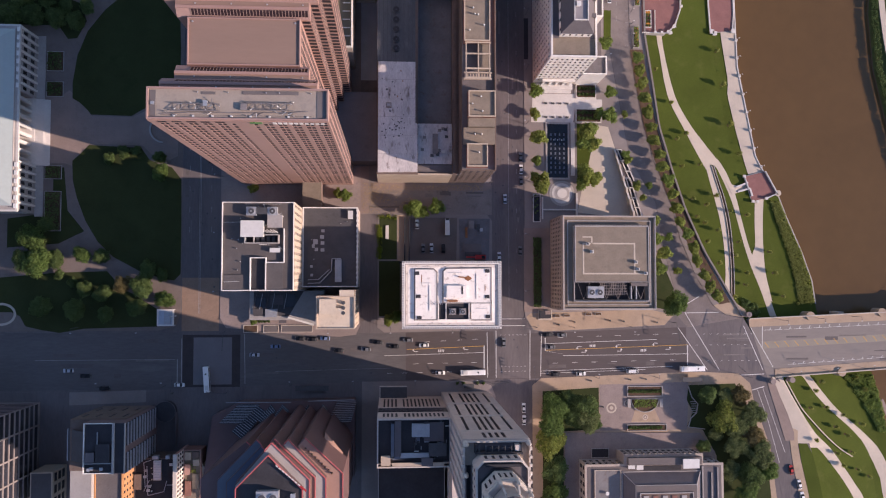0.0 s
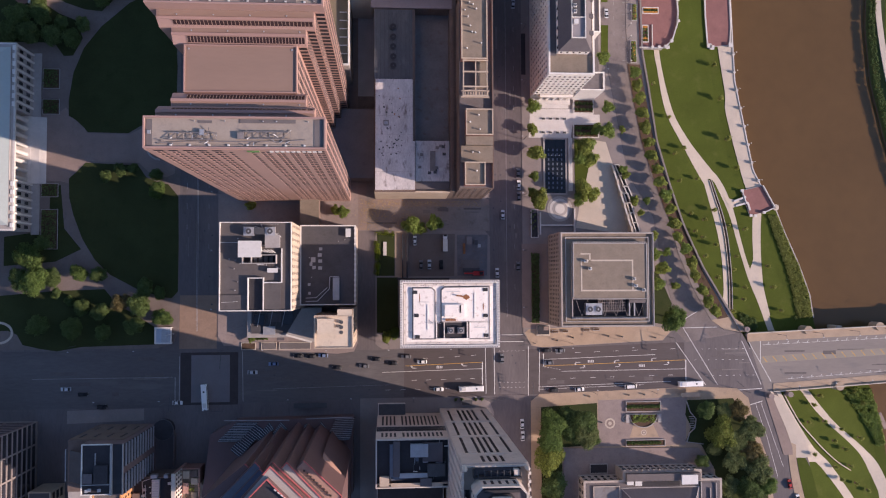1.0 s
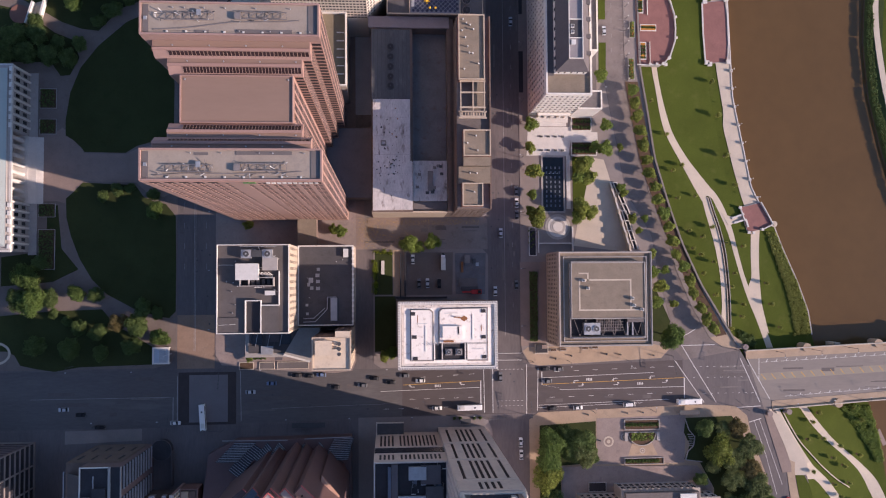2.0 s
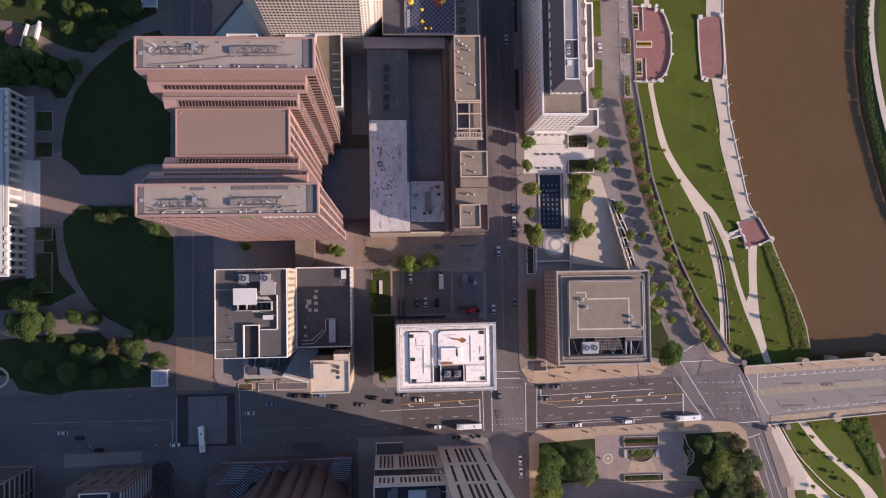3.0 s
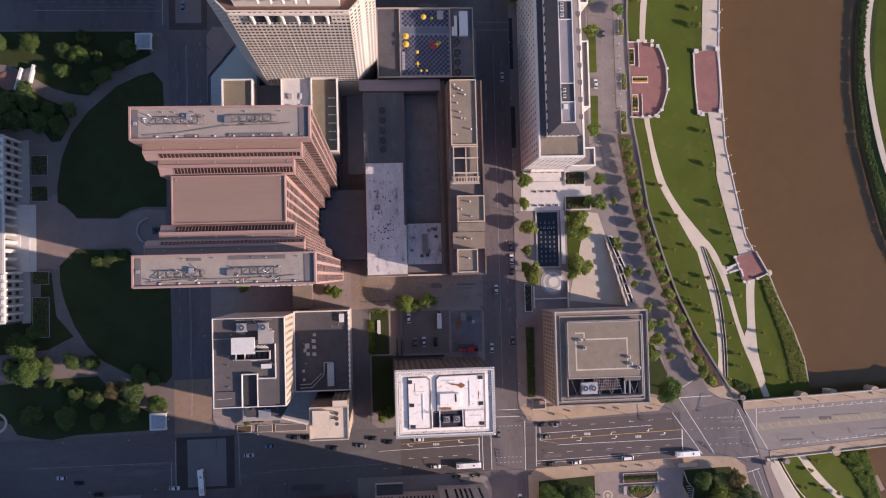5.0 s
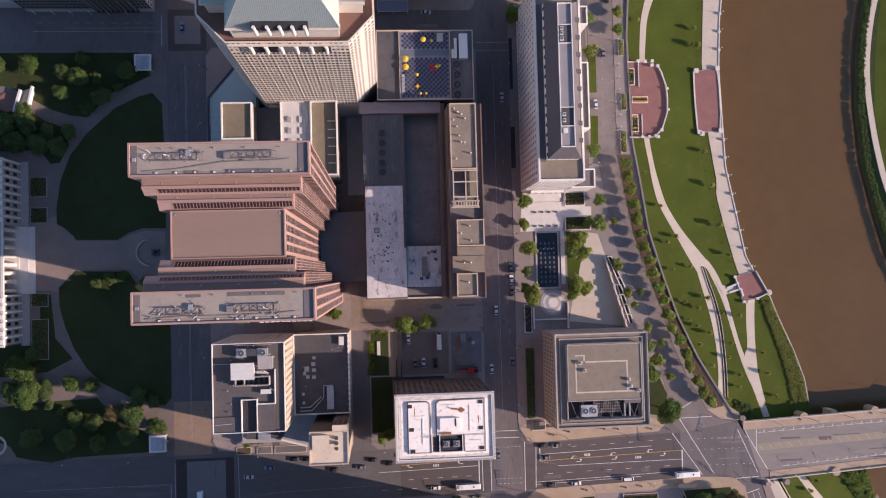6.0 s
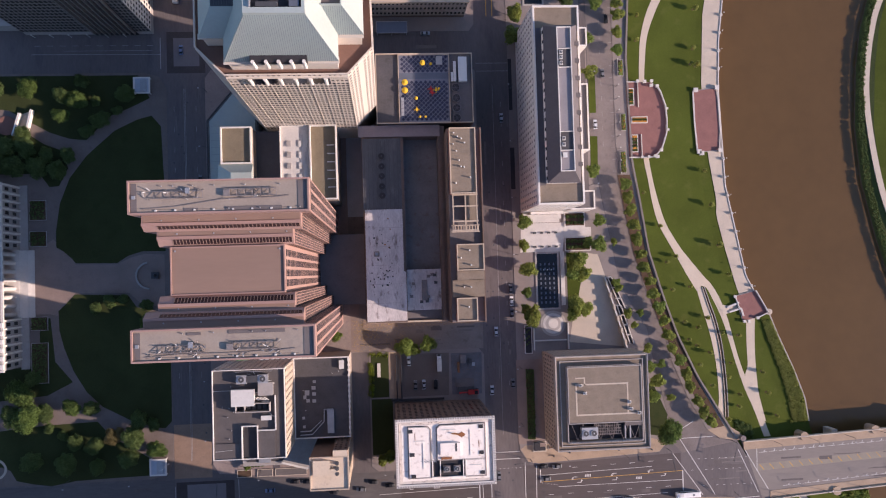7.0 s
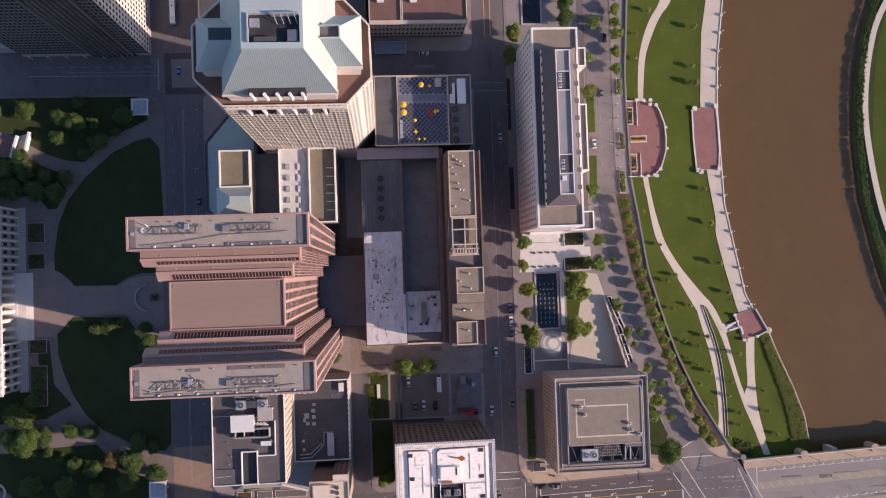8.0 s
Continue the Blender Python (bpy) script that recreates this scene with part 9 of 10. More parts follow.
for y in [44 - 2 * k for k in range(28)]:
    g.beam((curve_at(RIVER_X, y) + 0.3, y, -8.2), (curve_at(RIVER_X, y - 2) + 0.3, y - 2, -8.2), 0.8, 1.8)
structure("river_edge_stones", g, GREY_STONE, "grey rubble edge along the river bank", "bank")

# north park
edged_path([(206, -42.6), (208.9, -46.6), (216.9, -58.8), (226.2, -67.7), (235.7, -76.1), (243.7, -85.7), (250, -97.5), (254.4, -110.7), (257, -140)], [(210.4, -42.4), (212.9, -45.9), (223.4, -59), (231.2, -67.3), (245.7, -79.4), (253.8, -88), (259.4, -100), (262.5, -115), (264, -140)],
           "pale concrete path through the northern park", lift=0.12, steps=60)
edged_path([(193.4, -48.6), (197, -57.3), (201.5, -68), (204.6, -77), (207.6, -81.8), (215.3, -86.2), (222.2, -93.2), (229.5, -102.1), (235.1, -111.5), (243, -130)], [(198.6, -48), (202.5, -55.6), (207.4, -64.2), (212.8, -72.9), (217.3, -78.7), (225.2, -86.2), (233.1, -96.6), (239, -105), (243.5, -112.1), (251, -130)],
           "pale concrete walk above the northern park", lift=0.14, steps=60)
edged_path([(202, -74), (202.4, -82), (203.6, -92.4), (206.8, -110), (209, -128)], [(206.4, -76), (206.4, -83), (208, -92.5), (211.8, -110.1), (214.4, -128)], "pale walk beside the northern riverside drive", PAVING, lift=0.16)
g = ribbon_mass([(201.2, -50.4), (205.5, -58.5), (209.9, -65.7), (216, -72.5), (222.2, -79), (230.2, -85.9), (237.7, -90.6)], 0.5, 0.6, 1.4)
structure("wall_garden", g, CONCRETE, "curved white garden wall in the northern park", "wall")
slab("lawn_north_triangle", [(206.6, -82.6), (211, -82.4), (214, -88), (215, -92), (217, -100), (219, -110), (222.4, -128), (214.8, -128), (212, -110), (208.2, -92.5)], -0.05, GRASS, "green triangular lawn by the northern drive", "lawn", -2.5)
slab("road_north", [(181.6, -52.2), (189.2, -52), (194.4, -68.1), (199.4, -81), (202.6, -95.2), (206, -109.9), (210, -130), (214, -200), (200, -200), (197.8, -109.8), (194.4, -89.4), (188.8, -72.3)], -0.11, ASPHALT_NS, "grey asphalt drive leading north", "road")
slab("pavement_north_fork", [(194.2, -49.8), (199, -52), (203, -59), (207.5, -67), (212.4, -75), (214, -82), (211, -82.6), (205, -82.4), (204.6, -77), (202, -69), (197.6, -58.5)], -0.03, CONCRETE, "pale concrete forecourt where two walks meet", "pavement")
slab("pavement_rose", [(190.4, -49.6), (194, -49.6), (197.4, -58.5), (201.8, -69), (204.4, -77), (204.6, -81), (199.8, -81), (196.4, -69.6), (192.9, -58.2)], 0.03, PAVING_PINK, "rose brick pavement beside the drive", "pavement")
dk = thing("boat_ramp", "tan concrete boat ramp in the river bank", "boat ramp", (254, -68, -8))
part("wall", Mass().beam((252.4, -76, -7.3), (255.4, -62, -7.3), 0.6, 0.9), PAVING_PINK, dk)
part("ramp", Mass().beam((255.4, -62, -7.4), (259.4, -70, -8.0), 2.2, 0.5), PAVING_PINK, dk)
for x0, x1, y0, y1 in ((123.3, 126.5, 118.8, 130.2), (124.2, 127.0, 140.5, 149.2), (123.6, 126.6, 168.5, 177)):
    p = thing("planter", "long stone-edged flower planter beside the overlook", "planter", ((x0 + x1) / 2, (y0 + y1) / 2, 0), "walk planters")
    part("rim", Mass().ring(rect(x0, x1, y0, y1), 0.3, 0, 0.5), GREY_STONE, p)
    part("soil", Mass().box(x0 + 0.3, x1 - 0.3, y0 + 0.3, y1 - 0.3, 0, 0.4), SOIL, p)
    part("leaves", leaf_heap(x0 + 0.4, x1 - 0.4, y0 + 0.4, y1 - 0.4, 0.4, 0.9, 60), LEAF_STREET, p)
    part("flowers", leaf_heap(x0 + 1.0, x1 - 1.0, y0 + 1.5, y1 - 1.5, 0.9, 0.6, 12), FLOWERS, p)
# far bank
path([(287, 235), (276, 219), (267.8, 201), (262.6, 175), (261.6, 150), (265, 120), (270, 98), (279, 74), (294, 46), (312, 14)], 3.2, "pale path along the far river bank", lift=0.35)

# ---- plants ----
def leaf_cloud(rng, lobes, count, size, flat=0.75):
    """Small leaf clumps scattered over a union of lobes (x, y, z, r)."""
    g = Mass()
    total = sum(l[3] ** 2 for l in lobes)
    for lx, ly, lz, r in lobes:
        for _ in range(max(4, int(count * r * r / total))):
            while True:
                d = Vector((rng.uniform(-1, 1), rng.uniform(-1, 1), rng.uniform(-0.7, 1)))
                if 0.1 < d.length < 1:
                    break
            d.normalize()
            rr = r * rng.uniform(0.45, 1.12)
            c = Vector((lx + d.x * rr, ly + d.y * rr, lz + d.z * rr * flat))
            s = size * rng.uniform(0.6, 1.35)
            nrm = (d + Vector((rng.uniform(-0.9, 0.9), rng.uniform(-0.9, 0.9), rng.uniform(-0.4, 0.9)))).normalized()
            a = nrm.orthogonal().normalized()
            b = nrm.cross(a)
            t = rng.uniform(0, 6.28)
            u, v = a * math.cos(t) + b * math.sin(t), b * math.cos(t) - a * math.sin(t)
            n = len(g.v)
            g.v += [tuple(c + u * s), tuple(c + v * s * 0.62 - nrm * s * 0.25), tuple(c - u * s * 0.9), tuple(c - v * s * 0.62 - nrm * s * 0.25)]
            g.f += [(n, n + 1, n + 2), (n, n + 2, n + 3)]
    return g


def make_tree(seed, r, h, leaves, size, material, label, group, lobes=9, trunk=0.25, slim=False):
    rng = random.Random(seed)
    e = thing("tree", label, "tree", (0, 0, 0), group)
    base = h - 1.25 * r
    shape = [(0, 0, base + 0.35 * r, r * 0.62)]
    for k in range(lobes):
        a = 2.4 * k + rng.uniform(-0.4, 0.4)
        d = r * (0.25 + 0.42 * ((k + 1) / lobes)) * rng.uniform(0.85, 1.15)
        shape.append((d * math.cos(a), d * math.sin(a), base + r * rng.uniform(0.0, 0.75) * (1 - 0.4 * d / r), r * rng.uniform(0.28, 0.46)))
    if slim:                               # a narrow upright crown
        base = 0.34 * h
        shape = [(r * rng.uniform(-0.35, 0.35), r * rng.uniform(-0.35, 0.35), base + (h - base) * (k + 0.6) / (lobes + 0.6), r * (0.85 - 0.5 * abs(k / lobes - 0.35))) for k in range(lobes)]
    g = Mass().tube(0, 0, 0, base * 0.9, trunk, trunk * 0.65, 8)
    for k in range(1, min(7, len(shape))):
        x, y, z, _ = shape[k]
        g.beam((0, 0, base * 0.75), (x * 0.8, y * 0.8, z), trunk * 0.5, trunk * 0.5)
    part("trunk", g, BARK, e)
    part("crown", leaf_cloud(rng, shape, leaves, size), material, e)
    return e


PROTO = {}
for key, args in {
    "big_a": (3, 7.0, 14, 7000, 0.46, LEAF, "tall broad tree with mid-green leaves", "large trees", 13, 0.45),
    "big_b": (5, 7.0, 14, 7000, 0.46, LEAF_DEEP, "tall broad tree with deep green leaves", "large trees", 13, 0.45),
    "big_e": (6, 7.0, 14, 7000, 0.46, LEAF_DULL, "tall broad tree with dull brownish green leaves", "large trees", 13, 0.45),
    "big_c": (8, 7.0, 13, 6500, 0.46, LEAF_OLIVE, "broad tree with olive leaves", "large trees", 12, 0.4),
    "big_d": (9, 6.0, 12, 4200, 0.44, LEAF_RUST, "broad tree with rusty sparse leaves", "large trees", 10, 0.35),
    "street_a": (11, 3.6, 7.5, 2500, 0.33, LEAF_OLIVE, "street tree with yellowish green leaves", "street trees", 9, 0.16),
    "street_b": (13, 3.6, 7.5, 2500, 0.33, LEAF_STREET, "street tree with green leaves", "street trees", 9, 0.16),
    "young": (17, 1.35, 4.6, 700, 0.2, LEAF_YOUNG, "slender young tree in a mulched ring on a lawn", "young trees", 7, 0.07, True),
    "shrub": (19, 1.2, 1.6, 340, 0.24, LEAF_DEEP, "low rounded green shrub", "shrubs", 5, 0.06),
}.items():
    PROTO[key] = make_tree(*args)
USED = set()


def plant(key, x, y, scale=1.0, z=None):
    """Places the first of a kind itself, then copies."""
    zz = height(x, y) if z is None else z
    tall = 1.0
    turn = (x * 37.7 + y * 91.3) % 360
    m = pose(x, y, zz, 0, 0, turn) @ Matrix.Diagonal((scale, scale, scale * tall * (0.92 + 0.16 * ((x * 7.3 + y * 3.1) % 1)), 1))
    if key not in USED:
        USED.add(key)
        PROTO[key].matrix_basis = m
        return PROTO[key]
    src = PROTO[key]
    made = {}
    e = src.copy()
    scene.collection.objects.link(e)
    e.matrix_basis = m
    for c in src.children:
        o = c.copy()
        scene.collection.objects.link(o)
        o.parent = e
    return e


STRIP_TREES = [(129.2, 85.2), (131, 77.5), (132.3, 70.9), (135.3, 63.8), (136.6, 57.5), (139.4, 50.6), (141.8, 43.8), (143.3, 36.6), (145.7, 29.5), (149.1, 23.8), (152.1, 16.6), (154, 10.1), (157.5, 2.9), (160.3, -2.8), (164, -7.7), (128, 92.4), (126.4, 99.6), (125.2, 106.4), (124.4, 113), (122.8, 181.2), (123, 190.4), (123.3, 199), (123.2, 205), (123.2, 211.5), (123.4, 219), (123.8, 226.4), (124.2, 234), (124.6, 242)]
for x, y in STRIP_TREES:
    plant("street_a" if (x * 3 + y) % 3 > 1 else "street_b", x, y, 0.9 + 0.2 * ((x * 5.1) % 1), 0.0)
PLAZA_TREES_A = [(72.2, 95, 1.15, "street_b"), (72, 83.4, 0.95, "street_a"), (73.6, 71.6, 1.35, "street_a"), (72.6, 60, 0.8, "street_b"), (74.4, 48.6, 1.6, "street_a"), (71.6, 52, 0.8, "street_b"), (97.6, 74.4, 1.4, "street_a"), (101.2, 68.6, 1.25, "street_a"), (99.8, 76, 1.2, "street_b"), (96.4, 69, 1.2, "street_b"), (97, 53.4, 1.5, "street_a"), (101.6, 50.6, 1.2, "street_a"), (95.4, 48.6, 1.1, "street_b"), (110.2, 95, 1.0, "street_b"), (109.6, 83, 1.25, "street_b"), (104.6, 84, 0.9, "street_b"), (118, 63.4, 0.75, "street_b"), (118, 84, 0.6, "street_a"), (119.5, 61, 0.7, "street_a"), (123.5, 48, 0.8, "street_a"), (137, 14, 1.2, "street_a"), (134, 21, 0.9, "street_b"), (135, 6, 1.0, "street_b")]
PLAZA_TREES_B = [(144, 5, 0.7, "street_a"), (140, 22, 0.7, "street_b"), (133, 30, 0.8, "street_a"), (127, 42, 0.6, "street_a"), (130, 48, 0.6, "street_b"), (11, 35.5, 1.35, "street_b"), (16, 33.8, 0.9, "street_b"), (22.5, 36.5, 1.25, "street_b"), (-22, 42, 0.9, "street_b"), (-26, 43, 0.8, "street_a"), (-39, 44, 0.8, "street_b"), (-67, 45, 0.8, "street_a"), (-1, -19, 0.9, "street_a"), (2.5, -17.6, 0.9, "street_b"), (108, 120, 1.1, "street_b"), (107, 187, 1.1, "street_b"), (108, 170, 1.2, "street_a"), (99, 196, 2.2, "big_a"), (97, 207, 2.0, "big_b"), (98, 216, 2.0, "big_a"), (96, 226, 2.0, "big_b"), (70.6, 200, 1.4, "street_a")]
PLAZA_TREES_C = [(69.6, 188, 1.5, "street_b"), (112, 205, 1.1, "street_b"), (141.5, -11, 0, "big_a")]
for x, y, s, k in PLAZA_TREES_A + PLAZA_TREES_B + PLAZA_TREES_C:
    if k.startswith("big"):
        plant(k, x, y, 0.95 if s == 0 else 0.7, 0.0)
    else:
        plant(k, x, y, s, 0.0)
GARDEN_TREES_A = [(-170, 20, 1.05, "big_a"), (-167, 8, 1.0, "big_a"), (-174, 10, 0.8, "big_b"), (-160, 10, 0.7, "big_b"), (-165, 27, 0.6, "big_b"), (-147, 12.5, 0.62, "big_a"), (-138.5, 12, 0.62, "big_b"), (-128, -2, 0.85, "big_d"), (-119, -3, 0.85, "big_b"), (-116, 5.5, 0.7, "big_b"), (-109.5, 3, 0.5, "big_b"), (-146, -4, 0.6, "big_b"), (-137, -6, 0.65, "big_b"), (-108.5, -9, 0.7, "big_a"), (-158, 3, 0.4, "big_b"), (-152, -1, 0.4, "big_b"), (-147, 133, 0.6, "big_b"), (-165, 165, 0.75, "big_a"), (-150, 162, 0.62, "big_b"), (-143, 159, 0.75, "big_a"), (-150, 152, 0.6, "big_a"), (-131, 149, 0.72, "big_b")]
GARDEN_TREES_B = [(-138, 144, 0.55, "big_b"), (-134, 159, 0.42, "big_b"), (-124, 154, 0.4, "big_b"), (-166, 137, 0.8, "big_b"), (-172, 128, 0.9, "big_b"), (-161, 127, 0.8, "big_b"), (-152, 125, 0.7, "big_b"), (-111, 52, 0.62, "big_a"), (-112, 60, 0.5, "big_b"), (-129, 62.5, 0.5, "big_b"), (-136, 59, 0.45, "big_b"), (-123, 63, 0.4, "big_b"), (-121, -13, 0.7, "big_b"), (-150, -14, 0.8, "big_b"), (-166, -12, 0.8, "big_b"), (-136, -16, 0.6, "big_b"), (-120, 162, 0.7, "big_b"), (-176, 136, 0.9, "big_b"), (-168, 143, 0.6, "big_b"), (-182, 128, 0.9, "big_b"), (-157, 133, 0.6, "big_b"), (-181, 165, 0.8, "big_b"), (-140, 168, 0.55, "big_b"), (81, -62, 1.05, "big_a"), (79, -69.5, 1.1, "big_a"), (78, -80, 1.1, "big_c"), (95, -61, 1.0, "big_b")]
GARDEN_TREES_C = [(97, -68, 0.95, "big_e"), (88, -58.5, 0.8, "big_b"), (90, -67, 0.8, "big_b"), (101, -71, 0.5, "big_b"), (165, -68, 1.15, "big_c"), (174, -57, 0.95, "big_d"), (180, -66, 0.95, "big_e"), (181, -77, 1.05, "big_d"), (183, -86, 1.05, "big_e"), (178, -96, 1.0, "big_b"), (171, -82, 0.9, "big_e"), (167, -57, 0.6, "big_e"), (158, -57, 0.7, "big_b"), (172, -72, 0.9, "big_e"), (188, -94, 0.8, "big_a"), (162, -76, 0.6, "big_e"), (155.5, -82, 0.55, "big_b"), (176, -106, 1.0, "big_a"), (169, -94, 0.8, "big_e"), (81, -92, 1.0, "big_b"), (80, -104, 1.0, "big_a")]
for x, y, s, k in GARDEN_TREES_A + GARDEN_TREES_B + GARDEN_TREES_C:
    plant(k, x, y, s, 0.0)
YOUNG_TREES_A = [(136, 109), (144, 92), (152, 76), (159, 60), (149, 59), (167, 44), (175, 36), (168, 26), (168, 9), (155, 42), (162, 39), (157, 33), (161, 30), (162, 20), (179, 20), (177, 13), (183, 4), (182, -2), (176, -8), (169.6, 120), (172, 102), (175.6, 81), (180, 66), (196, 15), (198, 4), (203, -8), (184, 34), (167, 175), (147, 73), (167, 205), (166, 184), (164.5, 176), (143, 213)]
YOUNG_TREES_B = [(136, 201), (135, 188), (221, -52), (223, -65), (232, -69), (214, -65), (228, -75), (234, -79), (237, -88), (216, -81), (243, -74), (228, -88), (231, -94), (240, -97), (247, -101), (245, -56), (241, -50), (217, -56), (170, 222)]
YOUNG = YOUNG_TREES_A + YOUNG_TREES_B
for i, (x, y) in enumerate(YOUNG):
    e = plant("young", x, y, 0.7 + 0.3 * ((i * 0.37) % 1) + (0.28 if (x, y) in ((169.6, 120), (172, 102), (175.6, 81), (180, 66), (167, 175), (167, 205), (166, 184)) else 0))
    ring = thing("mulch_ring", "round brown mulch ring at the foot of a young tree", "mulch ring", (x, y, height(x, y)), "mulch rings")
    part("mulch", Mass().tube(x, y, height(x, y) - 0.3, height(x, y) + 0.08, 0.7, 0.6, 12), SOIL, ring)
for k in range(10):
    plant("shrub", 95 + (k % 5) * 1.9, 94.4 + (k // 5) * 3.0, 1.0, 0.5)
for k in range(12):
    plant("shrub", 94.8 + (k % 6) * 2.0, 82.2 + (k // 6) * 2.8, 1.1, 0.5)
for k in range(22):
    plant("shrub", 119.6 + (k % 11) * 1.55, -55.4 if k < 11 else -73.4, 1.0, 0.5)
for k in range(18):
    plant("shrub", (129.4, 130.6)[k % 2] if k < 10 else (130.4, 131.9)[k % 2], 154.4 + (k // 2) * 1.6 if k < 10 else 130.4 + ((k - 10) // 2) * 1.9, 0.7, 0.5)
for k in range(6):
    plant("shrub", 131 + k * 1.25, 146, 0.7, 0.5)
for k in range(14):
    plant("shrub", -48 + (k % 7) * 1.5 - 16, -19.6, 0.9, 0.05) if k < 4 else plant("shrub", 71.4 + (k % 3), 30 + k, 0.6, 0.4)


def foliage_strip(name, label, region, count, size, material, seed, hmin=0.3, hmax=1.6, r0=0.7, r1=1.5):
    """A thicket: leaf clumps heaped over a strip of ground. region(u, v) gives x, y."""
    rng = random.Random(seed)
    lobes = []
    for _ in range(count):
        x, y = region(rng.random(), rng.random())
        lobes.append((x, y, max(height(x, y), -8.4) + rng.uniform(hmin, hmax) * 0.5, rng.uniform(r0, r1)))
    ob = part(name, leaf_cloud(rng, lobes, count * 40, size * 0.8), material)
    return tagged(ob, label, "shrubs", kind="stuff")


foliage_strip("bank_shrubs", "dense yellow-green shrubs on the river bank", lambda u, v: (lambda y: (curve_at(RIVER_X, y) - 0.6 - v * (4.4 + 4.5 * u), y))(41 - 53 * u), 900, 0.3, LEAF_YOUNG, 31, 0.2, 1.2, 0.5, 1.1)
foliage_strip("bank_shrubs_north", "dense olive green shrubs on the northern bank", lambda u, v: (lambda y: (curve_at(RIVER_X, y) - 0.6 - v * (16 - 13 * u), y))(-49 - 29 * u), 420, 0.42, LEAF_STREET, 37)
foliage_strip("far_bank_scrub", "green scrub along the far bank", lambda u, v: (lambda y: (curve_at(FAR_X, y) + 0.2 + v * 3.2, y))(235 - 215 * u), 1300, 0.3, LEAF_DEEP, 41, 0.1, 0.5, 0.4, 0.95)
foliage_strip("garden_hedge", "bright yellow-green clipped garden hedge", lambda u, v: (-6.4 + v * 1.4, 11 + 21 * u) if u < 0.8 else (-6 + 9 * (u - 0.8) * 5, 31 + v * 1.4), 60, 0.3, LEAF_LIME, 43, 0.6, 1.2)
foliage_strip("strip_planting", "low green planting under the street trees", lambda u, v: (lambda y: (curve_at(WALL_X, y) - 2.6 - v * 3.4, y))(110 - 120 * u), 70, 0.26, LEAF_STREET, 47, 0.1, 0.4, 0.4, 0.8)
foliage_strip("wall_planting", "dark shrubs at the foot of the bridge", lambda u, v: (180 + 9 * u, -9 - 6 * v - 4 * u), 60, 0.4, LEAF_DEEP, 53)

rngl = random.Random(61)
litter = Mass()
for k in range(2600):
    x, y = rngl.choice(((rngl.uniform(-14.8, 12), rngl.uniform(33.5, 48.6)), (rngl.gauss(-8, 3.5), rngl.gauss(43, 4)), (rngl.uniform(0, 46), rngl.gauss(46.6, 1.0))))
    if not 33.3 < y < 48.7:
        continue
    a, r = rngl.uniform(0, 6.28), rngl.uniform(0.08, 0.24)
    n = len(litter.v)
    litter.v += [(x + r * math.cos(a + t), y + r * 0.7 * math.sin(a + t), 0.05 + 0.02 * (t > 3)) for t in (0, 1.6, 3.1, 4.7)]
    litter.f += [(n, n + 1, n + 2, n + 3)]
tagged(part("dry_leaves", litter, leaf_mat("dry_leaf_litter", (0.33, 0.23, 0.12), 0.1)), "brown dry leaves strewn over the alley", "leaf litter", kind="stuff")
plant("street_b", -66.5, -19.8, 0.55, 0.05)

# ---- vehicles ----
def car_body(L, W, H, prof):
    """Two stacked tapered shells from a side profile."""
    bm = bmesh.new()
    vs = []
    for x, z, w in prof:
        vs.append([bm.verts.new((x * L, s * w * W / 2, z * H)) for s in (-1, 1)])
    for a, b in zip(vs, vs[1:]):
        bm.faces.new((a[0], a[1], b[1], b[0]))
    bm.faces.new([v[0] for v in vs] )
    bm.faces.new([v[1] for v in vs][::-1])
    bm.faces.new((vs[-1][0], vs[-1][1], vs[0][1], vs[0][0]))
    bmesh.ops.bevel(bm, geom=[e for e in bm.edges if abs(e.verts[0].co.y - e.verts[1].co.y) < 1e-3 and e.verts[0].co.z > 0.3 * H], offset=0.1, segments=2, affect="EDGES")
    return bm


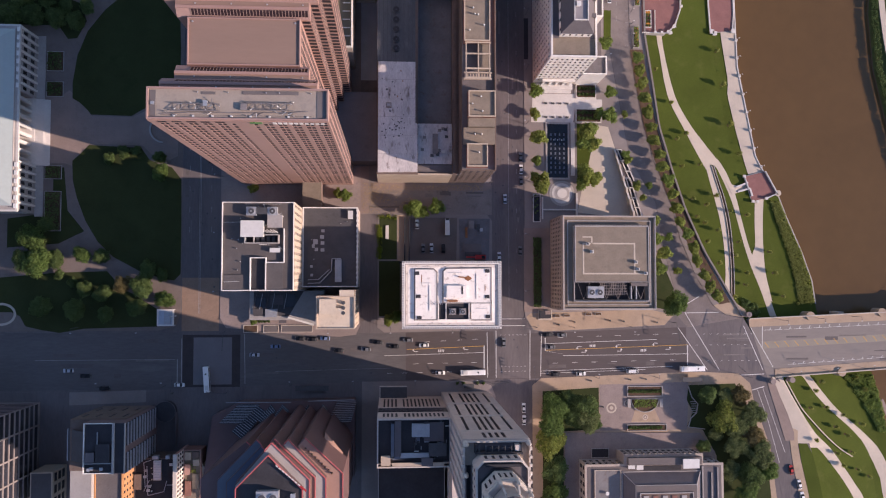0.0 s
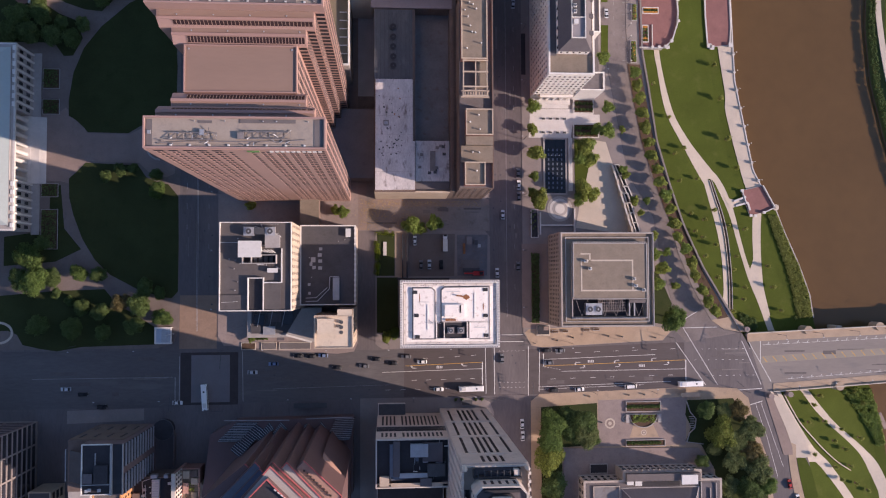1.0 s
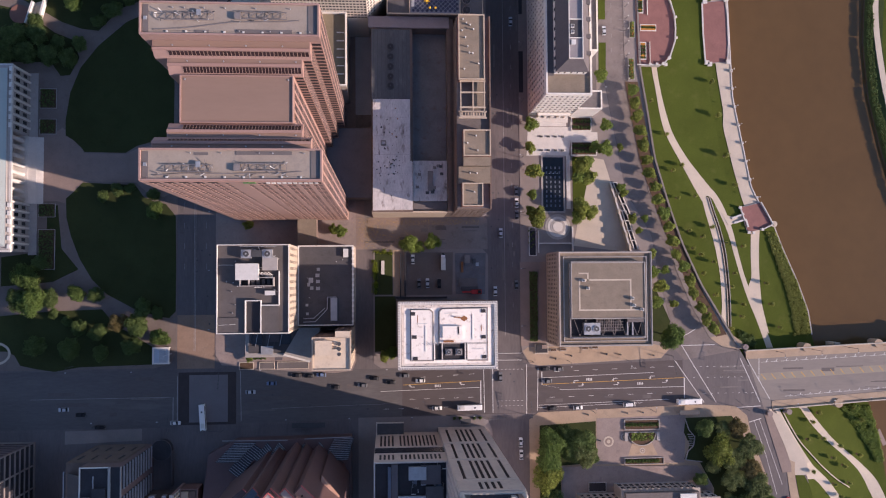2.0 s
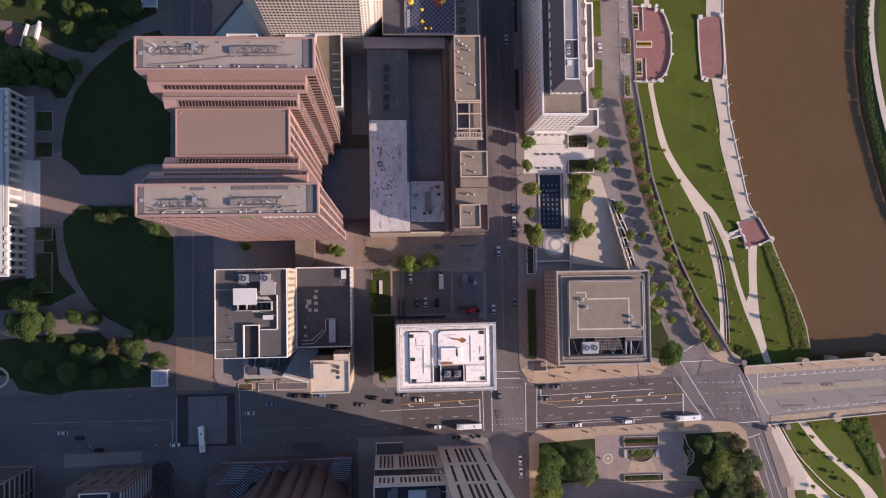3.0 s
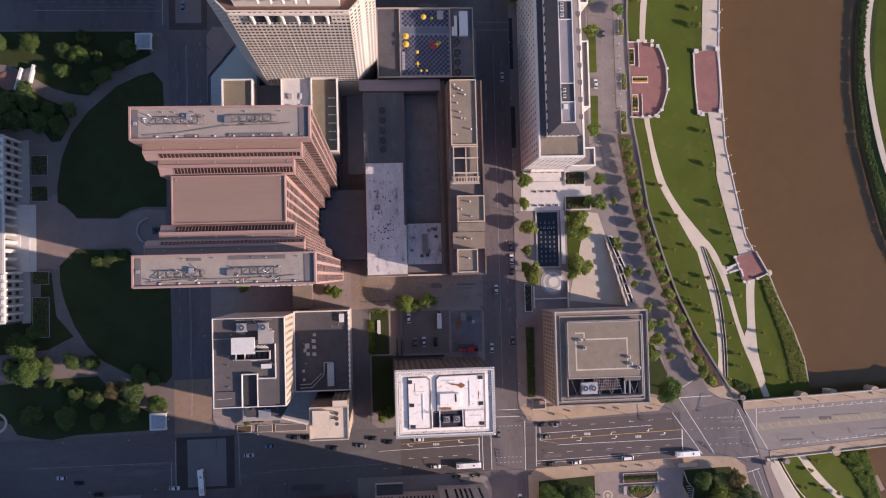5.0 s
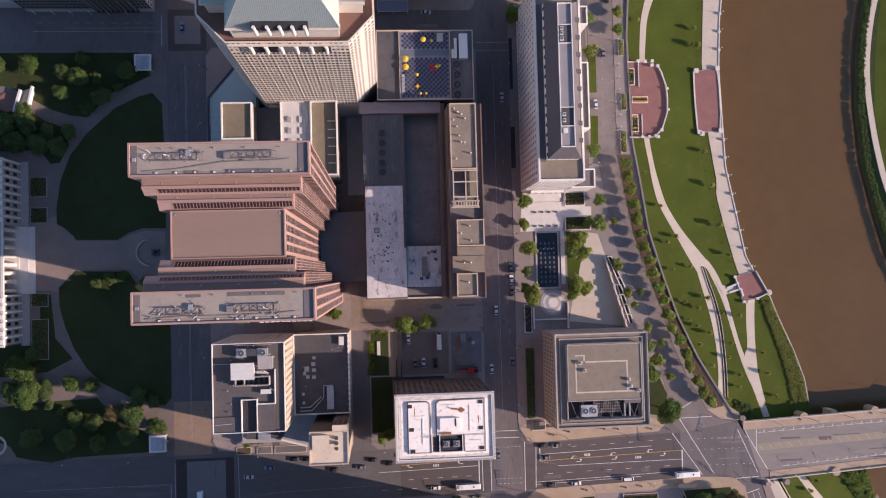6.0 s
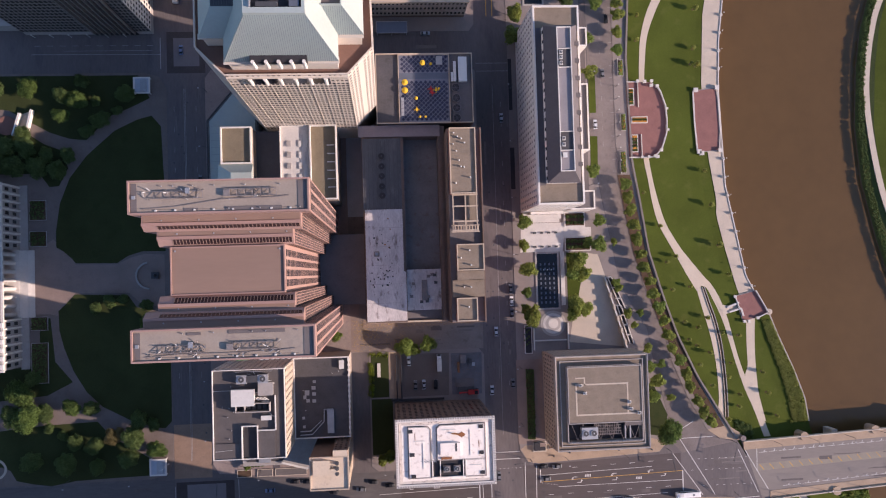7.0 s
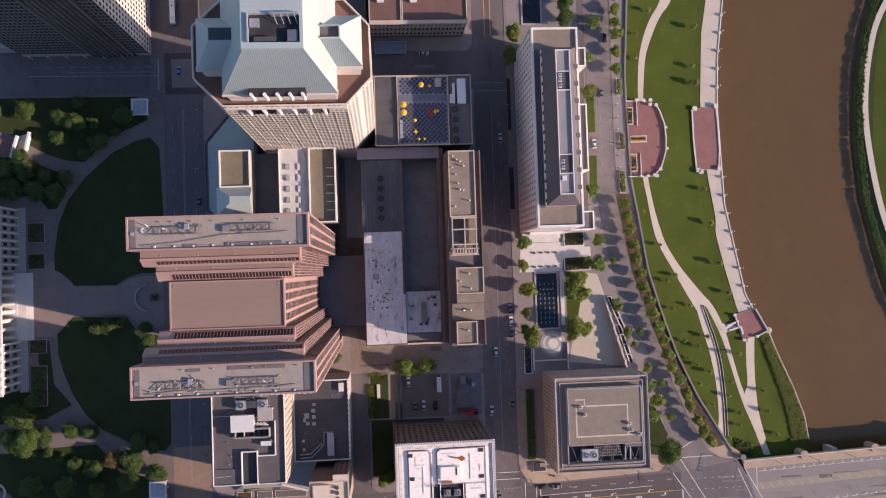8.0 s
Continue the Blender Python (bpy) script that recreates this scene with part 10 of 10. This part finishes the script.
def make_car(paint, label, L=4.7, W=1.85, H=1.45, van=False):
    e = thing("van" if van else "car", label, "van" if van else "car", (0, 0, 0), "parked and waiting cars")
    low = [(-0.5, 0.2, 0.94), (-0.5, 0.55, 0.96), (-0.46, 0.64, 0.95), (0.3, 0.64, 0.97), (0.47, 0.55, 0.93), (0.5, 0.42, 0.88), (0.5, 0.2, 0.88)]
    part("body", car_body(L, W, H, low), paint, e)
    cab = [(-0.46, 0.63, 0.9), (-0.4, 0.97, 0.78), (0.28, 0.97, 0.78), (0.42, 0.63, 0.88)] if van else [(-0.42, 0.63, 0.9), (-0.27, 0.97, 0.74), (0.08, 0.98, 0.74), (0.27, 0.63, 0.88)]
    part("glasshouse", car_body(L, W, H, cab), CAR_GLASS, e)
    x0, x1 = (-0.38, 0.26) if van else (-0.25, 0.07)
    part("roof", Mass().box(x0 * L, x1 * L, -0.36 * W, 0.36 * W, 0.975 * H, 1.01 * H), paint, e)
    for x in (-0.31 * L, 0.31 * L):
        for y in (-0.45 * W, 0.45 * W):
            n = Mass()
            k0 = 12
            n.v = [(x + 0.33 * math.cos(6.283 * i / k0), y + s * 0.1, 0.33 + 0.33 * math.sin(6.283 * i / k0)) for s in (-1, 1) for i in range(k0)]
            n.f = [tuple(range(k0 - 1, -1, -1)), tuple(range(k0, 2 * k0))] + [(i, (i + 1) % k0, k0 + (i + 1) % k0, k0 + i) for i in range(k0)]
            wheel = part("wheel", n, RUBBER, e)
            rim = Mass()
            rim.v = [(x + 0.2 * math.cos(6.283 * i / 8), y + s * 0.115, 0.33 + 0.2 * math.sin(6.283 * i / 8)) for s in (-1, 1) for i in range(8)]
            rim.f = [tuple(range(7, -1, -1)), tuple(range(8, 16))] + [(i, (i + 1) % 8, 8 + (i + 1) % 8, 8 + i) for i in range(8)]
            part("rim", rim, METAL, wheel)
    for y in (-0.3 * W, 0.3 * W):
        part("headlight", Mass().box(0.485 * L, 0.503 * L, y - 0.18, y + 0.18, 0.42 * H, 0.52 * H), LAMP_GLASS, e)
        part("tail_light", Mass().box(-0.503 * L, -0.49 * L, y - 0.16, y + 0.16, 0.45 * H, 0.55 * H), RED_PAINT, e)
    return e


def paint(name, col):
    return mat(name, col, 0.55, 0.04, 3, 0.5, spec=0.3)


CARS = {
    "white": make_car(paint("white_car_paint", (0.75, 0.74, 0.72)), "white saloon car on the asphalt"),
    "black": make_car(paint("black_car_paint", (0.02, 0.02, 0.024)), "black saloon car on the asphalt"),
    "grey": make_car(paint("grey_car_paint", (0.16, 0.165, 0.18)), "dark grey saloon car on the asphalt"),
    "silver": make_car(paint("silver_car_paint", (0.5, 0.52, 0.56)), "pale silver saloon car on the asphalt"),
    "red": make_car(paint("red_car_paint", (0.35, 0.02, 0.02)), "red saloon car at the kerb"),
    "blue": make_car(paint("blue_car_paint", (0.16, 0.22, 0.36)), "blue saloon car on the asphalt"),
    "van": make_car(paint("white_van_paint", (0.74, 0.73, 0.71)), "white delivery van at the kerb", 6.0, 2.1, 2.4, True),
}
PARKED = set()


def park(key, x, y, turn, z=-0.11):
    m = pose(x, y, z, 0, 0, turn)
    if key not in PARKED:
        PARKED.add(key)
        CARS[key].matrix_basis = m
    else:
        copy_thing(CARS[key], m)


CAR_SPOTS_A = [("black", 78.6, -26.9, 2), ("grey", 85.4, -27.1, 182), ("grey", 79.6, -33.0, 182), ("black", 82, -46.6, 2), ("white", 95, -46.4, 2), ("van", 121, -45.2, 2), ("white", 24.6, -45.4, 0), ("black", -44, -28.3, 178), ("black", -38, -28.6, 178), ("blue", -32, -28.2, 178), ("black", -25.2, -34.2, 176), ("grey", -12, -33.6, 176), ("black", -6.2, -30.3, 176), ("black", 2, -32.4, 180), ("white", 16.4, -31.8, 180), ("grey", 8.6, -29.2, 180), ("silver", -66, -36, 0), ("blue", -56, -32, 180), ("white", -101.6, -50.2, 0), ("silver", -154, -43, 180), ("black", -146, -45.6, 0), ("black", -137, -51.6, 0)]
CAR_SPOTS_B = [("grey", 56.2, -30.6, 90), ("white", 13, 28, 90), ("grey", 16, 16, 90), ("silver", 20.2, 16.2, 90), ("black", 26, 16, 90), ("silver", 57, 41, 90), ("silver", 54, 12, 90), ("grey", 64.6, 15, 90), ("grey", 65.2, 50, 90), ("white", 65.2, 56, 90), ("grey", 65, 62, 90), ("silver", 26, 192 - 0.8, 0), ("blue", -94, 184, 90), ("red", 202.4, -95.5, 100), ("white", 206.6, -103, 100), ("white", 208, -109, 100), ("white", 66, -63, 90), ("white", 66.2, -69, 90), ("black", -88, 60, 90), ("grey", -86, 120, 90), ("black", -98.6, 90, 90)]
CAR_SPOTS_C = [("silver", 63, 148, 90), ("grey", 115.6, 170, 92), ("black", 118.4, 198, 92), ("silver", 111, 144, 92)]
for key, x, y, turn in CAR_SPOTS_A + CAR_SPOTS_B + CAR_SPOTS_C:
    park(key, x, y, turn, 0.03 if key and 9 < x < 33 and 10 < y < 32 else -0.11)
box_truck = thing("box_truck", "white flatbed truck in a parking lot", "truck", (28, 27, 0.03))
part("box", Mass().box(26.9, 29.1, 22.6, 28.6, 1.0, 3.0), UNIT_WHITE, box_truck)
part("cab", Mass().box(27.0, 29.0, 28.8, 30.8, 0.6, 2.2), paint("truck_paint", (0.7, 0.7, 0.7)), box_truck)
part("windscreen", Mass().box(27.15, 28.85, 30.0, 30.85, 1.5, 2.24), CAR_GLASS, box_truck)
for x in (27.1, 28.9):
    for y in (24, 29.6):
        part("wheel", Mass().box(x - 0.15, x + 0.15, y - 0.42, y + 0.42, 0.03, 0.9), RUBBER, box_truck)


def bus(x, y, turn, label, L=12.2):
    e = thing("bus", label, "bus", (0, 0, 0), "city buses")
    W, H = 2.6, 3.1
    part("body", car_body(L, W, H, [(-0.5, 0.12, 1), (-0.5, 0.9, 1), (-0.48, 0.98, 0.96), (0.48, 0.98, 0.96), (0.5, 0.9, 1), (0.5, 0.12, 1)]), CARS_WHITE, e)
    for s in (-1, 1):
        part("side_windows", Mass().box(-0.44 * L, 0.42 * L, s * W / 2 - 0.03, s * W / 2 + 0.03, 1.4, 2.4), CAR_GLASS, e)
    part("windscreen", Mass().box(L / 2 - 0.05, L / 2 + 0.04, -1.1, 1.1, 1.2, 2.6), CAR_GLASS, e)
    part("roof_unit", Mass().box(-0.4 * L, -0.22 * L, -0.8, 0.8, 0.98 * H, 0.98 * H + 0.3), UNIT_WHITE, e)
    part("roof_hatch", Mass().box(0.18 * L, 0.24 * L, -0.4, 0.4, 0.98 * H, 0.98 * H + 0.1), METAL_DARK, e)
    for wx in (-0.28 * L, 0.32 * L):
        for s in (-1, 1):
            part("wheel", Mass().box(wx - 0.48, wx + 0.48, s * 1.15 - 0.14, s * 1.15 + 0.14, 0, 0.96), RUBBER, e)
    e.matrix_basis = pose(x, y, -0.11, 0, 0, turn)
    return e


CARS_WHITE = paint("bus_paint", (0.78, 0.77, 0.75))
bus(151.5, -44.2, 1, "white city bus at the kerb by the plaza")
bus(-96, 212.9, 91, "white city bus waiting on the shaded street", 12)
bus(40.6, -45.2, 1, "white city bus beside shrubs at the kerb")
bus(-88.6, -47.6, 94, "white city bus in the shaded crossing", 12.6)

# ---- masts, signals and street furniture ----
def mast(x, y, ax, ay, h=6.5):
    e = thing("signal_mast", "dark traffic signal mast with a long arm", "traffic signal", (x, y, 0), "signal masts")
    part("pole", Mass().tube(x, y, 0, h, 0.16, 0.12, 8), METAL_DARK, e)
    arm = part("arm", Mass().beam((x, y, h - 0.4), (x + ax, y + ay, h), 0.16, 0.16), METAL_DARK, e)
    for f in (0.55, 0.75, 0.95):
        part("signal_head", Mass().box(x + ax * f - 0.18, x + ax * f + 0.18, y + ay * f - 0.18, y + ay * f + 0.18, h - 1.2, h - 0.1), METAL_DARK, arm)


for x, y, ax, ay in ((72, -23, -9, -1), (50, -50.6, 8, 1), (50.4, -23.6, 1, -9), (71, -50, -0.5, 8), (142, -21, 2, -10), (180.6, -48.6, -7, 6), (176, -18.6, -2, -9), (-80, -24.5, -0.5, -9), (-104.5, -54, 1, 9), (-79, -54, -9, 1)):
    mast(x, y, ax, ay)


def street_lamp(x, y, ax, ay, h=9.0):
    e = thing("street_lamp", "tall dark street lamp with a short arm", "lamp", (x, y, 0), "street lamps")
    part("pole", Mass().tube(x, y, 0, h, 0.13, 0.08, 8), METAL_DARK, e)
    arm = part("arm", Mass().beam((x, y, h), (x + ax, y + ay, h + 0.3), 0.1, 0.1), METAL_DARK, e)
    part("lamp_head", Mass().box(x + ax - 0.35, x + ax + 0.35, y + ay - 0.2, y + ay + 0.2, h + 0.2, h + 0.4), METAL, arm)


for x in range(-150, 150, 30):
    if not -105 < x < -78 and not 44 < x < 74:
        street_lamp(x, -23 if x > -50 else -22.4, 0, -2.2)
        street_lamp(x + 12, -50.4 if x < 60 else -48, 0, 2.2)
for y in range(-5, 170, 28):
    street_lamp(-82, y, -2.2, 0)
    street_lamp(68, y, -2.2, 0)
    if y > 20:
        street_lamp(107, y + 90, 2.2, 0) if y < 80 else None
for x in range(198, 330, 19):
    street_lamp(x, bridge_y(x, 1) - 1.0, 0, -2)
    street_lamp(x + 6, bridge_y(x + 6, 0) + 1.0, 0, 2)


def shelter(x0, x1, y0, y1, label):
    e = thing("bus_shelter", label, "shelter", ((x0 + x1) / 2, (y0 + y1) / 2, 0))
    part("roof", Mass().box(x0, x1, y0, y1, 2.5, 2.7), METAL_DARK, e)
    for x in (x0 + 0.2, x1 - 0.2):
        part("post", Mass().box(x - 0.07, x + 0.07, y0 + 0.1, y0 + 0.24, 0, 2.5), METAL, e)
    part("back_pane", Mass().box(x0 + 0.2, x1 - 0.2, y0 + 0.1, y0 + 0.16, 0.3, 2.3), BLUE_GLASS, e)


shelter(-46, -30, -53.4, -51, "long dark bus shelter on a shaded pavement")
shelter(146, 156, -50.6, -48.4, "dark bus shelter beside the plaza")
shelter(36, 41, -52.8, -50.6, "small dark bus shelter by the stone tower")
for x in (33, 36, 43, 46):
    plant("shrub", x, -50.6, 0.9, 0.05)
for x, y in ((106, -63), (120, -49.6), (128, -49.4), (100, -50), (84, -22), (92, -20.6), (110, -20), (117, -20.4), (134, -21)):
    b = thing("litter_bin", "small dark street bin on tan pavement", "bin", (x, y, 0), "street bins")
    part("bin", Mass().tube(x, y, 0, 1.0, 0.35, 0.4, 10), METAL_DARK, b)
    part("lid", Mass().tube(x, y, 1.0, 1.15, 0.42, 0.3, 10), METAL_DARK, b)
for x, y in ((83, -17.6), (88, -17.4), (99, -16.8), (104, -16.6)):
    p = thing("pavement_planter", "low grey planter tub on tan pavement", "planter", (x, y, 0), "pavement planters")
    part("tub", Mass().box(x - 1.6, x + 1.6, y - 0.7, y + 0.7, 0, 0.6), GREY_STONE, p)
    part("soil", Mass().box(x - 1.4, x + 1.4, y - 0.5, y + 0.5, 0.6, 0.66), SOIL, p)
